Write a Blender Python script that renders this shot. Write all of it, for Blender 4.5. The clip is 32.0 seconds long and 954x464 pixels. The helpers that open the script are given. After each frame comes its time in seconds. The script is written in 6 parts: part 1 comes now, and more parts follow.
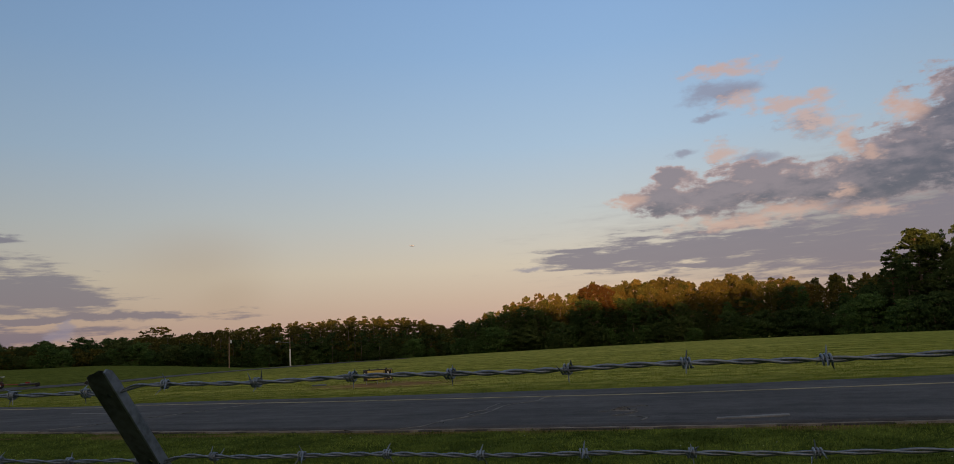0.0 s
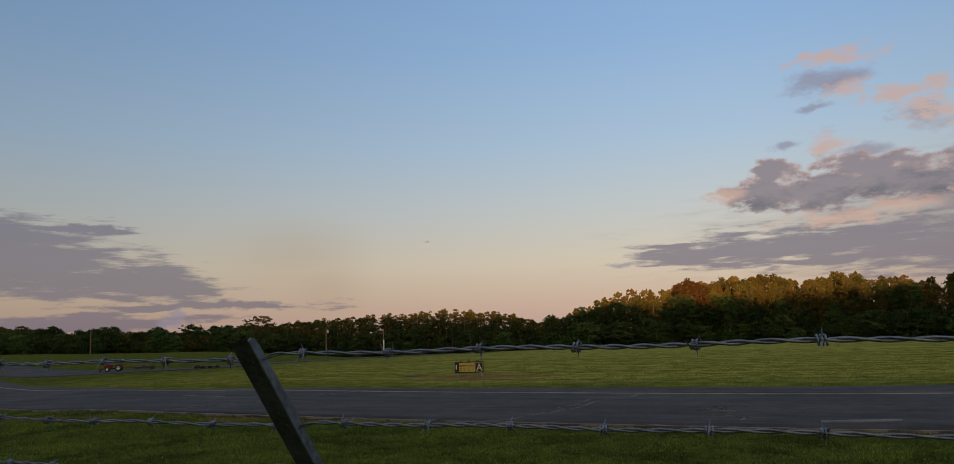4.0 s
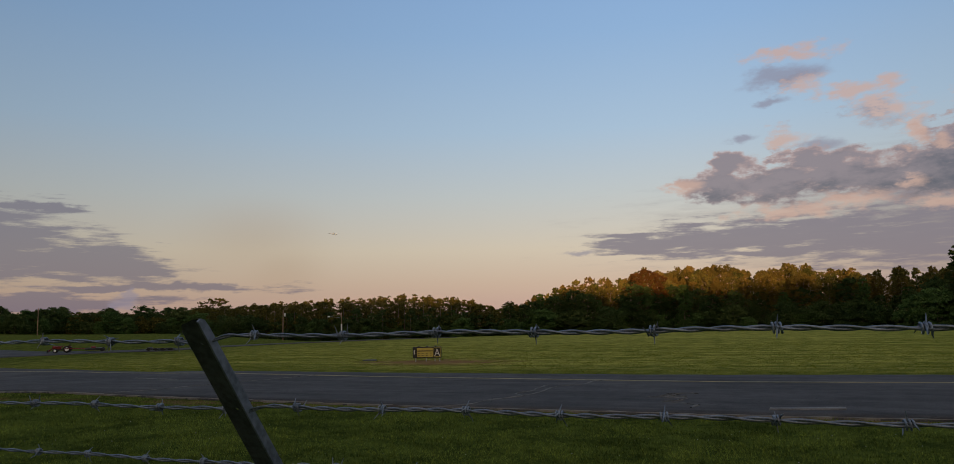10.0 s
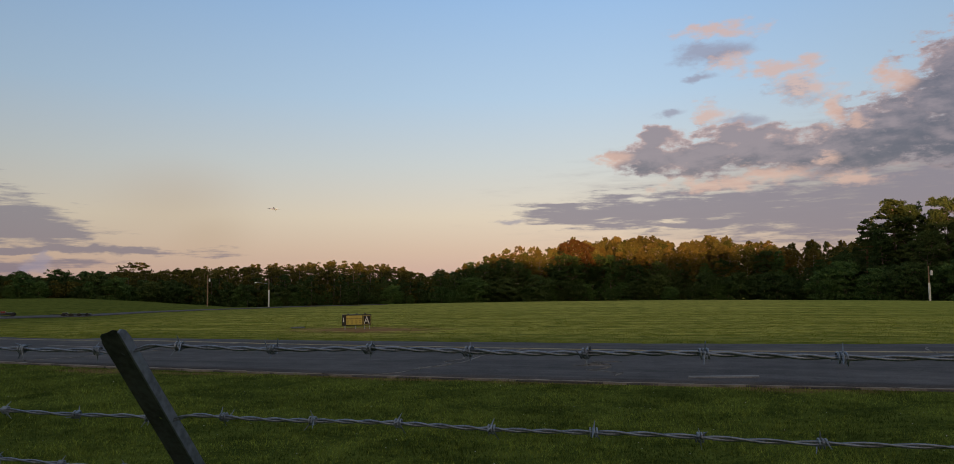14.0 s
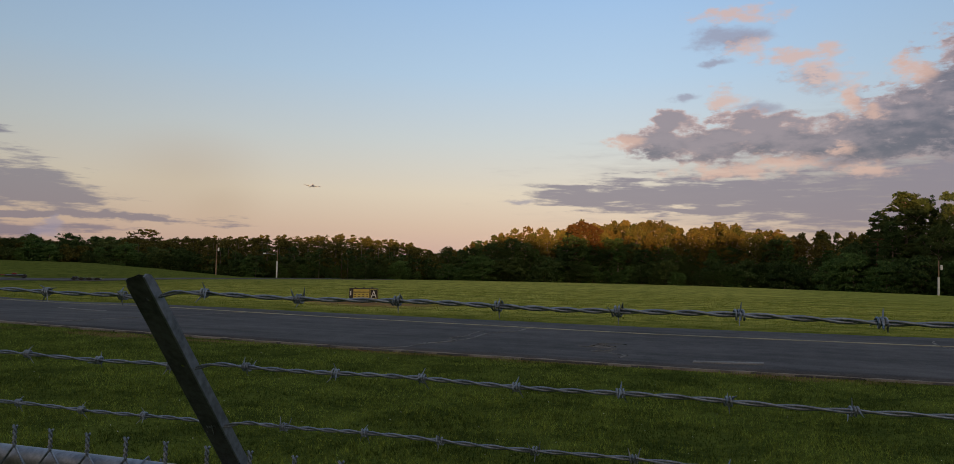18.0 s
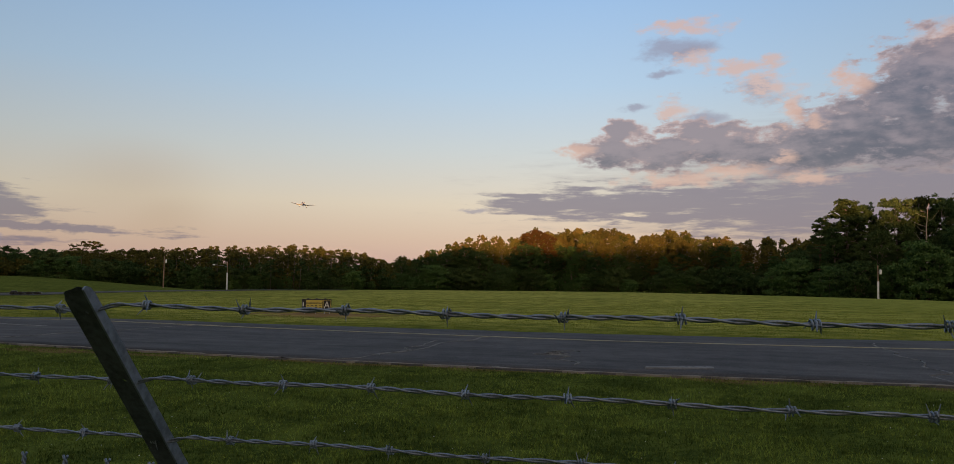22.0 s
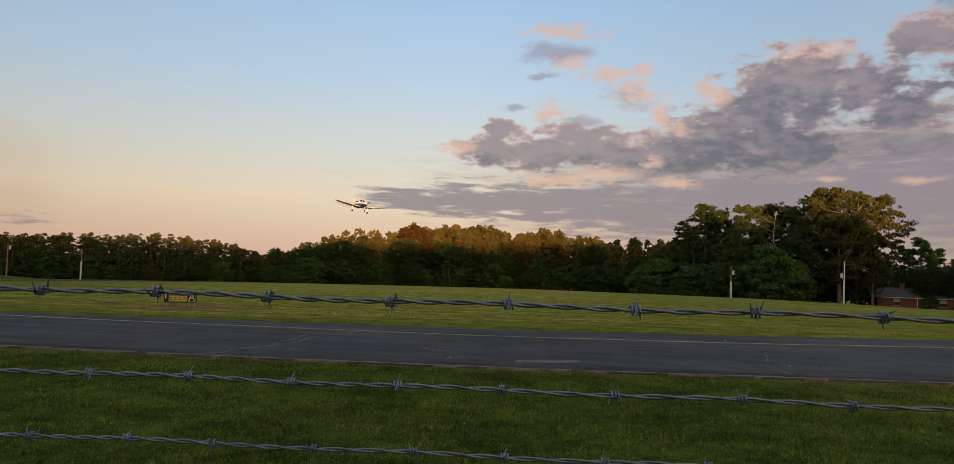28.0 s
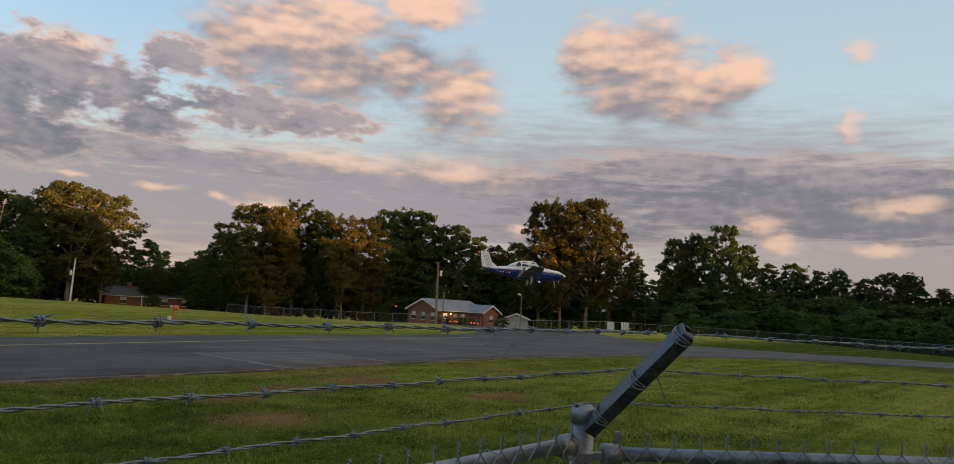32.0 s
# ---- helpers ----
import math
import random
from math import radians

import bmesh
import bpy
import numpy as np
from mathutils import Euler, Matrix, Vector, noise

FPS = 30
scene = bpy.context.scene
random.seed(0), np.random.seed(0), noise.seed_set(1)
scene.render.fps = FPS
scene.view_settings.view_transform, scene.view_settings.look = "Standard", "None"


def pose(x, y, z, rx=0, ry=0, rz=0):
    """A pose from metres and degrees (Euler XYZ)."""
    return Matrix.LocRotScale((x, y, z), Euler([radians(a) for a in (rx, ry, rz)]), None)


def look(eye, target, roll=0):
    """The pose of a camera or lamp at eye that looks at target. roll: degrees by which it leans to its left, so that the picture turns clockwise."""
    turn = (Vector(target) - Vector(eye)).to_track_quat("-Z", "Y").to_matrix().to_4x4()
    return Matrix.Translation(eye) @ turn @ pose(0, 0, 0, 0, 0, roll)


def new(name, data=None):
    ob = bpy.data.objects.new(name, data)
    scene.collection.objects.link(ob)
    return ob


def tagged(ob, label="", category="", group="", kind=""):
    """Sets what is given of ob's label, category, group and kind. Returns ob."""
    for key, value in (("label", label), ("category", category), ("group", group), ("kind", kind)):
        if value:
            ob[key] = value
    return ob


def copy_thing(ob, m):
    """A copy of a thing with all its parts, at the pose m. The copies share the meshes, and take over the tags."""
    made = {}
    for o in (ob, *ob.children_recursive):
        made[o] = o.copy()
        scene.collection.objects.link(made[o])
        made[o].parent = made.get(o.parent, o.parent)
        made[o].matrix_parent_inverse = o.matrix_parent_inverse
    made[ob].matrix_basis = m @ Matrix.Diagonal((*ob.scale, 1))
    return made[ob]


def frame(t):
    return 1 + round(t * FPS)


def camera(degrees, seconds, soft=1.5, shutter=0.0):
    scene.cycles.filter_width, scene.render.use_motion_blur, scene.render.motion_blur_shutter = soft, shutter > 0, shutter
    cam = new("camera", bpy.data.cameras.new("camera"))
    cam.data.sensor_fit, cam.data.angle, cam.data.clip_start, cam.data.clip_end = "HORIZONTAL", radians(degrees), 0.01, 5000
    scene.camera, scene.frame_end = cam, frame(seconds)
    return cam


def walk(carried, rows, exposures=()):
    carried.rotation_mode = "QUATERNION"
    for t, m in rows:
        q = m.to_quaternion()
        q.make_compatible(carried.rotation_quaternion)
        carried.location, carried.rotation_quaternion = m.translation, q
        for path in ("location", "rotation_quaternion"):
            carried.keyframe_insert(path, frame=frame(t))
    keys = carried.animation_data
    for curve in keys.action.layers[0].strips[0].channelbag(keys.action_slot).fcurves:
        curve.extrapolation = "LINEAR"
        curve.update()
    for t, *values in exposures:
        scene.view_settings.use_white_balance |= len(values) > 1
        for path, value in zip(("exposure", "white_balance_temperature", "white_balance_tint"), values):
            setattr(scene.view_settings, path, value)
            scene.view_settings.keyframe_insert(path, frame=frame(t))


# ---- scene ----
import collections

cam = camera(65.7, 32.0, soft=0.8, shutter=0.06)
# seconds, x, y, z, tilt, lean, turn
PATH = [
    (0, 0.012, 0.004, 2.201, 98.10, 3.12, 17.62),
    (0.5, -0.003, 0.002, 2.203, 97.93, 3.28, 19.28),
    (1, 0.002, -0.027, 2.204, 98.39, 1.95, 21.74),
    (1.5, 0.008, -0.030, 2.204, 99.20, 2.30, 23.78),
    (2, 0.002, -0.034, 2.200, 99.25, 1.81, 24.36),
    (2.5, -0.018, -0.041, 2.193, 99.29, 0.87, 24.76),
    (3, -0.026, -0.036, 2.183, 98.66, 1.25, 25.30),
    (3.5, -0.020, -0.032, 2.180, 98.11, 1.74, 25.04),
    (5.5, -0.028, -0.028, 2.171, 97.59, 1.08, 23.10),
    (6, -0.026, -0.023, 2.167, 97.10, 1.26, 23.24),
    (6.5, -0.030, -0.019, 2.169, 97.00, 1.43, 23.30),
    (7, -0.028, -0.012, 2.179, 97.18, 2.40, 23.17),
    (7.5, -0.023, -0.014, 2.182, 96.93, 1.59, 21.77),
    (8, -0.012, -0.011, 2.181, 97.11, 1.82, 21.35),
    (8.5, -0.005, -0.012, 2.180, 96.95, 2.02, 21.08),
    (9, -0.014, -0.010, 2.177, 96.78, 1.35, 20.93),
    (9.5, -0.028, -0.016, 2.175, 96.90, 0.94, 21.45),
    (10, -0.026, -0.015, 2.177, 96.79, 1.12, 21.35),
    (10.5, -0.031, -0.014, 2.174, 96.62, 1.09, 20.78),
    (11, -0.032, -0.012, 2.170, 96.30, 0.73, 20.68),
    (11.5, -0.037, -0.002, 2.169, 95.98, 1.19, 20.43),
    (12, -0.039, 0.003, 2.177, 95.93, 1.34, 20.19),
    (12.5, -0.032, -0.003, 2.188, 96.25, 1.26, 19.21),
    (13, -0.025, -0.006, 2.191, 95.84, 1.26, 18.74),
    (13.5, -0.024, -0.004, 2.214, 94.15, 1.85, 17.39),
    (14, -0.031, -0.014, 2.236, 94.20, 0.59, 15.98),
    (14.5, -0.042, -0.018, 2.235, 94.69, -0.90, 15.53),
    (16.5, -0.048, -0.011, 2.213, 92.89, -1.52, 15.97),
    (17, -0.056, -0.007, 2.210, 92.36, -1.39, 16.21),
    (17.5, -0.062, -0.005, 2.210, 92.46, -1.35, 16.44),
    (18, -0.061, -0.008, 2.208, 92.54, -1.44, 16.53),
    (18.5, -0.057, -0.002, 2.200, 92.21, -1.25, 16.08),
    (19, -0.056, 0.004, 2.194, 92.04, -1.00, 15.63),
    (19.5, -0.057, 0.008, 2.195, 92.28, -0.55, 15.08),
    (20, -0.044, 0.006, 2.196, 92.79, -0.35, 14.43),
    (20.5, -0.027, -0.004, 2.196, 93.17, -0.44, 14.11),
    (21, -0.027, -0.011, 2.208, 93.70, -0.11, 13.98),
    (21.5, -0.038, -0.012, 2.208, 93.48, -0.21, 13.57),
    (22, -0.052, -0.011, 2.207, 93.31, -0.82, 13.01),
    (22.5, -0.062, -0.009, 2.206, 93.04, -0.55, 12.65),
    (23, -0.059, -0.005, 2.202, 92.57, -1.20, 12.19),
    (23.5, -0.048, 0.001, 2.203, 92.40, -0.80, 11.91),
    (24, -0.038, 0.006, 2.204, 92.41, -0.74, 11.15),
    (24.5, -0.039, 0.012, 2.203, 93.15, -0.72, 10.49),
    (26.5, -0.009, 0.018, 2.196, 92.88, -1.36, 7.63),
    (27, -0.011, 0.023, 2.194, 92.78, -1.83, 6.05),
    (27.5, -0.013, 0.022, 2.194, 92.88, -2.24, 4.50),
    (28, -0.004, 0.023, 2.195, 93.14, -1.85, 3.52),
    (28.5, 0.034, 0.032, 2.189, 92.98, -1.72, 0.73),
    (29, 0.052, 0.036, 2.194, 92.94, -2.28, -1.85),
    (29.5, 0.075, 0.044, 2.196, 93.02, -2.47, -6.11),
    (30, 0.113, 0.062, 2.202, 93.14, -1.83, -13.48),
    (30.5, 0.180, 0.060, 2.207, 93.42, -1.20, -20.16),
    (31, 0.244, 0.049, 2.205, 93.99, -2.00, -27.04),
    (31.5, 0.326, 0.025, 2.203, 94.84, -2.33, -36.90),
    (32, 0.435, -0.029, 2.204, 95.71, -3.43, -51.39),
]
EXPOSURE = [(0.0, -0.26, 6500, 10), (12.5, -0.26, 6500, 10), (14.0, -0.04, 6500, 10), (24.0, -0.02, 6500, 10), (28.5, 0.06, 6950, 10), (31.0, 0.28, 7200, 8), (32.0, 0.40, 6950, 4)]
walk(cam, [(t, pose(x, y, z, rx, ry, rz)) for t, x, y, z, rx, ry, rz in PATH], EXPOSURE)

# ---------------------------------------------------------------- sky and sun
SUN_AZ, SUN_EL = 168.0, 3.0
sun_from = Vector((math.sin(radians(SUN_AZ)) * math.cos(radians(SUN_EL)), math.cos(radians(SUN_AZ)) * math.cos(radians(SUN_EL)), math.sin(radians(SUN_EL))))

CLOUDS_LEFT = [(-55.9, 5.9, 6.4, 2.4), (-51.1, 4.7, 6.0, 1.4), (-46.8, 3.9, 4.7, 0.9), (-44.7, 2.7, 8.1, 0.35),
               (-53.3, 1.6, 9.3, 0.6), (-57.3, 7.5, 3.4, 1.4), (-66.0, 5.5, 9.0, 3.4), (-52.7, 8.1, 3.0, 0.3)]
CLOUDS_STREAK = [(-8.4, 5.4, 4.2, 0.9), (-2.3, 5.6, 6.6, 1.2), (4.1, 5.8, 6.1, 1.4), (8.0, 4.8, 6.4, 1.7), (-0.4, 4.6, 5.7, 0.5),
                 (18.0, 5.8, 10.0, 2.4), (30.0, 6.6, 13.0, 2.8), (44.0, 6.8, 13.0, 2.6)]
CLOUDS_MAIN = [(-2.3, 9.5, 3.3, 1.2), (1.4, 9.3, 3.8, 1.4), (-1.8, 11.1, 1.7, 0.8), (5.8, 9.6, 4.7, 1.6), (10.5, 9.2, 5.1, 1.8),
               (13.7, 10.2, 3.8, 2.3), (18.2, 9.7, 5.5, 2.3), (3.6, 10.8, 2.8, 0.9), (20.1, 13.9, 5.2, 2.6), (23.9, 13.7, 2.8, 1.9),
               (17.1, 12.0, 4.2, 2.2), (26.3, 11.9, 3.3, 1.6), (33.4, 13.4, 5.2, 1.8), (38.5, 13.2, 4.2, 1.3), (27.9, 16.4, 2.6, 1.6)]
CLOUDS_BANK = [(26.5, 9.6, 6.6, 1.3), (35.9, 9.5, 7.5, 1.3), (44.2, 9.2, 8.0, 1.2), (50.3, 8.8, 3.8, 1.0), (20.0, 9.3, 6.1, 1.6),
               (67.3, 11.2, 10.4, 1.2), (77.6, 9.9, 11.9, 1.9), (81.4, 7.8, 10.6, 2.6), (71.7, 8.2, 12.7, 2.9), (56.0, 9.2, 14.1, 1.4),
               (56.0, 6.8, 14.0, 2.2), (92.0, 7.9, 12.0, 4.0)]
CLOUDS_LIT = [(35.4, 19.2, 5.7, 3.3), (38.3, 17.1, 5.2, 3.3), (31.7, 17.9, 2.8, 2.8), (44.3, 17.8, 3.3, 2.8), (48.8, 15.8, 3.4, 3.3),
              (40.0, 20.7, 3.8, 1.9), (59.4, 19.1, 2.6, 3.2), (63.6, 18.6, 4.2, 3.4), (66.9, 16.6, 4.2, 2.3), (70.3, 17.9, 2.1, 2.1),
              (62.4, 16.4, 3.8, 1.8), (20.6, 15.5, 2.6, 1.3), (46.0, 22.2, 4.0, 1.6)]
CLOUDS_PINK = [(-5.3, 9.5, 1.20, 0.43), (2.9, 18.4, 2.41, 0.52), (3.2, 16.1, 1.29, 0.52), (6.2, 15.3, 1.72, 0.52), (8.2, 13.9, 1.72, 1.03),
               (8.9, 15.3, 0.77, 0.52), (2.2, 12.4, 0.95, 0.77), (10.3, 12.2, 0.69, 1.20), (14.1, 13.6, 1.29, 0.86), (11.9, 11.4, 0.95, 0.60),
               (2.3, 7.3, 3.61, 0.52), (6.2, 7.8, 2.41, 0.60), (11.5, 7.2, 1.63, 0.43), (9.6, 8.7, 0.69, 0.43), (13.9, 13.6, 1.20, 0.77)]
CLOUDS_CREAM = [(40.6, 10.4, 6.0, 1.0), (49.0, 10.0, 5.0, 1.2), (22.0, 7.3, 0.8, 0.25), (27.1, 7.2, 1.5, 0.3), (34.7, 6.5, 2.1, 0.7),
                (31.4, 6.9, 0.9, 0.3), (73.2, 5.6, 1.6, 0.8), (71.8, 7.1, 1.5, 0.6), (79.7, 5.4, 1.5, 0.6), (81.4, 8.2, 2.5, 0.8),
                (54.2, 6.0, 0.8, 0.45), (78.0, 13.9, 0.7, 1.2), (78.4, 18.9, 0.9, 0.8)]
CLOUDS_WISP = [(-46.6, 2.0, 0.4, 0.6), (-46.8, 1.5, 0.7, 0.4), (2.0, 16.8, 2.6, 0.8), (-1.1, 12.7, 1.1, 0.3), (-13.0, 5.0, 1.0, 0.2), (4.0, 11.7, 1.6, 0.5), (1.5, 15.2, 1.0, 0.3)]


class Graph:
    """Short ways to lay nodes into a tree."""

    def __init__(self, tree):
        self.tree = tree

    def node(self, kind, **values):
        n = self.tree.nodes.new(kind)
        for key, value in values.items():
            if key == "operation":
                n.operation = value
        return n

    def put(self, socket, value):
        if isinstance(value, bpy.types.NodeSocket):
            self.tree.links.new(value, socket)
        else:
            socket.default_value = value

    def math(self, op, a, b=0.0, c=0.0, clamp=False):
        n = self.node("ShaderNodeMath", operation=op)
        n.use_clamp = clamp
        self.put(n.inputs[0], a), self.put(n.inputs[1], b), self.put(n.inputs[2], c)
        return n.outputs[0]

    def vmath(self, op, a, b=(0, 0, 0), c=(0, 0, 0), out=0):
        n = self.node("ShaderNodeVectorMath", operation=op)
        self.put(n.inputs[0], a)
        if op != "LENGTH":
            self.put(n.inputs[1], b)
        if op == "MULTIPLY_ADD":
            self.put(n.inputs[2], c)
        return n.outputs[out]

    def noise(self, vec, scale, detail=6.0, rough=0.55, out=0):
        n = self.node("ShaderNodeTexNoise")
        self.put(n.inputs["Vector"], vec)
        n.inputs["Scale"].default_value, n.inputs["Detail"].default_value, n.inputs["Roughness"].default_value = scale, detail, rough
        return n.outputs[out]

    def puffs(self, vec, scale, smooth=0.5):
        n = self.node("ShaderNodeTexVoronoi")
        n.feature, n.voronoi_dimensions = "SMOOTH_F1", "2D"
        self.put(n.inputs["Vector"], vec)
        n.inputs["Scale"].default_value, n.inputs["Smoothness"].default_value = scale, smooth
        return self.math("SUBTRACT", 1.0, n.outputs["Distance"])

    def step(self, value, low, high, a=0.0, b=1.0):
        n = self.node("ShaderNodeMapRange")
        n.interpolation_type = "SMOOTHSTEP"
        self.put(n.inputs["Value"], value)
        for i, v in zip((1, 2, 3, 4), (low, high, a, b)):
            self.put(n.inputs[i], v)
        return n.outputs[0]

    def mix(self, fac, a, b, blend="MIX"):
        n = self.node("ShaderNodeMix")
        n.data_type, n.blend_type = "RGBA", blend
        self.put(n.inputs[0], fac)
        for socket, v in ((n.inputs[6], a), (n.inputs[7], b)):
            self.put(socket, (*v, 1.0) if isinstance(v, tuple) and len(v) == 3 else v)
        return n.outputs[2]

    def ramp(self, fac, stops):
        n = self.node("ShaderNodeValToRGB")
        self.put(n.inputs[0], fac)
        e = n.color_ramp.elements
        while len(e) < len(stops):
            e.new(0.5)
        for el, (p, c) in zip(e, stops):
            el.position, el.color = p, (*c, 1.0)
        return n.outputs[0]


def union(g, vec, blobs):
    """How deep a direction lies inside a group of soft ellipses: 1 at a centre, 0 on the rim."""
    low = None
    for a, e, wa, we in blobs:
        size = g.vmath("LENGTH", g.vmath("MULTIPLY_ADD", vec, (1 / wa, 1 / we, 0.0), (-a / wa, -e / we, 0.0)), out=1)
        low = size if low is None else g.math("SMOOTH_MIN", low, size, 0.35)
    return g.math("SUBTRACT", 1.0, low)


def make_sky():
    world = bpy.data.worlds.new("sky")
    scene.world = world
    world.use_nodes = True
    t = world.node_tree
    t.nodes.clear()
    g = Graph(t)
    way = g.node("ShaderNodeTexCoord").outputs["Generated"]
    sep = g.node("ShaderNodeSeparateXYZ")
    g.put(sep.inputs[0], way)
    deg = 57.29578
    az = g.math("MULTIPLY", g.math("ARCTAN2", sep.outputs[0], sep.outputs[1]), deg)
    el = g.math("MULTIPLY", g.math("ARCSINE", sep.outputs[2]), deg)
    com = g.node("ShaderNodeCombineXYZ")
    g.put(com.inputs[0], az), g.put(com.inputs[1], el)
    flat = com.outputs[0]
    # clear sky: blue above, peach towards the horizon away from the sun
    # noise fields shared by the clouds, flatter near the horizon
    cloudspace = g.vmath("MULTIPLY", flat, (1.0, 2.1, 1.0))
    warp = g.vmath("MULTIPLY", g.vmath("SUBTRACT", g.noise(cloudspace, 0.30, 4.0, 0.55, out=1), (0.5, 0.5, 0.5)), (2.6, 1.1, 0.0))
    fine_warp = g.vmath("MULTIPLY", g.vmath("SUBTRACT", g.noise(cloudspace, 1.1, 5.0, 0.6, out=1), (0.5, 0.5, 0.5)), (0.9, 0.45, 0.0))
    bent = g.vmath("ADD", g.vmath("ADD", flat, warp), fine_warp)
    n1 = g.noise(cloudspace, 0.55, 8.0, 0.60)
    n2 = g.noise(g.vmath("ADD", cloudspace, (-0.45, -0.75, 0.0)), 0.55, 8.0, 0.60)
    streaks = g.noise(g.vmath("MULTIPLY", flat, (0.35, 2.6, 1.0)), 0.7, 7.0, 0.62)
    relief = g.math("SUBTRACT", n1, n2)
    r1 = g.noise(cloudspace, 0.20, 5.0, 0.5)
    r2 = g.noise(g.vmath("ADD", cloudspace, (1.0, 2.2, 0.0)), 0.20, 5.0, 0.5)
    heaps = g.math("SUBTRACT", r1, r2)
    def billows(shift):
        """Cauliflower heights: large heaps with smaller ones on them."""
        where = g.vmath("ADD", g.vmath("ADD", cloudspace, fine_warp), shift)
        big, small, tiny = g.puffs(where, 0.22, 0.7), g.puffs(where, 0.55, 0.6), g.puffs(where, 1.4, 0.6)
        return g.math("ADD", g.math("ADD", g.math("MULTIPLY", big, 0.58), g.math("MULTIPLY", small, 0.32)), g.math("MULTIPLY", tiny, 0.10))

    heap = billows((0.0, 0.0, 0.0))
    swell = g.math("SUBTRACT", heap, billows((-0.35, 0.95, 0.0)))
    ragged = g.math("ADD", g.math("MULTIPLY", n1, 0.55), g.math("MULTIPLY", g.math("SUBTRACT", heap, 0.1), 0.45))
    high = g.math("DIVIDE", el, 90.0)
    clear = g.ramp(high, SKY_STOPS)
    dim = g.math("MULTIPLY", g.step(az, -75.0, 0.0, 0.62, 1.0), g.step(az, -8.0, 26.0, 1.0, 0.83))
    clear = g.mix(g.step(az, 10.0, 62.0, 0.0, 0.6), clear, (0.40, 0.47, 0.52))
    sky = g.mix(1.0, clear, g.ramp(dim, [(0.0, (0.0, 0.0, 0.0)), (1.0, (1.14, 1.14, 1.14))]), "MULTIPLY")

    def lay(sky, blobs, soft, rough, colour, amount=1.0, source=None, light=(1.3, 1.6, 0.0)):
        body = union(g, bent, blobs)
        depth = g.math("ADD", body, g.math("MULTIPLY", g.math("SUBTRACT", source or n1, 0.5), rough))
        cover = g.math("MULTIPLY", g.step(depth, -soft * 0.5, soft * 0.7), amount)
        if callable(colour):
            towards = union(g, g.vmath("ADD", bent, light), blobs)
            colour = colour(depth, g.math("SUBTRACT", body, towards))
        return g.mix(cover, sky, colour), depth

    # brown smoke far away
    smoke = g.step(union(g, flat, [(-38.0, 6.5, 7.5, 4.0), (-36.0, 4.2, 4.5, 3.2)]), 0.0, 1.0)
    sky = g.mix(g.math("MULTIPLY", smoke, 0.24), sky, (0.36, 0.24, 0.17))
    # wide thin veil low on the right
    sky, _ = lay(sky, [(34.0, 6.0, 34.0, 5.0), (66.0, 8.5, 26.0, 6.0), (18.0, 5.6, 16.0, 3.8), (86.0, 4.0, 22.0, 6.0)], 0.9, 1.1, (0.235, 0.20, 0.245), 0.9, streaks)

    def grey(depth, facing):
        shade = g.math("ADD", g.math("MULTIPLY", facing, 0.42), g.math("MULTIPLY", heaps, 0.9))
        shade = g.math("ADD", shade, g.math("MULTIPLY", swell, 0.9))
        shade = g.step(g.math("ADD", shade, g.math("MULTIPLY", relief, 1.5)), -0.35, 0.95)
        dark = g.mix(shade, GREY_DARK, GREY_LIGHT)
        return g.mix(g.step(depth, 0.0, 0.5), g.mix(shade, GREY_LIGHT, GREY_RIM), dark)

    def lit(depth, facing):
        shade = g.math("ADD", g.math("MULTIPLY", facing, 0.55), g.math("MULTIPLY", heaps, 1.0))
        shade = g.math("ADD", shade, g.math("MULTIPLY", swell, 1.5))
        shade = g.step(g.math("ADD", shade, g.math("MULTIPLY", relief, 0.5)), -0.40, 1.10)
        return g.mix(shade, LIT_DARK, LIT_BRIGHT)

    def pink(depth, facing):
        shade = g.step(g.math("ADD", g.math("MULTIPLY", facing, 0.5), g.math("MULTIPLY", relief, 2.2)), -0.35, 0.55)
        return g.mix(shade, (0.29, 0.245, 0.30), (0.64, 0.415, 0.345))

    sky, _ = lay(sky, CLOUDS_BANK, 0.6, 1.6, grey, 0.85, streaks)
    sky, _ = lay(sky, CLOUDS_STREAK, 0.6, 3.8, (0.225, 0.195, 0.255), 0.95, streaks)
    sky, _ = lay(sky, CLOUDS_LEFT, 0.5, 2.8, (0.17, 0.155, 0.22), 0.85, streaks)
    sky, _ = lay(sky, CLOUDS_WISP, 0.9, 1.8, (0.27, 0.25, 0.34), 0.7)
    sky, _ = lay(sky, CLOUDS_CREAM, 1.3, 2.2, lit, 0.66, ragged)
    sky, _ = lay(sky, CLOUDS_LIT, 0.75, 1.7, lit, 0.96, ragged, (0.8, 3.6, 0.0))
    sky, _ = lay(sky, CLOUDS_MAIN, 0.42, 2.5, grey, 0.97, n1, (0.8, 3.2, 0.0))
    sky, _ = lay(sky, CLOUDS_PINK, 1.2, 4.4, pink, 0.78)

    # the afterglow round the low sun
    towards_sun = g.vmath("DOT_PRODUCT", way, tuple(sun_from), out=1)
    sky = g.mix(g.step(towards_sun, 0.1, 1.0), sky, (0.95, 0.70, 0.50))
    atmosphere = g.node("ShaderNodeTexSky")
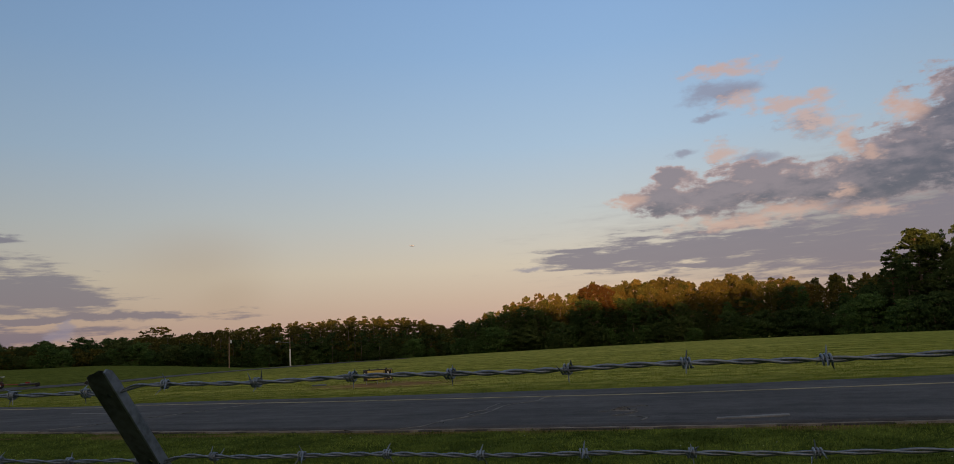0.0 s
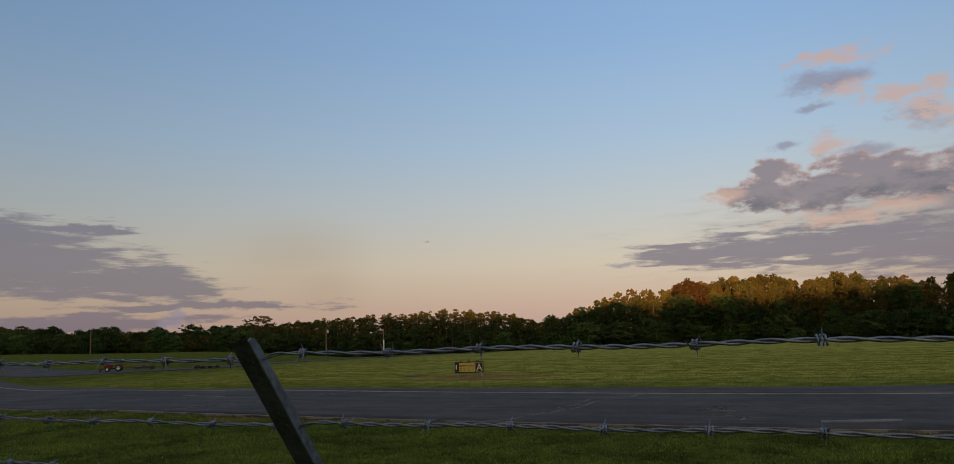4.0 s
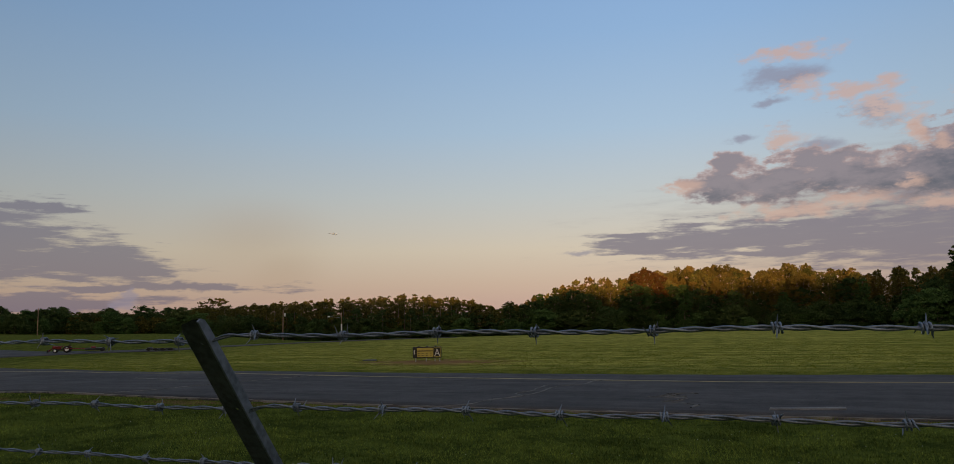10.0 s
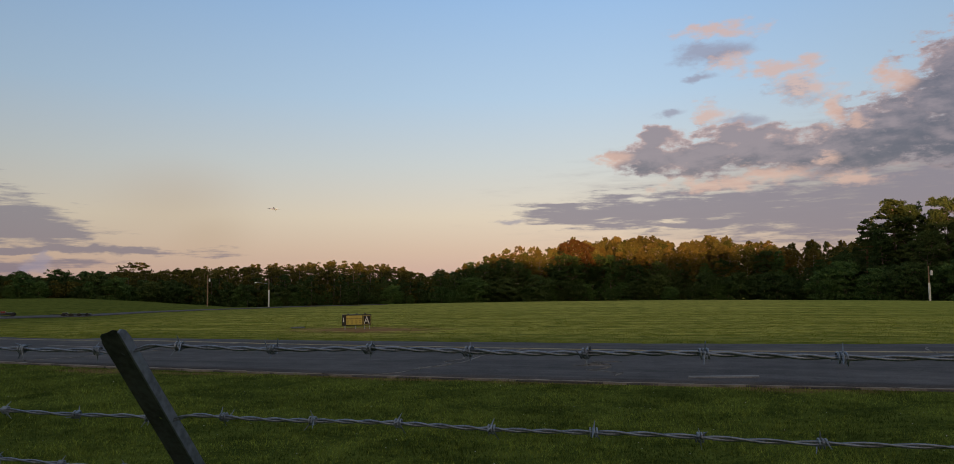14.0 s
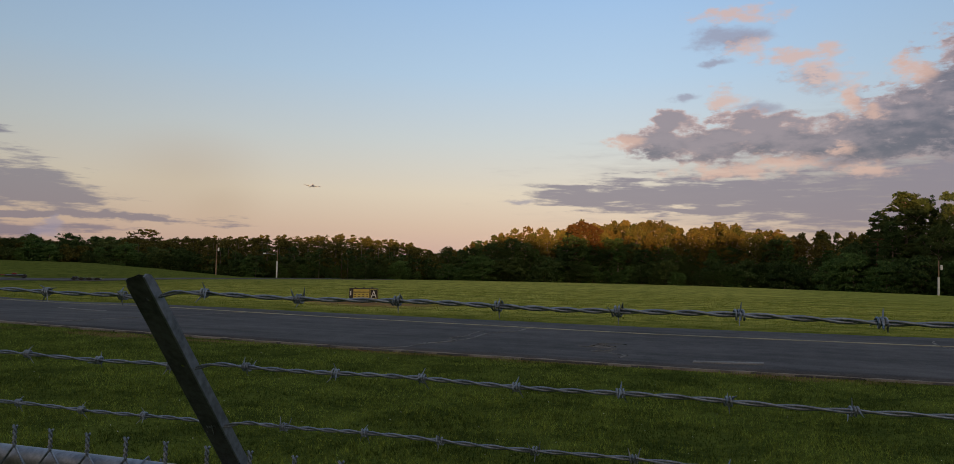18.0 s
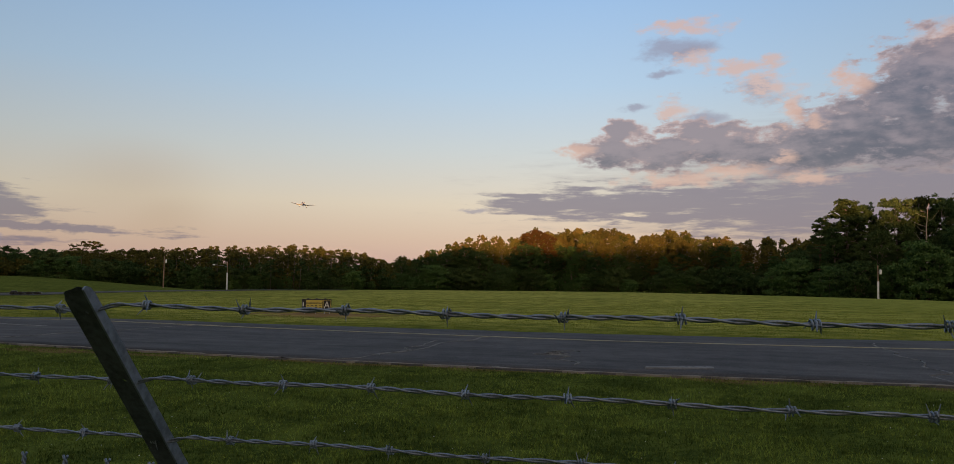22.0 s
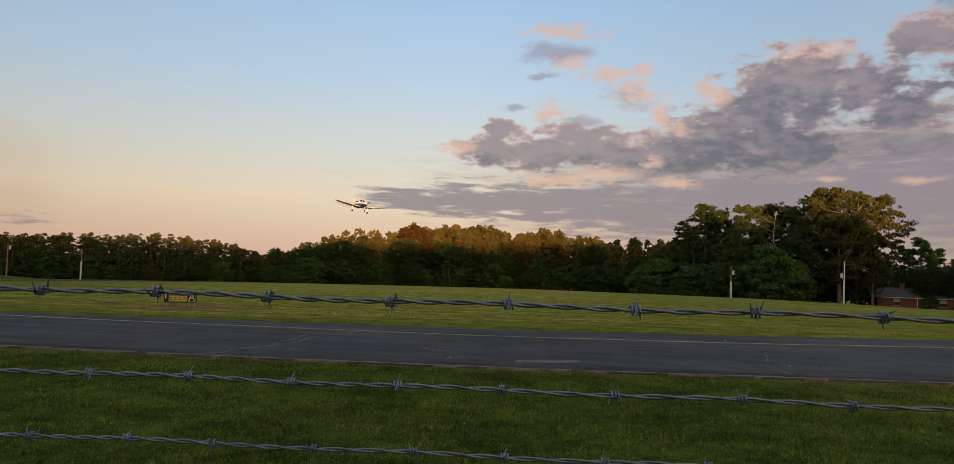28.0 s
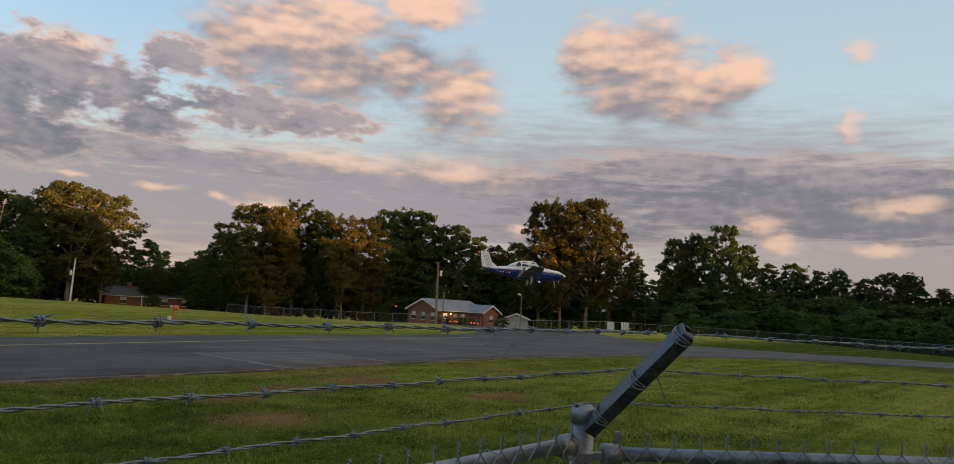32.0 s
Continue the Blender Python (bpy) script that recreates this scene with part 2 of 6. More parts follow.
    atmosphere.sky_type, atmosphere.sun_disc = "NISHITA", False
    atmosphere.sun_elevation, atmosphere.sun_rotation = radians(SUN_EL), radians(SUN_AZ)
    back = g.node("ShaderNodeBackground")
    g.put(back.inputs["Color"], sky)
    back.inputs["Strength"].default_value = 1.0
    air = g.node("ShaderNodeBackground")
    g.put(air.inputs["Color"], atmosphere.outputs[0])
    air.inputs["Strength"].default_value = 0.025
    add = g.node("ShaderNodeAddShader")
    g.put(add.inputs[0], back.outputs[0]), g.put(add.inputs[1], air.outputs[0])
    g.put(g.node("ShaderNodeOutputWorld").inputs[0], add.outputs[0])
    world.cycles.sampling_method = "MANUAL"
    world.cycles.sample_map_resolution = 512


SKY_STOPS = [(0.0, (0.52, 0.34, 0.305)), (0.03, (0.57, 0.425, 0.345)), (0.06, (0.62, 0.53, 0.43)), (0.105, (0.51, 0.54, 0.55)), (0.16, (0.38, 0.51, 0.66)),
             (0.24, (0.27, 0.43, 0.67)), (0.34, (0.20, 0.355, 0.64)), (0.55, (0.20, 0.29, 0.45)), (1.0, (0.23, 0.27, 0.35))]
GREY_DARK, GREY_LIGHT, GREY_RIM = (0.098, 0.098, 0.148), (0.275, 0.225, 0.265), (0.50, 0.335, 0.32)
LIT_DARK, LIT_BRIGHT = (0.19, 0.165, 0.205), (0.68, 0.43, 0.34)
make_sky()

sun = new("sun", bpy.data.lights.new("sun", "SUN"))
sun.data.energy, sun.data.angle, sun.data.color = 8.0, radians(0.8), (1.0, 0.51, 0.21)
sun.matrix_world = look(sun_from * 200, (0, 0, 0))

# ---------------------------------------------------------------- materials
def stuff(name, dark, light, scale=1.0, rough=0.8, metal=0.0, bump=0.3, fine=12.0, vary=0.0, coord="Object", spec=0.4, bump_size=0.02):
    """A surface with coarse stains, fine grain and a little relief."""
    m = bpy.data.materials.new(name)
    m.use_nodes = True
    g = Graph(m.node_tree)
    b = m.node_tree.nodes["Principled BSDF"]
    where = g.node("ShaderNodeTexCoord").outputs[coord]
    coarse, grain = g.noise(where, scale, 5.0, 0.6), g.noise(where, scale * fine, 6.0, 0.65)
    fac = g.math("ADD", g.math("MULTIPLY", coarse, 0.6), g.math("MULTIPLY", grain, 0.4))
    col = g.mix(g.step(fac, 0.34, 0.66), dark, light)
    if vary:
        rnd = g.node("ShaderNodeObjectInfo").outputs["Random"]
        col = g.mix(1.0, col, g.ramp(rnd, [(0.0, (1 - vary,) * 3), (1.0, (1 + vary,) * 3)]), "MULTIPLY")
    g.put(b.inputs["Base Color"], col)
    b.inputs["Metallic"].default_value, b.inputs["Specular IOR Level"].default_value = metal, spec
    g.put(b.inputs["Roughness"], g.step(coarse, 0.2, 0.8, max(rough - 0.12, 0.02), min(rough + 0.1, 1.0)))
    if bump:
        n = g.node("ShaderNodeBump")
        n.inputs["Strength"].default_value, n.inputs["Distance"].default_value = bump, bump_size
        g.put(n.inputs["Height"], fac)
        g.put(b.inputs["Normal"], n.outputs[0])
    return m


def leafy(name, dark, light, warm, translucent=0.25, gap_shade=0.0, size=0.55, dry=None):
    """Leaves: colour differs from tree to tree and leaf to leaf; noise patches paint shaded gaps."""
    m = bpy.data.materials.new(name)
    m.use_nodes = True
    t = m.node_tree
    g = Graph(t)
    t.nodes.remove(t.nodes["Principled BSDF"])
    tree = g.node("ShaderNodeObjectInfo").outputs["Random"]
    leaf = g.node("ShaderNodeNewGeometry").outputs["Random Per Island"]
    col = g.mix(leaf, dark, light)
    col = g.mix(g.math("MULTIPLY", tree, 0.7), col, warm)
    own = g.math("FRACT", g.math("MULTIPLY", tree, 7.31))
    col = g.mix(1.0, col, g.ramp(own, [(0.0, (0.62, 0.62, 0.62)), (1.0, (1.0, 1.0, 1.0))]), "MULTIPLY")
    # shade between clumps, put into the colour as noise patches of the dark tone
    if gap_shade:
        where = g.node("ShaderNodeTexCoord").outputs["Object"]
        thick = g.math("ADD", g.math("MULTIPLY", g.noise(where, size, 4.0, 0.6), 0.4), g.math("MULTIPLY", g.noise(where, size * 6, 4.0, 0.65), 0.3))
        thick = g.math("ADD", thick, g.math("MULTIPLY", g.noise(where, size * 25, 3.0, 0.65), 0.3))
        if dry:
            sep = g.node("ShaderNodeSeparateXYZ")
            g.put(sep.inputs[0], where)
            col = g.mix(g.step(g.math("ADD", sep.outputs[0], g.math("MULTIPLY", g.noise(where, 0.16, 4.0, 0.6), 24.0)), 14.0, 34.0, 0.0, 0.8), col, g.mix(leaf, dry[0], dry[1]))
        col = g.mix(g.step(thick, 0.43, 0.56, gap_shade, 0.0), col, dark)
    d, tr, mx = g.node("ShaderNodeBsdfDiffuse"), g.node("ShaderNodeBsdfTranslucent"), g.node("ShaderNodeMixShader")
    g.put(d.inputs[0], col), g.put(tr.inputs[0], col)
    mx.inputs[0].default_value = translucent
    g.put(mx.inputs[1], d.outputs[0]), g.put(mx.inputs[2], tr.outputs[0])
    g.put(t.nodes["Material Output"].inputs[0], mx.outputs[0])
    return m


def glow(name, colour, strength):
    m = bpy.data.materials.new(name)
    m.use_nodes = True
    b = m.node_tree.nodes["Principled BSDF"]
    b.inputs["Base Color"].default_value = (*colour, 1)
    b.inputs["Emission Color"].default_value, b.inputs["Emission Strength"].default_value = (*colour, 1), strength
    return m


def ground_material():
    m = bpy.data.materials.new("mown_grass")
    m.use_nodes = True
    g = Graph(m.node_tree)
    b = m.node_tree.nodes["Principled BSDF"]
    where = g.node("ShaderNodeTexCoord").outputs["Object"]
    sep = g.node("ShaderNodeSeparateXYZ")
    g.put(sep.inputs[0], where)
    big, mid, small = g.noise(where, 0.07, 4.0, 0.6), g.noise(where, 0.9, 5.0, 0.6), g.noise(where, 9.0, 5.0, 0.7)
    stripes = g.noise(g.vmath("MULTIPLY", where, (0.05, 0.9, 0.0)), 1.0, 4.0, 0.6)
    fac = g.math("ADD", g.math("MULTIPLY", mid, 0.5), g.math("MULTIPLY", small, 0.5))
    lush = g.mix(g.step(fac, 0.35, 0.65), GRASS_DARK, GRASS_LIGHT)
    dry = g.mix(g.step(g.math("ADD", g.math("MULTIPLY", fac, 0.5), g.math("MULTIPLY", stripes, 0.5)), 0.38, 0.62), DRY_DARK, DRY_LIGHT)
    beyond = g.step(g.math("ADD", sep.outputs[1], g.math("MULTIPLY", big, 14.0)), 30.0, 44.0)
    side = g.step(g.math("ADD", sep.outputs[0], g.math("MULTIPLY", g.noise(where, 0.16, 4.0, 0.6), 24.0)), 14.0, 34.0, 0.0, 0.5)
    side = g.math("MULTIPLY", side, g.step(sep.outputs[0], 40.0, 58.0, 1.0, 0.0))
    field = g.mix(g.step(g.math("ADD", g.math("MULTIPLY", fac, 0.7), g.math("MULTIPLY", stripes, 0.3)), 0.40, 0.60), FIELD_DARK, FIELD_LIGHT)
    # shade on the far left is painted: the darker turf colour replaces the field's
    beyond = g.math("MULTIPLY", beyond, g.step(g.math("ADD", sep.outputs[0], g.math("MULTIPLY", big, 30.0)), -55.0, -5.0, 0.15, 1.0))
    col = g.mix(g.math("MULTIPLY", side, 1.6, clamp=True), g.mix(beyond, lush, field), dry)
    # bare earth along the edge of the pavement and a few worn patches
    edge = g.math("ABSOLUTE", g.math("SUBTRACT", sep.outputs[1], 17.0))
    bare = g.math("MULTIPLY", g.step(g.math("ADD", edge, g.math("MULTIPLY", g.noise(where, 0.35, 5.0, 0.6), -2.6)), -1.35, -0.9, 1.0, 0.0), 0.55)
    worn = None
    for x, y, r in ((14.5, 15.2, 2.2), (9.5, 13.5, 1.3), (22.0, 15.4, 1.7), (8.6, 11.0, 1.7), (15.5, 11.2, 1.8), (11.5, 14.2, 1.6), (-16.6, 36.4, 6.5), (-19.6, 36.0, 2.0)):
        d = g.vmath("LENGTH", g.vmath("MULTIPLY_ADD", where, (1 / r, 1.4 / r, 0.0), (-x / r, -1.4 * y / r, 0.0)), out=1)
        worn = d if worn is None else g.math("MINIMUM", worn, d)
    patch = g.step(g.math("ADD", worn, g.math("MULTIPLY", mid, 1.3)), 0.85, 1.55, 0.85, 0.0)
    col = g.mix(g.math("MAXIMUM", bare, patch), col, g.mix(fac, (0.13, 0.070, 0.038), (0.28, 0.155, 0.085)))
    g.put(b.inputs["Base Color"], col)
    b.inputs["Roughness"].default_value, b.inputs["Specular IOR Level"].default_value = 0.95, 0.0
    n = g.node("ShaderNodeBump")
    n.inputs["Strength"].default_value, n.inputs["Distance"].default_value = 0.6, 0.06
    g.put(n.inputs["Height"], fac), g.put(b.inputs["Normal"], n.outputs[0])
    return m


def asphalt_material():
    """Old asphalt: aggregate grain, oil-dark and bleached areas, hairline cracks; paler towards +x."""
    m = bpy.data.materials.new("asphalt")
    m.use_nodes = True
    g = Graph(m.node_tree)
    b = m.node_tree.nodes["Principled BSDF"]
    where = g.node("ShaderNodeTexCoord").outputs["Object"]
    sep = g.node("ShaderNodeSeparateXYZ")
    g.put(sep.inputs[0], where)
    blotch, mid, grain = g.noise(where, 0.22, 5.0, 0.6), g.noise(where, 1.6, 5.0, 0.65), g.noise(where, 22.0, 4.0, 0.7)
    streak = g.noise(g.vmath("MULTIPLY", where, (0.10, 1.3, 0.0)), 1.0, 5.0, 0.6)
    fac = g.math("ADD", g.math("ADD", g.math("MULTIPLY", blotch, 0.25), g.math("MULTIPLY", mid, 0.2)), g.math("ADD", g.math("MULTIPLY", grain, 0.3), g.math("MULTIPLY", streak, 0.25)))
    col = g.mix(g.step(fac, 0.38, 0.64), (0.024, 0.024, 0.025), (0.094, 0.092, 0.091))
    pale = g.step(g.math("ADD", sep.outputs[0], g.math("MULTIPLY", blotch, 16.0)), 6.0, 34.0, 0.0, 0.55)
    col = g.mix(pale, col, g.mix(g.step(fac, 0.38, 0.64), (0.075, 0.075, 0.074), (0.165, 0.163, 0.158)))
    cells = g.node("ShaderNodeTexVoronoi")
    cells.feature = "DISTANCE_TO_EDGE"
    g.put(cells.inputs["Vector"], g.vmath("ADD", where, g.vmath("MULTIPLY", g.noise(where, 0.9, 4.0, 0.6, out=1), (1.4, 1.4, 0.0))))
    cells.inputs["Scale"].default_value = 0.24
    hair = g.math("MULTIPLY", g.step(cells.outputs["Distance"], 0.0, 0.008, 1.0, 0.0), g.step(mid, 0.48, 0.62, 0.0, 0.7))
    col = g.mix(hair, col, (0.017, 0.017, 0.017))
    g.put(b.inputs["Base Color"], col)
    b.inputs["Roughness"].default_value, b.inputs["Specular IOR Level"].default_value = 0.92, 0.2
    n = g.node("ShaderNodeBump")
    n.inputs["Strength"].default_value, n.inputs["Distance"].default_value = 0.5, 0.008
    g.put(n.inputs["Height"], g.math("SUBTRACT", fac, hair)), g.put(b.inputs["Normal"], n.outputs[0])
    return m


GRASS_DARK, GRASS_LIGHT = (0.024, 0.038, 0.009), (0.094, 0.122, 0.024)
DRY_DARK, DRY_LIGHT = (0.085, 0.112, 0.020), (0.28, 0.29, 0.062)
FIELD_DARK, FIELD_LIGHT = (0.090, 0.108, 0.021), (0.39, 0.37, 0.085)
GROUND = ground_material()
ASPHALT = asphalt_material()
PATCH = stuff("worn_concrete", (0.055, 0.055, 0.056), (0.135, 0.134, 0.133), 0.7, 0.9, bump=0.3, fine=20.0)
PALE = stuff("pale_scrape", (0.085, 0.083, 0.078), (0.21, 0.205, 0.195), 1.5, 0.9, bump=0.2)
YELLOW_LINE = stuff("faded_yellow_paint", (0.14, 0.13, 0.085), (0.38, 0.34, 0.20), 1.2, 0.8, bump=0.2, fine=18.0)
GRIT = stuff("gravelly_edge", (0.07, 0.062, 0.05), (0.20, 0.18, 0.15), 2.5, 0.95, bump=0.5)
SOIL = stuff("bare_soil", (0.06, 0.042, 0.024), (0.15, 0.105, 0.055), 1.2, 0.95, bump=0.6)
BLADE = leafy("grass_blade", (0.020, 0.034, 0.008), (0.37, 0.47, 0.085), (0.23, 0.29, 0.05), 0.3, 0.9, dry=((0.060, 0.080, 0.014), (0.45, 0.47, 0.085)))
DRY_BLADE = leafy("dry_grass_blade", (0.065, 0.092, 0.009), (0.31, 0.345, 0.042), (0.22, 0.24, 0.03), 0.3, 0.6, dry=((0.10, 0.125, 0.012), (0.42, 0.42, 0.06)))
CLOVER = stuff("clover_flower", (0.5, 0.5, 0.45), (0.75, 0.75, 0.7), 4.0, 0.8, bump=0)
GALVANISED = stuff("galvanised_steel", (0.14, 0.155, 0.175), (0.32, 0.345, 0.375), 14.0, 0.5, 0.75, bump=0.25, fine=9.0, bump_size=0.002)
WIRE = stuff("weathered_galvanised_wire", (0.11, 0.135, 0.165), (0.27, 0.31, 0.365), 60.0, 0.5, 0.75, bump=0.3, fine=8.0, bump_size=0.0006)
# one stained steel in two tones: dark for the shaded web, lighter for the lit flange
ARM_STEEL = stuff("stained_shade_toned_arm", (0.030, 0.036, 0.046), (0.115, 0.135, 0.165), 11.0, 0.45, 0.5, bump=0.3, fine=8.0, bump_size=0.002)
LIT_FLANGE_STEEL = stuff("lit_side_galvanised_flange", (0.10, 0.125, 0.16), (0.25, 0.295, 0.36), 9.0, 0.5, 0.5, bump=0.3, fine=8.0, bump_size=0.002)
BARK = stuff("bark", (0.07, 0.056, 0.042), (0.24, 0.19, 0.145), 1.5, 0.95, bump=0.8, fine=6.0, vary=0.3, bump_size=0.1)
PALE_BARK = stuff("pale_bark", (0.16, 0.13, 0.10), (0.40, 0.33, 0.26), 1.5, 0.95, bump=0.6, fine=6.0, vary=0.3, bump_size=0.1)
PINE_BARK = stuff("reddish_pine_bark", (0.12, 0.06, 0.032), (0.26, 0.135, 0.075), 1.5, 0.95, bump=0.8, fine=6.0, vary=0.2, bump_size=0.1)
DEAD_WOOD = stuff("bleached_dead_wood", (0.22, 0.17, 0.12), (0.42, 0.34, 0.26), 1.5, 0.9, bump=0.5)
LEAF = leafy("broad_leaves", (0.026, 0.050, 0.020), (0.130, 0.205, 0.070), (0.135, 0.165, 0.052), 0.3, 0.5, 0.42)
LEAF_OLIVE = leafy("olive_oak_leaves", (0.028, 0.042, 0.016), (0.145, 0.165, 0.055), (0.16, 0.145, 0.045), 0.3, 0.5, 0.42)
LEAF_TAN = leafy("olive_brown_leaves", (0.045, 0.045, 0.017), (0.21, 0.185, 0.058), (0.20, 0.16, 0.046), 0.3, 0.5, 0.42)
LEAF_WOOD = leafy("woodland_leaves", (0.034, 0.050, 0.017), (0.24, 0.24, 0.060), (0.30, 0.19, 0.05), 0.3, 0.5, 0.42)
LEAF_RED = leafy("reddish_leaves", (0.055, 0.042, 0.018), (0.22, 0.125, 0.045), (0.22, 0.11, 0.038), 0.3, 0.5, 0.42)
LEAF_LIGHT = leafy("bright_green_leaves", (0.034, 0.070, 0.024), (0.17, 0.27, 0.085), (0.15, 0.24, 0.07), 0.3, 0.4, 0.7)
BRICK = stuff("red_brick", (0.14, 0.060, 0.040), (0.25, 0.115, 0.075), 2.0, 0.9, bump=0.3, fine=10.0)
ROOF = stuff("grey_shingle", (0.16, 0.18, 0.21), (0.27, 0.29, 0.33), 1.0, 0.85, bump=0.4, fine=10.0)
DARK_ROOF = stuff("dark_shingle", (0.05, 0.05, 0.055), (0.10, 0.10, 0.11), 1.0, 0.9, bump=0.4)
TRIM = stuff("white_trim", (0.60, 0.60, 0.60), (0.80, 0.80, 0.78), 1.0, 0.6, bump=0.1)
SIDING = stuff("grey_siding", (0.28, 0.30, 0.33), (0.40, 0.42, 0.45), 1.0, 0.8, bump=0.2)
GLASS = stuff("window_glass", (0.03, 0.035, 0.045), (0.06, 0.07, 0.08), 0.6, 0.08, spec=0.7, bump=0)
CURTAIN = stuff("pale_curtain", (0.35, 0.35, 0.36), (0.55, 0.54, 0.52), 3.0, 0.9, bump=0.2)
POLE_WOOD = stuff("weathered_pole_wood", (0.17, 0.11, 0.07), (0.32, 0.22, 0.15), 1.5, 0.9, bump=0.4)
POLE_WHITE = stuff("white_painted_pole", (0.55, 0.55, 0.53), (0.75, 0.75, 0.72), 1.5, 0.7, bump=0.1)
WHITE_METAL = stuff("white_enamel", (0.62, 0.62, 0.60), (0.80, 0.80, 0.78), 2.0, 0.45, bump=0.1)
BLACK_METAL = stuff("black_metal", (0.012, 0.012, 0.012), (0.035, 0.035, 0.035), 3.0, 0.5, bump=0.1)
RUBBER = stuff("black_rubber", (0.012, 0.012, 0.012), (0.03, 0.03, 0.03), 6.0, 0.85, bump=0.3)
RED_PAINT = stuff("red_tractor_paint", (0.13, 0.010, 0.010), (0.22, 0.018, 0.015), 2.0, 0.4, bump=0.1)
ORANGE_PAINT = stuff("orange_paint", (0.50, 0.10, 0.035), (0.68, 0.17, 0.06), 3.0, 0.6, bump=0.1)
SIGN_YELLOW = stuff("yellow_sign_face", (0.46, 0.37, 0.07), (0.62, 0.51, 0.12), 2.0, 0.5, bump=0.05)
PLANE_WHITE = stuff("white_aircraft_paint", (0.72, 0.72, 0.73), (0.84, 0.84, 0.85), 1.5, 0.3, bump=0)
PLANE_BLUE = stuff("blue_aircraft_paint", (0.010, 0.030, 0.17), (0.020, 0.055, 0.26), 1.5, 0.3, bump=0)
PLANE_GLASS = stuff("tinted_cabin_glass", (0.012, 0.015, 0.02), (0.03, 0.035, 0.045), 0.6, 0.12, spec=0.35, bump=0)
PLANE_UNDER = stuff("dull_grey_underside", (0.06, 0.065, 0.08), (0.11, 0.12, 0.14), 1.5, 0.5, bump=0)
STRIPE = stuff("maroon_stripe", (0.10, 0.02, 0.05), (0.16, 0.03, 0.07), 1.5, 0.4, bump=0)
CONCRETE = stuff("concrete", (0.30, 0.29, 0.27), (0.46, 0.45, 0.42), 1.5, 0.9, bump=0.3)
RED_LIGHT = glow("red_lamp", (1.0, 0.16, 0.05), 0.7)
# weak emission that stands in for the bright reflection in a window
PANE_GLINT = glow("glowing_pane_glint", (1.0, 0.66, 0.34), 0.45)
PORCH_LIGHT = glow("porch_lamp", (1.0, 0.55, 0.22), 6.0)


def chain_fabric():
    """Chain link too far off to tell its wires apart: mostly holes."""
    m = bpy.data.materials.new("chain_link_fabric")
    m.use_nodes = True
    g = Graph(m.node_tree)
    b = m.node_tree.nodes["Principled BSDF"]
    b.inputs["Base Color"].default_value, b.inputs["Roughness"].default_value = (0.22, 0.23, 0.24, 1), 0.7
    b.inputs["Alpha"].default_value = 0.06
    return m


FABRIC = chain_fabric()

# ---------------------------------------------------------------- small builders
def part(name, bm, material, parent=None, label="", smooth=False):
    """Links a bmesh as one mesh object under a thing or a part."""
    me = bpy.data.meshes.new(name)
    bm.to_mesh(me)
    bm.free()
    me.materials.append(material)
    if smooth:
        me.polygons.foreach_set("use_smooth", [True] * len(me.polygons))
    ob = new(name, me)
    ob.parent = parent
    if label:
        tagged(ob, label)
    return ob


def thing(name, m, label, category, group="", kind=""):
    ob = new(name)
    ob.matrix_world = m
    return tagged(ob, label, category, group, kind)


def box(bm, x0, y0, z0, x1, y1, z1, bevel=0.0, m=None):
    made = bmesh.ops.create_cube(bm, size=1.0)["verts"]
    for v in made:
        v.co = Vector(((x0 + x1) / 2 + v.co.x * (x1 - x0), (y0 + y1) / 2 + v.co.y * (y1 - y0), (z0 + z1) / 2 + v.co.z * (z1 - z0)))
    if m is not None:
        bmesh.ops.transform(bm, matrix=m, verts=made)
    if bevel:
        edges = list({e for v in made for e in v.link_edges})
        bmesh.ops.bevel(bm, geom=edges, offset=bevel, segments=2, affect="EDGES", profile=0.6)
    return bm


def boxed(x0, y0, z0, x1, y1, z1, bevel=0.0, m=None):
    return box(bmesh.new(), x0, y0, z0, x1, y1, z1, bevel, m)


def tube(bm, points, radii, sides=8, caps=True):
    """A round tube along points; radii: one number or one for each point."""
    points = [Vector(p) for p in points]
    if not hasattr(radii, "__len__"):
        radii = [radii] * len(points)
    rings, side = [], None
    for i, p in enumerate(points):
        ahead = (points[min(i + 1, len(points) - 1)] - points[max(i - 1, 0)]).normalized()
        if side is None:
            side = ahead.cross(Vector((0, 0, 1)) if abs(ahead.z) < 0.9 else Vector((1, 0, 0))).normalized()
        side = (side - ahead * side.dot(ahead)).normalized()
        up = ahead.cross(side)
        rings.append([bm.verts.new(p + (side * math.cos(a) + up * math.sin(a)) * radii[i]) for a in [k * 2 * math.pi / sides for k in range(sides)]])
    for a, b in zip(rings, rings[1:]):
        for k in range(sides):
            bm.faces.new((a[k], a[(k + 1) % sides], b[(k + 1) % sides], b[k]))
    if caps:
        bm.faces.new(rings[0][::-1]), bm.faces.new(rings[-1])
    return bm


def tubed(points, radii, sides=8):
    return tube(bmesh.new(), points, radii, sides)


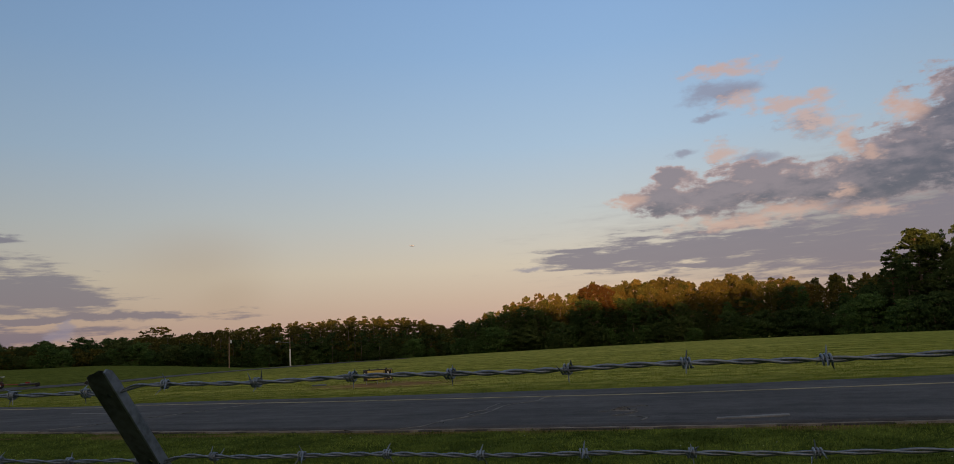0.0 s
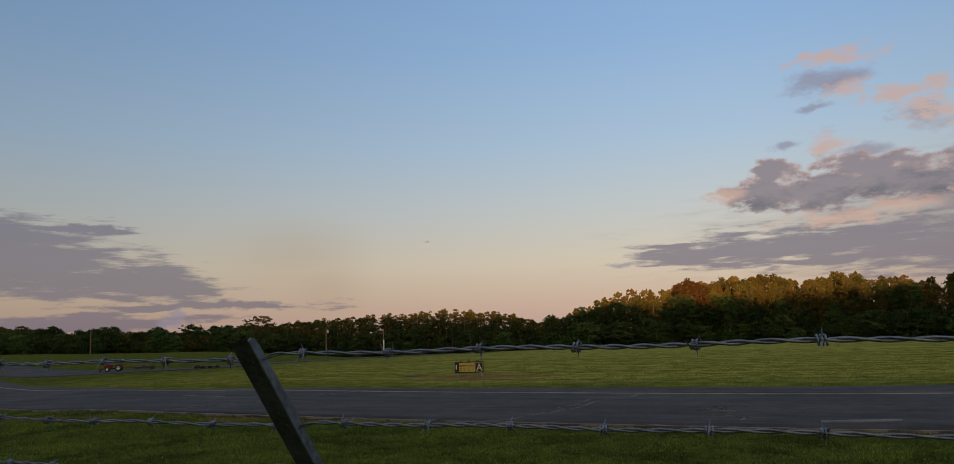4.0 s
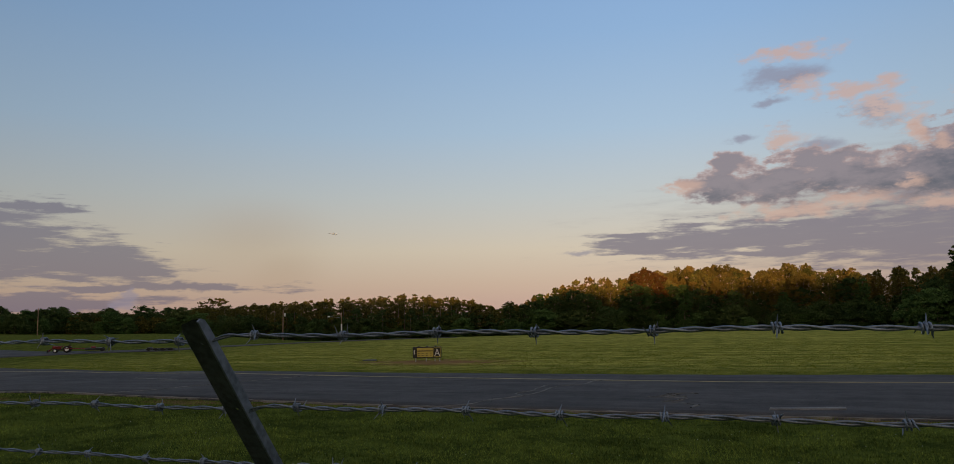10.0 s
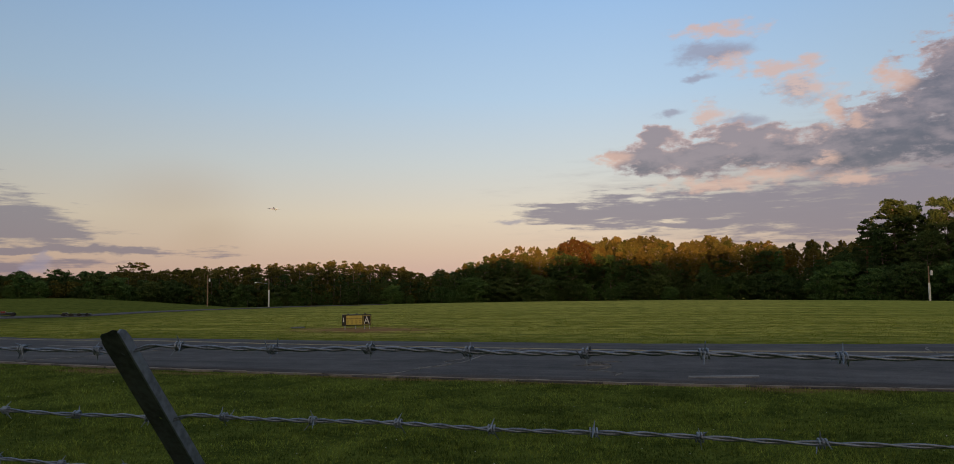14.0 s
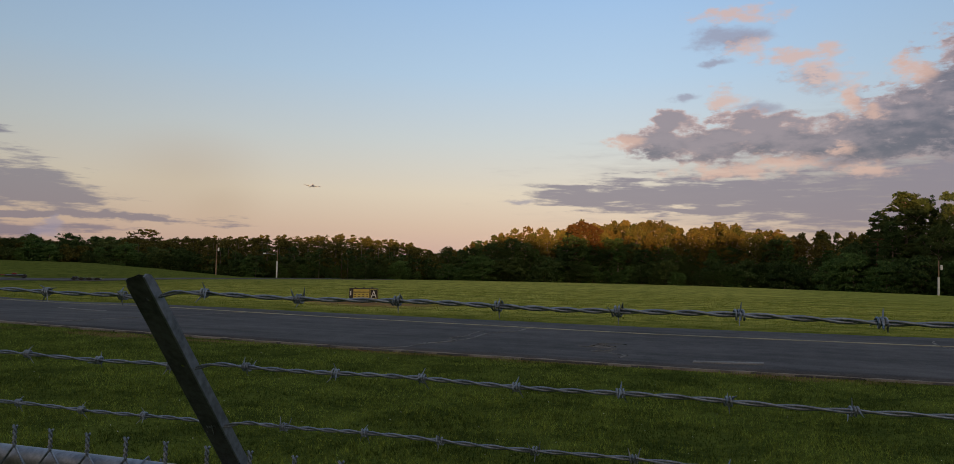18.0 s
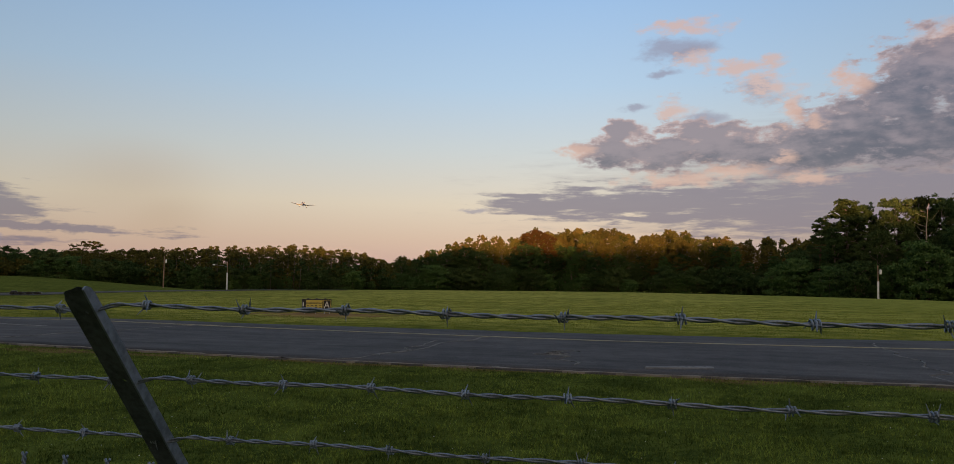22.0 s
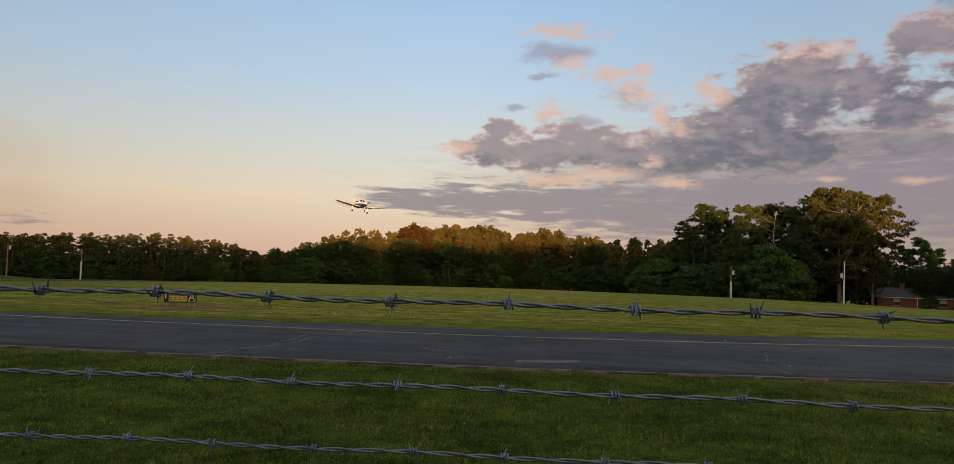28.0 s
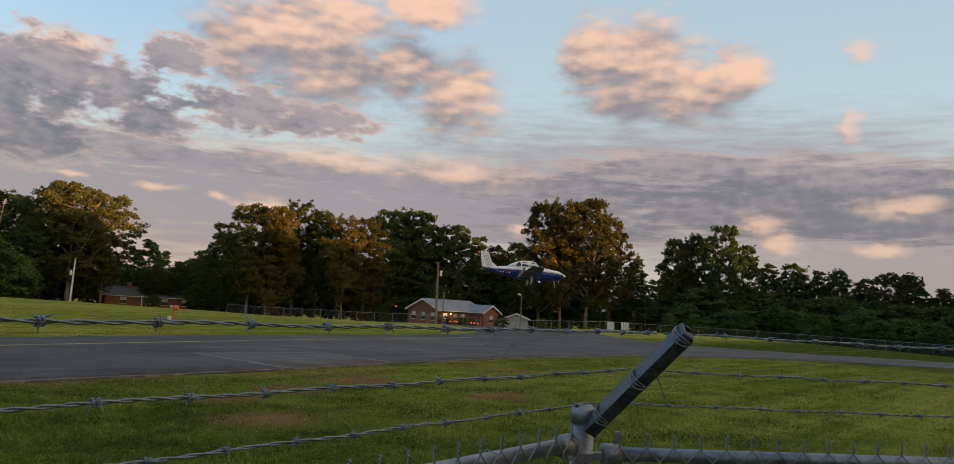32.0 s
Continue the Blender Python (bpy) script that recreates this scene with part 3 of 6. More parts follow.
def loft(bm, rings):
    """Skin over closed rings of equal length, ends closed."""
    made = [[bm.verts.new(p) for p in ring] for ring in rings]
    n = len(made[0])
    for a, b in zip(made, made[1:]):
        for k in range(n):
            bm.faces.new((a[k], a[(k + 1) % n], b[(k + 1) % n], b[k]))
    bm.faces.new(made[0][::-1]), bm.faces.new(made[-1])
    return bm


def mesh_object(name, verts, faces, material, parent=None, smooth=False):
    """An object from arrays: verts (n, 3), faces (m, 3) or (m, 4)."""
    verts, faces = np.asarray(verts, dtype=np.float32), np.asarray(faces, dtype=np.int32)
    me = bpy.data.meshes.new(name)
    k = faces.shape[1]
    me.vertices.add(len(verts)), me.loops.add(faces.size), me.polygons.add(len(faces))
    me.vertices.foreach_set("co", verts.ravel())
    me.loops.foreach_set("vertex_index", faces.ravel())
    me.polygons.foreach_set("loop_start", np.arange(0, faces.size, k, dtype=np.int32))
    me.polygons.foreach_set("loop_total", np.full(len(faces), k, dtype=np.int32))
    if smooth:
        me.polygons.foreach_set("use_smooth", np.ones(len(faces), dtype=bool))
    me.update(calc_edges=True)
    me.materials.append(material)
    ob = new(name, me)
    ob.parent = parent
    return ob


# ---------------------------------------------------------------- lie of the land
EYE = 2.2
LAND_AZ = [-180, -100, -70, -56, -50, -44.4, -40, -34, -30, -18, 0, 17, 36, 43, 47.6, 54.7, 61.5, 70, 84, 100, 140, 180]
LAND_D1 = [60, 60, 20, 20, 30, 30, 40, 60, 60, 60, 60, 60, 55, 55, 55, 55, 60, 60, 60, 60, 60, 60]
LAND_D2 = [100, 100, 110, 105, 105, 90, 80, 90, 95, 102, 110, 102, 78, 76, 80, 80, 105, 110, 90, 100, 100, 100]
LAND_Z2 = [0, 0, -1.3, -1.28, -0.95, -0.62, -0.2, 0, 0, 0, 0, 0, 0, 0, 0, 0, 0, 0, 0, 0, 0, 0]
LAND_BASE = [0.4, 0.4, -0.1, 0.0, 0.25, 0.35, 0.72, 1.3, 1.34, 1.24, 1.15, 1.24, 1.6, 1.64, 1.53, 1.54, 1.15, 1.1, 1.5, 0.8, 0.4, 0.4]


def land(x, y):
    """Height of the ground; x and y may be arrays."""
    x, y = np.asarray(x, float), np.asarray(y, float)
    d, az = np.hypot(x, y), np.degrees(np.arctan2(x, y))
    d1, d2, z2 = np.interp(az, LAND_AZ, LAND_D1), np.interp(az, LAND_AZ, LAND_D2), np.interp(az, LAND_AZ, LAND_Z2)
    fall = np.tan(np.radians(np.interp(az, LAND_AZ, LAND_BASE)))
    zf = EYE - 300 * fall - 0.25
    z = 0
    for k in (0.82, 0.9, 0.97, 1.03, 1.1, 1.18):
        q = d * k
        a = np.clip((q - d1) / (d2 - d1), 0, 1) * z2
        b = np.clip((q - d2) / (300 - d2), 0, 1) * (zf - z2)
        z = z + (a + b) / 6
    far = np.clip((d - 320) / 800, 0, 1)
    z = z * (1 - far) + far * np.minimum(z, -6.0)
    return z + 0.03 * np.sin(x * 0.31 + 1.0) * np.sin(y * 0.27) * np.clip((d - 32) / 20, 0, 1)


def at(az, d, up=0.0, turn=None):
    """Pose of a thing that stands at a bearing and distance; turned to face the watcher unless told otherwise."""
    x, y = d * math.sin(radians(az)), d * math.cos(radians(az))
    return pose(x, y, float(land(x, y)) + up, 0, 0, -az if turn is None else turn)


def build_ground():
    rings = np.concatenate([np.arange(1.0, 64.0, 1.0), 64 * 1.045 ** np.arange(0, 95)])
    steps = 540
    az = np.arange(steps) * 2 * np.pi / steps
    x, y = rings[:, None] * np.sin(az), rings[:, None] * np.cos(az)
    z = land(x, y)
    verts = np.concatenate([[[0, 0, float(land(0.0, 0.0))]], np.stack([x.ravel(), y.ravel(), z.ravel()], -1)])
    n = len(rings)
    i, k = np.meshgrid(np.arange(n - 1), np.arange(steps), indexing="ij")
    a, b = 1 + i * steps + k, 1 + i * steps + (k + 1) % steps
    c, d = 1 + (i + 1) * steps + (k + 1) % steps, 1 + (i + 1) * steps + k
    faces = np.stack([a, d, c, b], -1).reshape(-1, 4)
    k = np.arange(steps)
    inner = np.stack([np.zeros(steps, int), 1 + k, 1 + (k + 1) % steps, np.zeros(steps, int)], -1)
    ob = mesh_object("ground", verts, faces, GROUND, smooth=True)
    centre = mesh_object("ground_centre", verts, inner[:, :3], GROUND)
    centre.parent = ob
    tagged(ob, "rolling mown grass field beside the taxiway", "ground", kind="structure")


def curve_points(points, n):
    """n points spread along a smooth line through the given ones."""
    p = np.array(points, float)
    t = np.concatenate([[0], np.cumsum(np.hypot(*np.diff(p, axis=0).T))])
    s = np.linspace(0, t[-1], n)
    q = np.stack([np.interp(s, t, p[:, k]) for k in (0, 1)], -1)
    for _ in range(max(2, n // 30)):
        q[1:-1] = (q[:-2] + 2 * q[1:-1] + q[2:]) / 4
    return q


def ribbon(name, side_a, side_b, material, label, category, n=160, across=8, lift=0.04, ragged=0.0, kind="structure", parent=None):
    a, b = curve_points(side_a, n), curve_points(side_b, n)
    rng = np.random.default_rng(len(name) + n)
    if ragged:
        a, b = a + rng.normal(0, ragged, a.shape), b + rng.normal(0, ragged, b.shape)
    s = np.linspace(0, 1, across + 1)[None, :, None]
    q = a[:, None] * (1 - s) + b[:, None] * s
    z = land(q[..., 0], q[..., 1]) + lift
    top = np.concatenate([q, z[..., None]], -1).reshape(-1, 3)
    low = top - (0, 0, 0.12)
    w, m = across + 1, n * (across + 1)
    i, k = np.meshgrid(np.arange(n - 1), np.arange(across), indexing="ij")
    f = np.stack([i * w + k, (i + 1) * w + k, (i + 1) * w + k + 1, i * w + k + 1], -1).reshape(-1, 4)
    e = np.arange(n - 1) * w
    faces = [f, np.stack([e, e + m, e + w + m, e + w], -1)]
    e = e + across
    faces.append(np.stack([e, e + w, e + w + m, e + m], -1))
    ob = mesh_object(name, np.concatenate([top, low]), np.concatenate(faces), material, parent)
    if label:
        tagged(ob, label, category, kind=kind)
    return ob


def build_pavement():
    near = [(-150, 62), (-95, 44), (-60, 30), (-42, 23.6), (-28, 19.4), (-18, 17.8), (-8, 17.1), (0, 17.0), (8, 17.4), (15, 17.9), (21, 18.7), (30, 19.0), (38, 18.4), (45, 16.1), (52.5, 10.9), (57, 5.9), (66, -6), (80, -24)]
    far = [(-170, 104), (-110, 70), (-83, 54), (-58, 40.0), (-45, 34.4), (-34, 30.2), (-25, 28.4), (-13, 28.1), (-1, 28.4), (8, 29.6), (18, 32.0), (31, 33.4), (42, 35.4), (52, 33.0), (58.5, 23.3), (64, 14), (68.6, 7.1), (76, -5), (90, -24)]
    road = ribbon("taxiway", near, far, ASPHALT, "dark grey worn asphalt taxiway with cracks and faded paint", "road", 420, 12, 0.04, 0.05)
    branch = ribbon("runway_link", [(38, 34.0), (47, 37.0), (56, 44), (66, 55), (84, 76)], [(58, 24.5), (61, 31), (67, 36.5), (78, 46), (97, 67)], ASPHALT,
                    "dark asphalt link that leads off the taxiway", "road", 90, 8, 0.05)
    left = ribbon("side_taxiway", [(-160, 78), (-110, 66), (-84, 58), (-76, 61), (-67, 63), (-61, 63.5), (-56, 67.4), (-50, 76), (-40, 95)], [(-170, 108), (-128, 87), (-105, 76), (-87, 70.5), (-74, 69), (-66, 68.5), (-60, 72), (-53, 80), (-43, 99)],
                  ASPHALT, "narrow asphalt side taxiway across the grass", "road", 200, 6, 0.05)
    line_pts = [(-95, 58), (-66, 42.0), (-49, 33.8), (-38, 30.0), (-24, 27.0), (-14, 25.9), (-1.5, 25.3), (8, 26.2), (16, 27.9), (24, 29.3), (32, 30.4), (40, 31.6)]
    line = ribbon("edge_line", line_pts, [(x, y + 0.14) for x, y in line_pts], YELLOW_LINE, "", "", 200, 1, 0.055, 0.006, parent=road)
    tagged(line, "faded yellow painted line")
    for name, a, b, mat in (("concrete_patch", [(14.3, 23.0), (19.3, 22.7)], [(14.2, 17.9), (19.2, 18.6)], PATCH),
                            ("patch_edge", [(14.2, 22.9), (19.3, 22.6)], [(14.2, 23.15), (19.3, 22.8)], PALE),
                            ("patch_edge", [(14.1, 23.0), (14.1, 17.9)], [(14.32, 23.0), (14.35, 17.9)], PALE),
                            ("patch_edge", [(19.2, 22.7), (19.1, 18.5)], [(19.4, 22.7), (19.3, 18.5)], PALE),
                            ("long_seam", [(20.0, 24.6), (34, 26.0)], [(20.0, 24.75), (34, 26.2)], PALE),
                            ("long_seam", [(25, 31.0), (34, 30.6)], [(25, 31.15), (34, 30.8)], PALE),
                            ("paint_scrape", [(-0.1, 18.15), (1.5, 18.55)], [(-0.1, 18.5), (1.5, 18.95)], PALE),
                            ("seam", [(-25.5, 24.6), (-22.2, 23.6)], [(-25.5, 24.75), (-22.2, 23.8)], PALE)):
        ribbon(name, a, b, mat, "", "", 24, 2, 0.052 if name == "concrete_patch" else 0.058, 0.02, parent=road)
    edge = curve_points(near[2:-3], 240)
    ribbon("gravel_edge", edge, edge + np.array([0.0, 0.13]), GRIT, "", "", 420, 1, 0.048, 0.045, parent=road)
    rng = random.Random(5)
    # cracks that wander across the asphalt
    for x0, y0, x1, y1, w in ((-7.6, 17.4, -5.4, 25.6, 0.07), (-7.2, 18.6, -6.6, 23.5, 0.04), (-1.9, 18.2, -2.8, 20.6, 0.08), (-2.8, 20.6, -2.1, 21.8, 0.05),
                              (6.5, 17.6, 7.6, 28.0, 0.04), (25.0, 19.2, 23.0, 31.0, 0.05), (-20.0, 18.6, -17.0, 27.6, 0.05), (27, 19.6, 40, 28.0, 0.06)):
        pts = [(x0 + (x1 - x0) * s + rng.gauss(0, 0.22), y0 + (y1 - y0) * s + rng.gauss(0, 0.16)) for s in [k / 10 for k in range(11)]]
        ribbon("crack", pts, [(x + w * rng.uniform(0.3, 1.0), y + w * 0.3) for x, y in pts], PALE, "", "", 60, 1, 0.056, 0.02, parent=road)


def build_grass():
    """Blades of the nearer turf."""
    rng = np.random.default_rng(3)

    def blades(n, x0, x1, y0, y1, h0, h1, width, keep):
        x, y = rng.uniform(x0, x1, n), rng.uniform(y0, y1, n)
        ok = keep(x, y)
        x, y = x[ok], y[ok]
        clump = np.sin(x * 1.7 + np.sin(y * 1.1) * 2) * np.sin(y * 1.9 + np.cos(x * 0.8) * 2) * 0.5 + 0.5
        h = rng.uniform(h0, h1, len(x)) * (0.6 + 0.7 * clump)
        z = land(x, y) - 0.004
        a, lean = rng.uniform(0, 2 * np.pi, len(x)), rng.uniform(0.2, 0.9, len(x))
        b = rng.uniform(0, 2 * np.pi, len(x))
        w = width * rng.uniform(0.6, 1.4, len(x))
        p0 = np.stack([x - np.cos(a) * w, y - np.sin(a) * w, z], -1)
        p1 = np.stack([x + np.cos(a) * w, y + np.sin(a) * w, z], -1)
        p2 = np.stack([x + np.cos(b) * h * lean, y + np.sin(b) * h * lean, z + h], -1)
        v = np.stack([p0, p1, p2], 1).reshape(-1, 3)
        return v, np.arange(len(v)).reshape(-1, 3)

    road_near = curve_points([(-60, 30), (-42, 23.6), (-28, 19.4), (-18, 17.8), (-8, 17.1), (0, 17.0), (8, 17.4), (15, 17.9), (21, 18.7), (30, 19.0), (38, 18.4), (45, 16.1), (52.5, 10.9)], 120)
    road_far = curve_points([(-83, 54), (-58, 40), (-45, 34.4), (-34, 30.2), (-25, 28.4), (-13, 28.1), (-1, 28.4), (8, 29.6), (18, 32.0), (31, 33.4), (42, 35.4)], 120)
    bare = lambda x, y: rng.random(len(x)) > 0.8 * np.exp(-(((x - 14.5) / 2.0) ** 2 + ((y - 15.2) / 1.3) ** 2)) + 0.7 * np.exp(-(((x - 22) / 1.6) ** 2 + ((y - 15.4) / 1.2) ** 2)) + 0.85 * np.exp(-(((x - 8.6) / 0.9) ** 2 + ((y - 11) / 0.8) ** 2)) + 0.8 * np.exp(-(((x - 15.5) / 1.1) ** 2 + ((y - 11.2) / 0.7) ** 2)) + 0.6 * np.exp(-(((x - 11.5) / 1.0) ** 2 + ((y - 14.2) / 0.8) ** 2))
    near = lambda x, y: (y < np.interp(x, road_near[:, 0], road_near[:, 1]) - np.abs(rng.normal(0, 0.12, len(x)))) & bare(x, y) & (rng.random(len(x)) < (8.0 / np.maximum(np.hypot(x, y), 6)) ** 1.4)
    v, f = blades(1900000, -34, 46, 4.5, 22, 0.022, 0.075, 0.006, near)
    w, q = blades(520000, 5, 52, -12, 4.5, 0.022, 0.075, 0.006, near)
    v, f = np.concatenate([v, w]), np.concatenate([f, q + len(v)])
    tagged(mesh_object("grass", v, f, BLADE), "short green mown grass before the taxiway", "grass", kind="stuff")
    beyond = lambda x, y: (y > np.interp(x, road_far[:, 0], road_far[:, 1]) + np.abs(rng.normal(0, 0.06, len(x)))) & (rng.random(len(x)) < np.clip((76 - np.hypot(x, y)) / 34, 0, 1)) & (np.hypot((x + 16.8) / 3.0, (y - 36.0) / 1.7) > 1.0 + 0.25 * np.sin(x * 5))
    v, f = blades(360000, -60, 44, 28, 72, 0.022, 0.05, 0.013, beyond)
    tagged(mesh_object("grass", v, f, DRY_BLADE), "yellowish mown grass on the rise beyond the taxiway", "grass", kind="stuff")
    n = 240
    x, y = rng.uniform(-14, 16, n), rng.uniform(6, 16, n)
    z, r = land(x, y) + 0.045, rng.uniform(0.004, 0.009, n)
    v = np.stack([np.stack([x + dx * r, y + dy * r, z + dz * r], -1) for dx, dy, dz in ((1, 0, 0), (0, 1, 0), (-1, 0, 0), (0, -1, 0), (0, 0, 1))], 1).reshape(-1, 3)
    k = np.arange(n)[:, None] * 5
    f = np.concatenate([k + np.array(q) for q in ((0, 1, 4), (1, 2, 4), (2, 3, 4), (3, 0, 4))])
    tagged(mesh_object("clover_flowers", v, f, CLOVER), "tiny white clover flowers in the grass", "flowers", kind="stuff")


build_ground()
build_pavement()
build_grass()

# ---------------------------------------------------------------- trees
def leaf_quads(p, size, rng, droop=0.0):
    """Corners of one small leaf face at each point."""
    n = len(p)
    u = rng.normal(0, 1, (n, 3))
    u[:, 2] -= droop
    u /= np.linalg.norm(u, axis=1, keepdims=True)
    w = np.cross(u, rng.normal(0, 1, (n, 3)))
    w /= np.linalg.norm(w, axis=1, keepdims=True)
    s = size * rng.uniform(0.6, 1.4, (n, 1))
    return np.stack([p - u * s, p + w * s * 0.6, p + u * s, p - w * s * 0.6], 1).reshape(-1, 3)


def clump_points(centres, radii, count, rng, flat=0.62, stray=0.12):
    """Points in tufts: dense towards the upper rim of each tuft, a few strays beyond it."""
    c, r = np.repeat(centres, count, axis=0), np.repeat(radii, count)[:, None]
    n = len(c)
    d = rng.normal(0, 1, (n, 3))
    d[:, 2] = np.where(d[:, 2] < -0.3, -0.6 * d[:, 2], d[:, 2])
    d /= np.linalg.norm(d, axis=1, keepdims=True)
    reach = rng.uniform(0, 1, (n, 1)) ** 0.45
    reach = np.where(rng.uniform(0, 1, (n, 1)) < stray, rng.uniform(1.0, 1.22, (n, 1)), reach)
    return c + d * r * reach * np.array([1, 1, flat])


def spread_out(rng, draw, n, tries=4):
    """n points, each the one of a few draws that lies farthest from those already chosen."""
    chosen = [draw()]
    while len(chosen) < n:
        best, far = None, -1.0
        for _ in range(tries):
            p = draw()
            d = min(float(np.sum((p - q) ** 2)) for q in chosen)
            if d > far:
                best, far = p, d
        chosen.append(best)
    return np.array(chosen)


# kind: crown foot, crown height of greatest width, greatest radius, limbs, tufts, tuft radius, leaves a tuft, leaf size (shares of the tree's height)
TREE_KINDS = {"broad": (0.06, 0.48, 0.34, 13, 130, 0.062, 150, 0.0100), "oak": (0.18, 0.62, 0.39, 14, 115, 0.062, 150, 0.0100), "tall": (0.08, 0.40, 0.17, 12, 80, 0.045, 130, 0.0100),
              "airy": (0.38, 0.68, 0.19, 11, 56, 0.046, 110, 0.0095), "umbrella": (0.62, 0.86, 0.34, 8, 34, 0.058, 110, 0.0110), "bush": (0.0, 0.36, 0.52, 8, 60, 0.125, 110, 0.0230)}


def make_tree(kind, seed, height, material, bark, label, category="tree", group=""):
    """A tree at the origin: tapered trunk, forked limbs and twigs that each carry a tuft of leaves, with gaps between the tufts."""
    rng = np.random.default_rng(seed)
    root = thing("bush" if kind == "bush" else "tree", Matrix.Identity(4), label, category, group)
    low, mid, wide, many, tufts, tuft, count, leaf = TREE_KINDS[kind]
    h = height
    lean = rng.normal(0, 0.025, 2)
    wob = rng.uniform(0, 6.3, 6)

    def stem(q):
        return np.array([lean[0] * h * q + math.sin(q * 5 + wob[0]) * 0.012 * h * q, lean[1] * h * q + math.sin(q * 4 + wob[1]) * 0.012 * h * q, q * h])

    def reach(q, a):
        """Crown radius at a height and bearing, with lobes and hollows."""
        if q < mid:
            k = math.sqrt(max(0.0, 1 - ((mid - q) / max(mid - low, 0.01)) ** 2)) if kind != "bush" else 1.0 - 0.25 * (mid - q) / mid
        else:
            k = max(0.0, 1 - ((q - mid) / (1.0 - mid)) ** (1.7 if kind in ("tall", "airy") else 2.3)) ** 0.6
        lobes = 0.82 + 0.16 * math.sin(2 * a + wob[2] + q * 7) + 0.14 * math.sin(3 * a - wob[3] + q * 11) + 0.10 * math.sin(q * 23 + wob[4] + a)
        return wide * h * k * lobes

    def draw():
        q, a = low + (0.955 - low) * rng.uniform(0, 1) ** 0.9, rng.uniform(0, 2 * np.pi)
        r = reach(q, a) * rng.uniform(0.12, 1.0) ** 0.42
        return stem(q) + np.array([math.cos(a) * r, math.sin(a) * r, 0.0])

    tips = spread_out(rng, draw, tufts)
    ends = spread_out(rng, lambda: tips[rng.integers(len(tips))], many)
    r0 = h * (0.017 if kind != "bush" else 0.010)
    bm = bmesh.new()
    top = 0.9 if kind in ("tall", "airy") else 0.68
    levels = np.linspace(0, top, 8)
    tube(bm, [stem(q) if q > 0 else np.array([0, 0, -0.6]) for q in levels], [r0 * 1.45] + [r0 * (1.05 - 0.85 * q / top) for q in levels[1:]], 8)
    joints = []
    for e in ends:
        foot = np.clip((e[2] - 0.8 * math.hypot(e[0], e[1])) / h, max(low * 0.75, 0.06), top * 0.95)
        b = stem(foot)
        m = b * 0.45 + e * 0.55 + np.array([0, 0, -0.03 * h]) + rng.normal(0, 0.012 * h, 3)
        tube(bm, [b, m, e * 0.85 + m * 0.15, e], [r0 * 0.5 * (1.1 - foot), r0 * 0.34 * (1.1 - foot), r0 * 0.16, r0 * 0.07], 5)
        joints += [m, e * 0.5 + m * 0.5]
    joints = np.array(joints)
    for p in tips:
        j = joints[np.argmin(np.sum((joints - p) ** 2, axis=1) + 4.0 * np.maximum(joints[:, 2] - p[2], 0) ** 2)]
        m = (j + p) / 2 + rng.normal(0, 0.008 * h, 3)
        tube(bm, [j, m, p], [r0 * 0.14, r0 * 0.10, r0 * 0.04], 4, False)
    part("trunk", bm, bark, root, smooth=True)
    radii = tuft * h * rng.uniform(0.6, 1.3, len(tips))
    points = [clump_points(tips, radii, count, rng)]
    # smaller tufts round each of the larger ones break up the outline
    small = np.repeat(tips, 3, axis=0) + np.clip(rng.normal(0, 0.75, (3 * len(tips), 3)), -1.05, 1.05) * np.repeat(radii, 3)[:, None] * np.array([1.0, 1.0, 0.72])
    points.append(clump_points(small, np.repeat(radii, 3) * rng.uniform(0.22, 0.5, len(small)), count // 6, rng, 0.9))
    # upright sprays on the top
    crest = tips[tips[:, 2] > np.quantile(tips[:, 2], 0.72)]
    spray = np.repeat(crest, 5, axis=0) + rng.normal(0, 1, (5 * len(crest), 3)) * np.array([0.014, 0.014, 0.0]) * h + np.array([0, 0, 1.0]) * h * rng.uniform(0.0, 0.028, (5 * len(crest), 1))
    points.append(clump_points(spray, np.full(len(spray), 0.014 * h), 14, rng, 1.5))
    v = leaf_quads(np.concatenate(points), leaf * h, rng, 0.4)
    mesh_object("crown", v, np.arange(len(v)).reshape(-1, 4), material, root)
    return root


def plant(root, az, d, height, base_height, turn, wide=1.0, sink=0.3):
    x, y = d * math.sin(radians(az)), d * math.cos(radians(az))
    k = height / base_height
    own = root.matrix_world.to_scale()
    m = pose(x, y, float(land(x, y)) - sink, 0, 0, turn) @ Matrix.Diagonal((k * wide / own.x, k * wide / own.y, k / own.z, 1))
    return copy_thing(root, m)


def set_first(root, az, d, height, base_height, turn, wide=1.0):
    x, y = d * math.sin(radians(az)), d * math.cos(radians(az))
    k = height / base_height
    root.matrix_world = pose(x, y, float(land(x, y)) - 0.3, 0, 0, turn) @ Matrix.Diagonal((k * wide, k * wide, k, 1))


def top_height(az, d, el):
    """Height of a tree that reaches the elevation el, seen from the eye."""
    x, y = d * math.sin(radians(az)), d * math.cos(radians(az))
    return EYE + d * math.tan(radians(el)) - float(land(x, y)) + 0.3


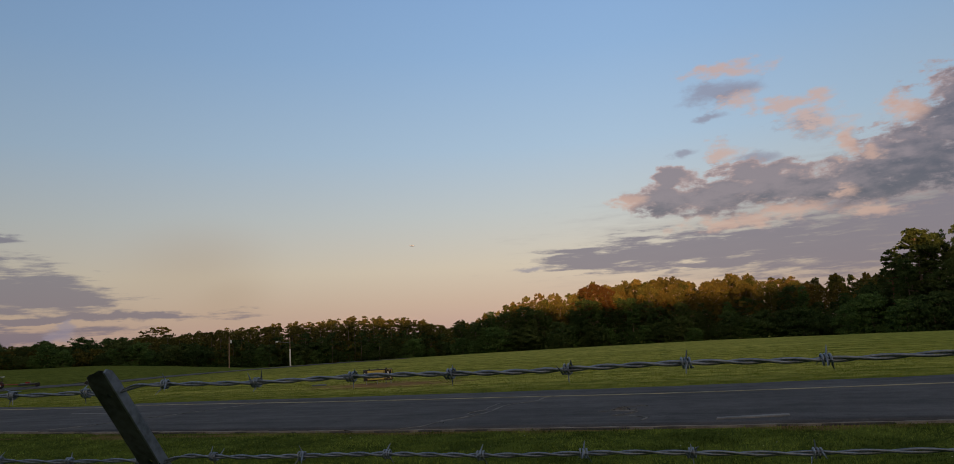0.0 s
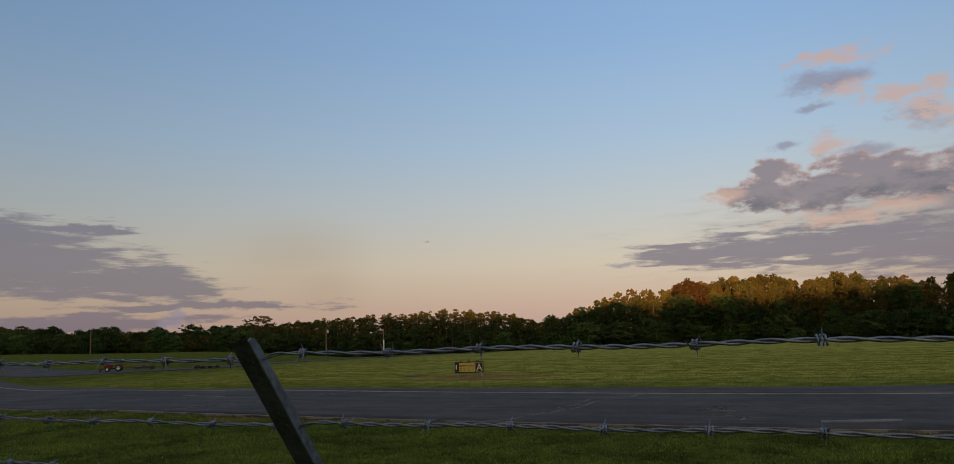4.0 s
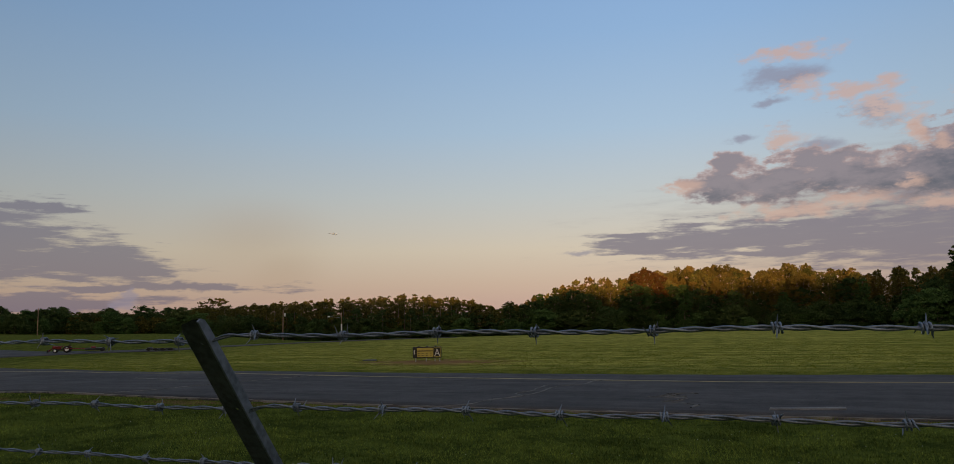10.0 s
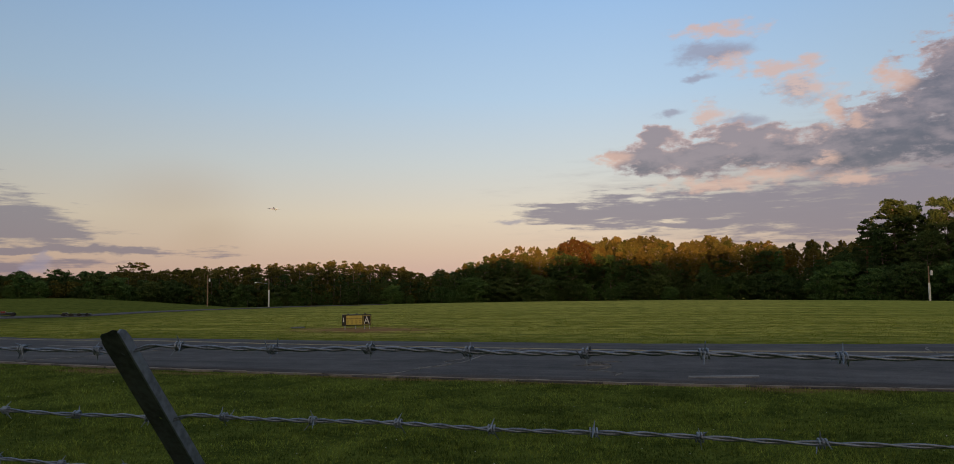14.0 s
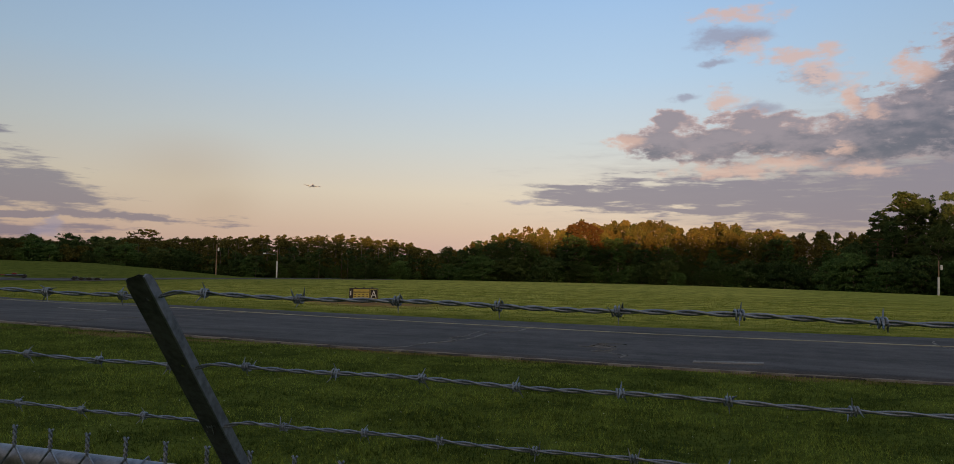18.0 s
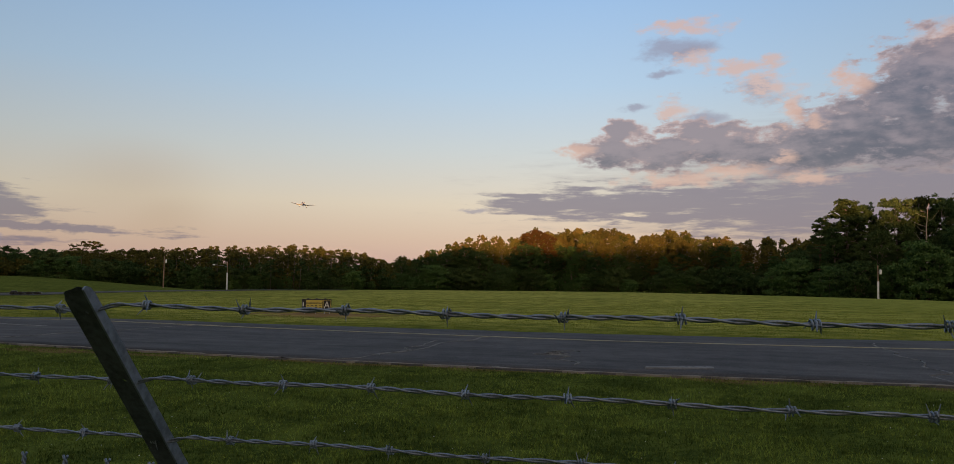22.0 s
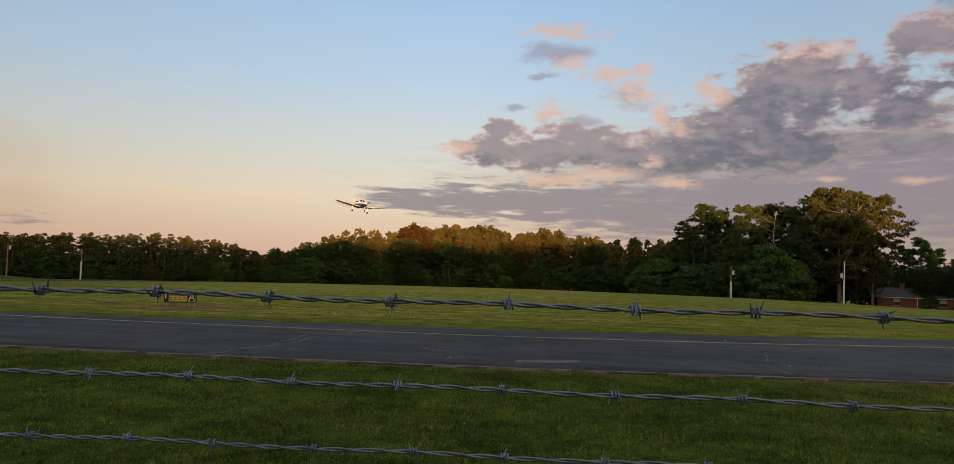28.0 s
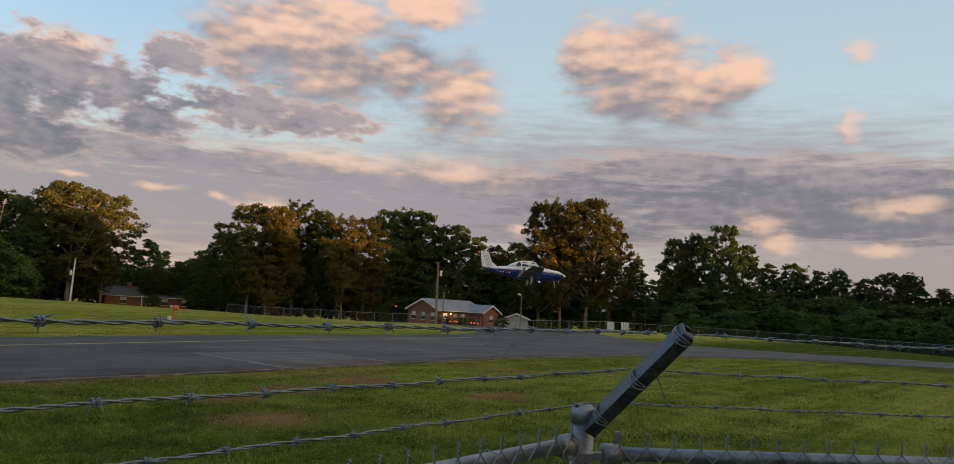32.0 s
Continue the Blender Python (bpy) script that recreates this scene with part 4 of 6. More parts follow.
def wood_stand(name, trees, tufts, count, size, material, bark, label, seed, closed=False):
    """Many far trees that nobody could count: (x, y, height, crown radius) each."""
    rng = np.random.default_rng(seed)
    root = tagged(new(name), label, "wood", kind="stuff")
    spots, stems = [], bmesh.new()
    for x, y, h, wide in trees:
        cone = rng.uniform(1.6, 4.5)
        low = 0.0 if closed else rng.uniform(0.0, 0.08)
        q, a = rng.uniform(0, 1, tufts), rng.uniform(0, 2 * np.pi, tufts)
        shape = np.sqrt(np.clip(1 - q ** 5, 0, 1)) if closed else np.clip(1 - q ** cone, 0.03, 1) ** 0.7 * np.clip(q * 5 + 0.35, 0, 1)
        r = wide * shape * rng.uniform(0.2, 1, tufts) ** 0.5
        ground = float(land(x, y)) - 0.3
        centres = np.stack([x + np.cos(a) * r, y + np.sin(a) * r, ground + h * (low + (0.97 - low) * q)], -1)
        spots.append(clump_points(centres, wide * rng.uniform(0.28, 0.58, tufts) * (1.5 if closed else 1.0) * (1.2 - 0.75 * q), count, rng, 0.75))
        tube(stems, [(x, y, ground - 0.3), (x + wide * 0.05, y, ground + h * 0.5), (x, y, ground + h * 0.92)], [h * 0.014, h * 0.010, h * 0.003], 5)
    v = leaf_quads(np.concatenate(spots), size, rng)
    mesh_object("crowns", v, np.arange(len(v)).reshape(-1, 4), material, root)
    part("stems", stems, bark, root, smooth=True)


def forest():
    rng = random.Random(11)
    among = "trees of the wood"
    wood = [make_tree("tall", 21, 20, LEAF_WOOD, BARK, "slender woodland tree with olive-green leaves", "tree", among),
            make_tree("airy", 22, 20, LEAF_WOOD, PALE_BARK, "airy woodland tree with bare lower trunk", "tree", among),
            make_tree("airy", 23, 20, LEAF_WOOD, PALE_BARK, "airy woodland tree with a pale trunk and olive leaves", "tree", among),
            make_tree("tall", 24, 20, LEAF_WOOD, PALE_BARK, "slender woodland tree with olive-green leaves", "tree", among),
            make_tree("airy", 25, 20, LEAF_WOOD, PALE_BARK, "airy woodland tree with a forked pale trunk", "tree", among),
            make_tree("oak", 26, 20, LEAF_WOOD, BARK, "round-crowned woodland tree with olive leaves", "tree", among)]
    houses = "trees round the houses"
    broad = [make_tree("broad", s, 20, LEAF, BARK, "large dark green broad-leaved tree at the field's edge", "tree", houses) for s in (31, 32, 35)]
    oaks = [make_tree("oak", s, 20, LEAF_OLIVE, BARK, "spreading oak with an open olive-green crown", "tree", houses) for s in (36, 37, 38)]
    slim = [make_tree("tall", 33, 20, LEAF, PINE_BARK, "tall dark green tree with a reddish trunk", "tree", houses), make_tree("tall", 39, 20, LEAF, BARK, "tall narrow dark green tree", "tree", houses)]
    tan = [make_tree("oak", 34, 20, LEAF_TAN, PINE_BARK, "open-crowned olive-brown tree with a reddish trunk", "tree", houses), make_tree("broad", 40, 20, LEAF_TAN, PINE_BARK, "olive-brown tree with a reddish trunk", "tree", houses)]
    bushes = [make_tree("bush", 41, 5, LEAF_LIGHT, BARK, "leafy green shrub at the foot of the wood", "shrub", "shrubs at the wood's edge"),
              make_tree("bush", 42, 5, LEAF, BARK, "dark green shrub at the foot of the wood", "shrub", "shrubs at the wood's edge"),
              make_tree("bush", 43, 5, LEAF, BARK, "dark green shrub at the foot of the wood", "shrub", "shrubs at the wood's edge")]
    under = [make_tree("broad", 44, 10, LEAF, BARK, "young dark green tree at the foot of the wood", "tree", "young trees below the wood"),
             make_tree("tall", 45, 10, LEAF_LIGHT, BARK, "young leafy green tree at the foot of the wood", "tree", "young trees below the wood")]
    red = make_tree("airy", 51, 20, LEAF_RED, BARK, "woodland tree with reddish-brown leaves", "tree", among)
    umbrella = make_tree("umbrella", 52, 20, LEAF_WOOD, BARK, "flat-topped tree that stands above the far wood", "tree", among)
    sapling = make_tree("tall", 53, 20, LEAF_LIGHT, BARK, "light green young tree", "tree", houses)
    used = set()

    def put(root, base, az, d, el, wide=1.0, height=None):
        h = height or top_height(az, d, el)
        turn = rng.uniform(0, 360)
        if root.name not in used:
            used.add(root.name)
            set_first(root, az, d, h, base, turn, wide)
        else:
            plant(root, az, d, h, base, turn, wide)

    skyline_left = ([-75, -56, -53.6, -49, -47, -43.7, -42, -37, -31.8, -27, -24.8, -22.4, -21, -19.7, -17.5], [1.5, 1.55, 1.05, 1.1, 0.95, 1.0, 1.35, 1.6, 1.88, 2.1, 2.0, 1.8, 1.45, 0.85, 1.2])
    stand = []
    az = -74.0
    while az < -17.5:
        for row in range(4):
            d = 258 + row * 13 + rng.uniform(-7, 7)
            a = az + rng.uniform(-0.5, 0.5)
            el = float(np.interp(a, *skyline_left)) - (3 - row) * 0.09 - abs(rng.gauss(0, 0.12)) + 0.05
            stand.append((d * math.sin(radians(a)), d * math.cos(radians(a)), top_height(a, d, el), rng.uniform(2.6, 4.2)))
        az += 0.5
    wood_stand("far_wood", stand, 34, 34, 0.27, LEAF_WOOD, BARK, "dense far wood of olive-green trees", 77)
    low_growth = []
    az = -74.0
    while az < -18.5:
        for row in range(2):
            d, a = 254 + row * 10 + rng.uniform(-4, 4), az + rng.uniform(-0.4, 0.4)
            full = top_height(a, d, float(np.interp(a, *skyline_left)))
            low_growth.append((d * math.sin(radians(a)), d * math.cos(radians(a)), full * rng.uniform(0.45, 0.72), rng.uniform(3.0, 4.6)))
        az += 0.6
    wood_stand("far_understorey", low_growth, 30, 30, 0.27, LEAF, BARK, "close dark green growth below the far wood", 83)
    put(umbrella, 20, -40.85, 275, 1.95, 1.15)
    skyline_mid = ([-19, -17.8, -16.3, -14.9, -13.7, -12, -10.5, -9.8, -8.4, -7, -5, -4, -3, -1.9, -0.6, 0.5, 1.8, 3.1, 5.1, 7.2, 8.2, 9.2, 13],
                   [1.2, 1.5, 2.2, 2.6, 3.1, 3.05, 3.25, 3.0, 3.75, 3.5, 3.8, 3.9, 3.6, 3.7, 3.5, 3.75, 3.6, 3.4, 3.3, 2.9, 3.2, 3.0, 3.04])
    az = -19.0
    while az < 13:
        for row in range(3):
            d = 196 + row * 13 + rng.uniform(-5, 5)
            a = az + rng.uniform(-0.45, 0.45)
            el = float(np.interp(a, *skyline_mid)) - (2 - row) * 0.34 - abs(rng.gauss(0, 0.30)) + 0.12
            put(wood[rng.choice([0, 1, 1, 2, 2, 3, 3, 4, 4, 5])], 20, a, d, el, rng.uniform(0.62, 0.95))
        az += 0.60
    for a, e in ((-9, 3.37), (-8.2, 3.62), (-7.5, 3.28)):
        put(red, 20, a, 193, e, 1.0)
    # young trees and shrubs along the foot of the wood
    for row in range(2):
        az = -62.0 + row * 0.4
        while az < 13:
            far = az < -19
            d = (252 if far else 186) + row * 6 + rng.uniform(-4, 4)
            if row == 1 and not far:
                put(under[rng.choice([0, 0, 1])], 10, az, d, 0, rng.uniform(0.8, 1.2), rng.uniform(8.0, 12.5))
            else:
                put(bushes[rng.choice([0, 0, 1, 2]) if row == 0 else rng.choice([1, 2])], 5, az, d, 0, rng.uniform(0.9, 1.4), rng.uniform(3.0, 7.0) + row * 2.0)
            az += rng.uniform(0.6, 1.1) * (0.85 if far else 1.0)
    az = 11.0
    while az < 88:
        d = rng.uniform(150, 165) if 44.8 < az < 50.5 else rng.uniform(174, 188)
        if rng.random() < 0.6:
            put(under[0], 10, az, d, 0, rng.uniform(0.9, 1.3), rng.uniform(7.0, 12.0))
        else:
            put(bushes[rng.choice([1, 2])], 5, az, d, 0, rng.uniform(1.0, 1.5), rng.uniform(5.0, 8.5))
        az += rng.uniform(0.8, 1.3)
    # large trees at the field's edge: bearing, elevation of the top, distance, kind, width
    edge = ((11.9, 4.4, 172, "s", 1.15), (13.6, 5.65, 165, "s", 1.5), (14.7, 5.2, 170, "b", 0.75), (16.6, 5.65, 168, "b", 0.85), (17.8, 5.7, 174, "o", 0.7), (19.2, 5.5, 172, "b", 0.85),
            (21.0, 6.3, 166, "b", 0.85), (22.6, 6.8, 160, "o", 0.98), (24.6, 6.3, 164, "o", 0.75), (12.8, 3.64, 160, "s", 1.1), (15.4, 3.41, 158, "b", 0.9), (17.9, 2.78, 156, "s", 1.3), (20.2, 3.9, 158, "b", 0.9), (23.6, 4.6, 168, "b", 1.0),
            (31.4, 2.9, 172, "b", 0.9), (32.4, 4.4, 156, "b", 0.75), (34.3, 6.6, 146, "o", 0.85), (35.9, 6.7, 142, "t", 0.75), (37.5, 7.0, 150, "o", 0.7), (39.2, 6.4, 150, "b", 0.75), (41.2, 6.3, 140, "t", 0.62), (42.8, 6.35, 144, "t", 0.7),
            (44.6, 6.95, 165, "b", 0.8), (46.4, 7.05, 165, "b", 0.85), (48.2, 6.1, 168, "b", 0.75), (49.6, 6.15, 165, "b", 0.7), (51.2, 5.4, 168, "s", 1.3), (52.8, 4.8, 172, "b", 0.75), (54.3, 5.05, 168, "b", 0.7),
            (56.2, 8.3, 146, "o", 0.62), (57.9, 8.55, 140, "t", 0.62), (59.8, 8.85, 142, "o", 0.68), (61.6, 7.4, 148, "t", 0.6), (63.4, 4.3, 165, "s", 1.3), (66.4, 5.95, 150, "o", 0.6), (67.8, 6.25, 150, "b", 0.6), (69.7, 7.1, 146, "b", 0.6),
            (71.4, 5.6, 150, "b", 0.55), (72.9, 4.3, 165, "s", 1.3), (74.4, 4.4, 170, "b", 0.8), (76.2, 3.9, 172, "s", 1.3), (77.4, 4.0, 170, "b", 0.7), (79.0, 3.5, 172, "b", 0.8), (80.4, 3.95, 170, "o", 0.7), (81.6, 3.8, 172, "b", 0.8), (83.5, 3.0, 172, "s", 1.3), (87.5, 3.11, 170, "b", 0.9),
            (33.2, 4.29, 175, "b", 1.0), (36.6, 4.4, 172, "b", 1.0), (40.4, 4.5, 180, "b", 1.1), (45.6, 4.75, 185, "b", 1.2), (52.4, 4.13, 190, "b", 1.2), (58.6, 4.8, 180, "b", 1.2), (66.8, 3.58, 180, "b", 1.2))
    kinds = {"b": broad, "o": oaks, "s": slim, "t": tan}
    for k, (a, e, d, kind, w) in enumerate(edge):
        put(kinds[kind][k % len(kinds[kind])], 20, a, d, e, w * 0.95)
    for a, e, d in ((26.5, 2.7, 188), (27.5, 3.35, 186), (28.3, 2.6, 190), (29.6, 1.9, 215), (30.5, 2.2, 190)):
        put(sapling if a < 29 else broad[1], 20, a, d, e, 1.25)
    # young growth before the wood on the far side
    az = 66.0
    while az < 88:
        put(bushes[0], 5, az, rng.uniform(128, 140), 0, rng.uniform(0.9, 1.3), rng.uniform(3.5, 6.5) * (0.6 + 0.4 * min(1, (az - 60) / 10)))
        put(bushes[1], 5, az + 0.4, rng.uniform(143, 152), 0, rng.uniform(1.1, 1.5), rng.uniform(6.5, 9.5))
        az += rng.uniform(0.7, 1.1)
    for a, d, h in ((25.0, 186, 5.5), (27.9, 168, 3.0), (28.4, 194, 6), (29.6, 196, 6.5), (31.0, 160, 6), (33.4, 158, 5), (9.2, 170, 7), (10.4, 168, 8), (12.4, 152, 6), (14.0, 150, 7), (16.2, 149, 6), (18.4, 148, 10), (19.6, 152, 7), (44.4, 138, 2.2), (49.2, 116.5, 1.7), (50.4, 117, 1.6), (53.4, 121, 2.4), (56.6, 125, 2.0)):
        put(bushes[0 if a < 13 or rng.random() < 0.3 else 1], 5, a, d, 0, 1.1, h)
    # close growth behind the trees of the far side
    fill, a = [], 10.0
    while a < 94:
        for d, drop in ((178, 0.9), (196, 0.45)):
            q, r = a + rng.uniform(-0.4, 0.4), d + rng.uniform(-6, 6)
            if 25.2 < q < 31.5:
                r += 26
            el = float(np.interp(q, [10, 13, 24, 25.4, 31, 33, 50, 54, 63, 68, 74, 80, 86, 94], [2.6, 3.4, 3.6, 2.0, 2.0, 3.6, 3.8, 3.2, 3.5, 3.5, 3.7, 3.4, 3.4, 3.4])) - drop - abs(rng.gauss(0, 0.2))
            fill.append((r * math.sin(radians(q)), r * math.cos(radians(q)), top_height(q, r, el), rng.uniform(2.4, 3.6)))
        a += 0.8
    wood_stand("back_wood", fill, 40, 34, 0.24, LEAF, BARK, "dense dark green growth behind the large trees", 79)
    # the tree line behind the watcher, whose shade covers the field
    belt = []
    for row in range(3):
        x = -300.0
        while x < 190:
            h = rng.uniform(20.0, 23.5) + 4.0 * min(1.0, max(0.0, (x - 68) / 10)) + 3.5 * min(1.0, max(0.0, (-8 - x) / 10)) - 4.5 * min(1.0, max(0.0, (x - 108) / 12)) - 3.0 * min(1.0, max(0.0, (x - 122) / 14))
            belt.append((x, -62 - row * 9 + rng.uniform(-3, 3), h, rng.uniform(4.5, 6.0)))
            x += rng.uniform(5.0, 7.0)
    wood_stand("tree_belt", belt, 60, 16, 1.5, LEAF, BARK, "belt of tall dark green trees", 78, True)


def dead_tree():
    """Bare bleached snag among the dark trees."""
    rng = random.Random(8)
    az, d = 18.25, 154.0
    h = top_height(az, d, 5.15)
    root = thing("dead_tree", at(az, d, -0.3), "bleached bare dead tree with short broken branches", "tree")
    part("trunk", tubed([(0, 0, 0), (0.15, 0, h * 0.4), (0.1, 0, h * 0.75), (0.5, 0, h)], [0.19, 0.15, 0.09, 0.03], 8), DEAD_WOOD, root, smooth=True)
    for k in range(13):
        z = h * (0.36 + 0.05 * k)
        side = -1 if k % 3 else 1
        r = rng.uniform(1.2, 3.4) * (1.1 - k / 20)
        part("branch", tubed([(0.12, 0, z), (side * r * 0.5, rng.uniform(-0.6, 0.6), z + r * 0.25), (side * r, rng.uniform(-1, 1), z + r * rng.uniform(0.5, 1.0))], [0.04, 0.03, 0.012], 5), DEAD_WOOD, root)


forest()
dead_tree()

# ---------------------------------------------------------------- perimeter fence
RAIL_Y, RAIL_Z = 1.04, 1.846
CORNER = Vector((2.26, 1.03, 0.0))
TURN = Vector((0.741, -0.671, 0.0))
OUT = Vector((-0.671, -0.741, 0.0))
TOP_BARBS = [-0.665, -0.528, -0.399, -0.276, -0.142, -0.018, 0.114, 0.237, 0.364, 0.482, 0.621, 0.755, 0.883, 1.009, 1.137, 1.259, 1.394]
MID_BARBS = [-0.656, -0.521, -0.398, -0.273, -0.146, -0.024, 0.105, 0.250, 0.372, 0.490, 0.614, 0.748, 0.861, 0.985, 1.105, 1.228, 1.363]
LOW_BARBS = [-0.642, -0.513, -0.399, -0.264, -0.135, -0.020, 0.105]


def barb_mesh():
    """Two short wires wound twice round the strands, ends sticking out."""
    bm = bmesh.new()
    for side, start in ((-1, 0.3), (1, 2.2)):
        pts = []
        for k in range(17):
            a = start + k / 16 * 2.9 * math.pi
            pts.append((side * 0.0026 + (k / 16 - 0.5) * 0.005, math.cos(a) * 0.0052, math.sin(a) * 0.0052))
        for end, near in ((0, 1), (-1, -2)):
            p, q = Vector(pts[end]), Vector(pts[near])
            way = (p - q).normalized() * 0.008 + Vector((side * 0.002, 0, 0)) + Vector((0, p.y, p.z)) * 0.9
            pts = [tuple(p + way)] + pts if end == 0 else pts + [tuple(p + way)]
        tube(bm, pts, [0.0003] + [0.0012] * 17 + [0.0003], 5)
    me = bpy.data.meshes.new("barb")
    bm.to_mesh(me)
    bm.free()
    me.materials.append(WIRE)
    return me


BARB = barb_mesh()


def dip(x):
    """Drop of a wire where the arm at the near line post holds it down; a little slacker beyond."""
    beyond = min(1.0, max(0.0, (-0.70 - x) / 0.05))
    return -0.0055 * beyond * beyond * (3 - 2 * beyond) - 0.005 * math.exp(-((x + 0.755) / 0.028) ** 2)


def barbed_wire(start, end, barbs, label, seed):
    """Two twisted strands from start to end, with a barb at each distance given."""
    rng = random.Random(seed)
    start, end = Vector(start), Vector(end)
    run = end - start
    length = run.length
    root = thing("barbed_wire", Matrix.Translation(start) @ run.to_track_quat("X", "Z").to_matrix().to_4x4(), label, "barbed wire", "wires of the fence")
    n = int(length / 0.0075)
    for phase in (0.0, math.pi):
        pts, a = [], phase
        for k in range(n + 1):
            x = k / n * length
            a += 2 * math.pi * (length / n) / (0.085 + 0.02 * math.sin(x * 5 + seed))
            sag = -0.001 * math.sin(math.pi * x / length) + 0.0012 * math.sin(x * 19 + seed) + (dip(start.x + x) if seed < 10 else 0.0)
            pts.append((x, math.cos(a) * 0.0017 + 0.001 * math.sin(x * 13 + seed), sag + math.sin(a) * 0.0017))
        part("strand", tubed(pts, 0.0016, 6), WIRE, root, smooth=True)
    for x in barbs:
        ob = new("barb", BARB)
        ob.parent = root
        sag = -0.001 * math.sin(math.pi * x / length) + 0.0012 * math.sin(x * 19 + seed) + (dip(start.x + x) if seed < 10 else 0.0)
        ob.matrix_basis = pose(x, 0.001 * math.sin(x * 13 + seed), sag, rng.uniform(0, 360), 0, rng.uniform(-8, 8))
    return root


def spread(fixed, start, end):
    """Barbs at known places along x, with the usual spacing kept up beyond them; distances from start."""
    rng = random.Random(len(fixed))
    xs = list(fixed)
    x = xs[0] - 0.127
    while x > start + 0.03:
        xs.append(x)
        x -= 0.127 + rng.uniform(-0.008, 0.008)
    x = max(fixed) + 0.127
    while x < end - 0.04:
        xs.append(x)
        x += 0.127 + rng.uniform(-0.008, 0.008)
    return [q - start for q in sorted(xs)]


def arm(m, length, width, depth, label, name="barb_arm"):
    """Pressed steel arm: a channel with rounded end, wire slots and bolt holes. It runs along its own z."""
    root = thing(name, m, label, "fence arm", "arms of the fence")
    bm = bmesh.new()
    t = 0.004
    w, d = width / 2, depth
    outline = [(-w, 0), (-w, t), (w - t, t), (w - t, d), (w, d), (w, 0)] if width < 0.04 else [(-w, 0), (-w, d), (-w + t, d), (-w + t, t), (w - t, t), (w - t, d), (w, d), (w, 0)]
    rings = []
    for z, k in ((0.0, 1.0), (length * 0.5, 0.97), (length - 0.012, 0.95), (length - 0.004, 0.86), (length, 0.62)):
        rings.append([(x * k, y * (0.9 if z > length - 0.01 else 1.0), z) for x, y in outline])
    loft(bm, rings)
    bmesh.ops.recalc_face_normals(bm, faces=bm.faces)
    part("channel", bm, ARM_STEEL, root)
    for z in (length * 0.13, length * 0.50, length * 0.93):
        bm = bmesh.new()
        tube(bm, [(0.004, -0.0006, z - 0.004), (0.004, -0.0026, z)], [0.0055, 0.0055], 10)
        part("bolt_hole", tubed([(-0.006, -0.0012, z), (-0.006, 0.001, z)], 0.0048, 10), BLACK_METAL, root)
        bm.free()
        if width > 0.04:
            part("wire_clip", tubed([(w + 0.001, 0.004, z - 0.012), (w + 0.006, 0.002, z - 0.006), (w + 0.006, 0.0, z + 0.006), (w + 0.001, 0.004, z + 0.010)], 0.0014, 5), WIRE, root)
    return root


def line_arm(m, length):
    """Folded steel arm along its own z: a holed web with a rounded end, and a flange that turns away at x = 0."""
    root = thing("barb_arm", m, "stained folded-steel arm that leans out and holds three wires", "fence arm", "arms of the fence")
    web, t, holes = 0.032, 0.003, (length - 0.042, length - 0.168, length - 0.30)
    stops = [0.0]
    for z in sorted(holes):
        stops += [z - 0.012, z + 0.012]
    stops.append(length - 0.020)
    bm = bmesh.new()
    for y, flip in ((0.0, False), (t, True)):
        def face(points):
            made = [bm.verts.new((x, y, z)) for x, z in points]
            bm.faces.new(made[::-1] if flip else made)
        for a, b in zip(stops, stops[1:]):
            mid = (a + b) / 2
            if not any(abs(mid - z) < 0.002 for z in holes):
                face([(-web, a), (0, a), (0, b), (-web, b)])
                continue
            face([(-web, a), (-0.024, a), (-0.024, b), (-web, b)])
            ring = [(-0.012 + 0.0042 * math.cos(k * math.pi / 4 + math.pi / 8), mid + 0.0042 * math.sin(k * math.pi / 4 + math.pi / 8)) for k in range(8)]
            for k, corner in enumerate(((0, b), (-0.024, b), (-0.024, a), (0, a))):
                following = ((-0.024, b), (-0.024, a), (0, a), (0, b))[k]
                face([corner, following, ring[(2 * k + 2) % 8], ring[2 * k + 1]])
                face([corner, ring[2 * k + 1], ring[2 * k]])
        z = stops[-1]
        face([(-web, z), (0, z), (0, length), (-0.008, length + 0.001), (-0.018, length - 0.004), (-0.030, length - 0.008), (-web + 0.001, length - 0.014)])
    box(bm, -web - 0.002, 0.0, 0.0, -web, 0.007, length - 0.018, 0.0006)
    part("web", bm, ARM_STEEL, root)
    bm = bmesh.new()
    loft(bm, [[(0, -0.0005, z), (t, -0.0005, z), (t, d, z), (0, d, z)] for z, d in ((0.0, 0.018), (length * 0.6, 0.015), (length - 0.02, 0.013), (length - 0.006, 0.011), (length, 0.006))])
    bmesh.ops.recalc_face_normals(bm, faces=bm.faces)
    # the sky light on this side is put into the flange's lighter colour
    part("flange", bm, LIT_FLANGE_STEEL, root, "blue-grey zinc flange, coloured lighter as its lit side")
    part("socket", tubed([(-0.010, 0.012, 0.0), (-0.010, 0.012, 0.045)], 0.011, 10), CONCRETE, root, "pale corroded socket")
    return root


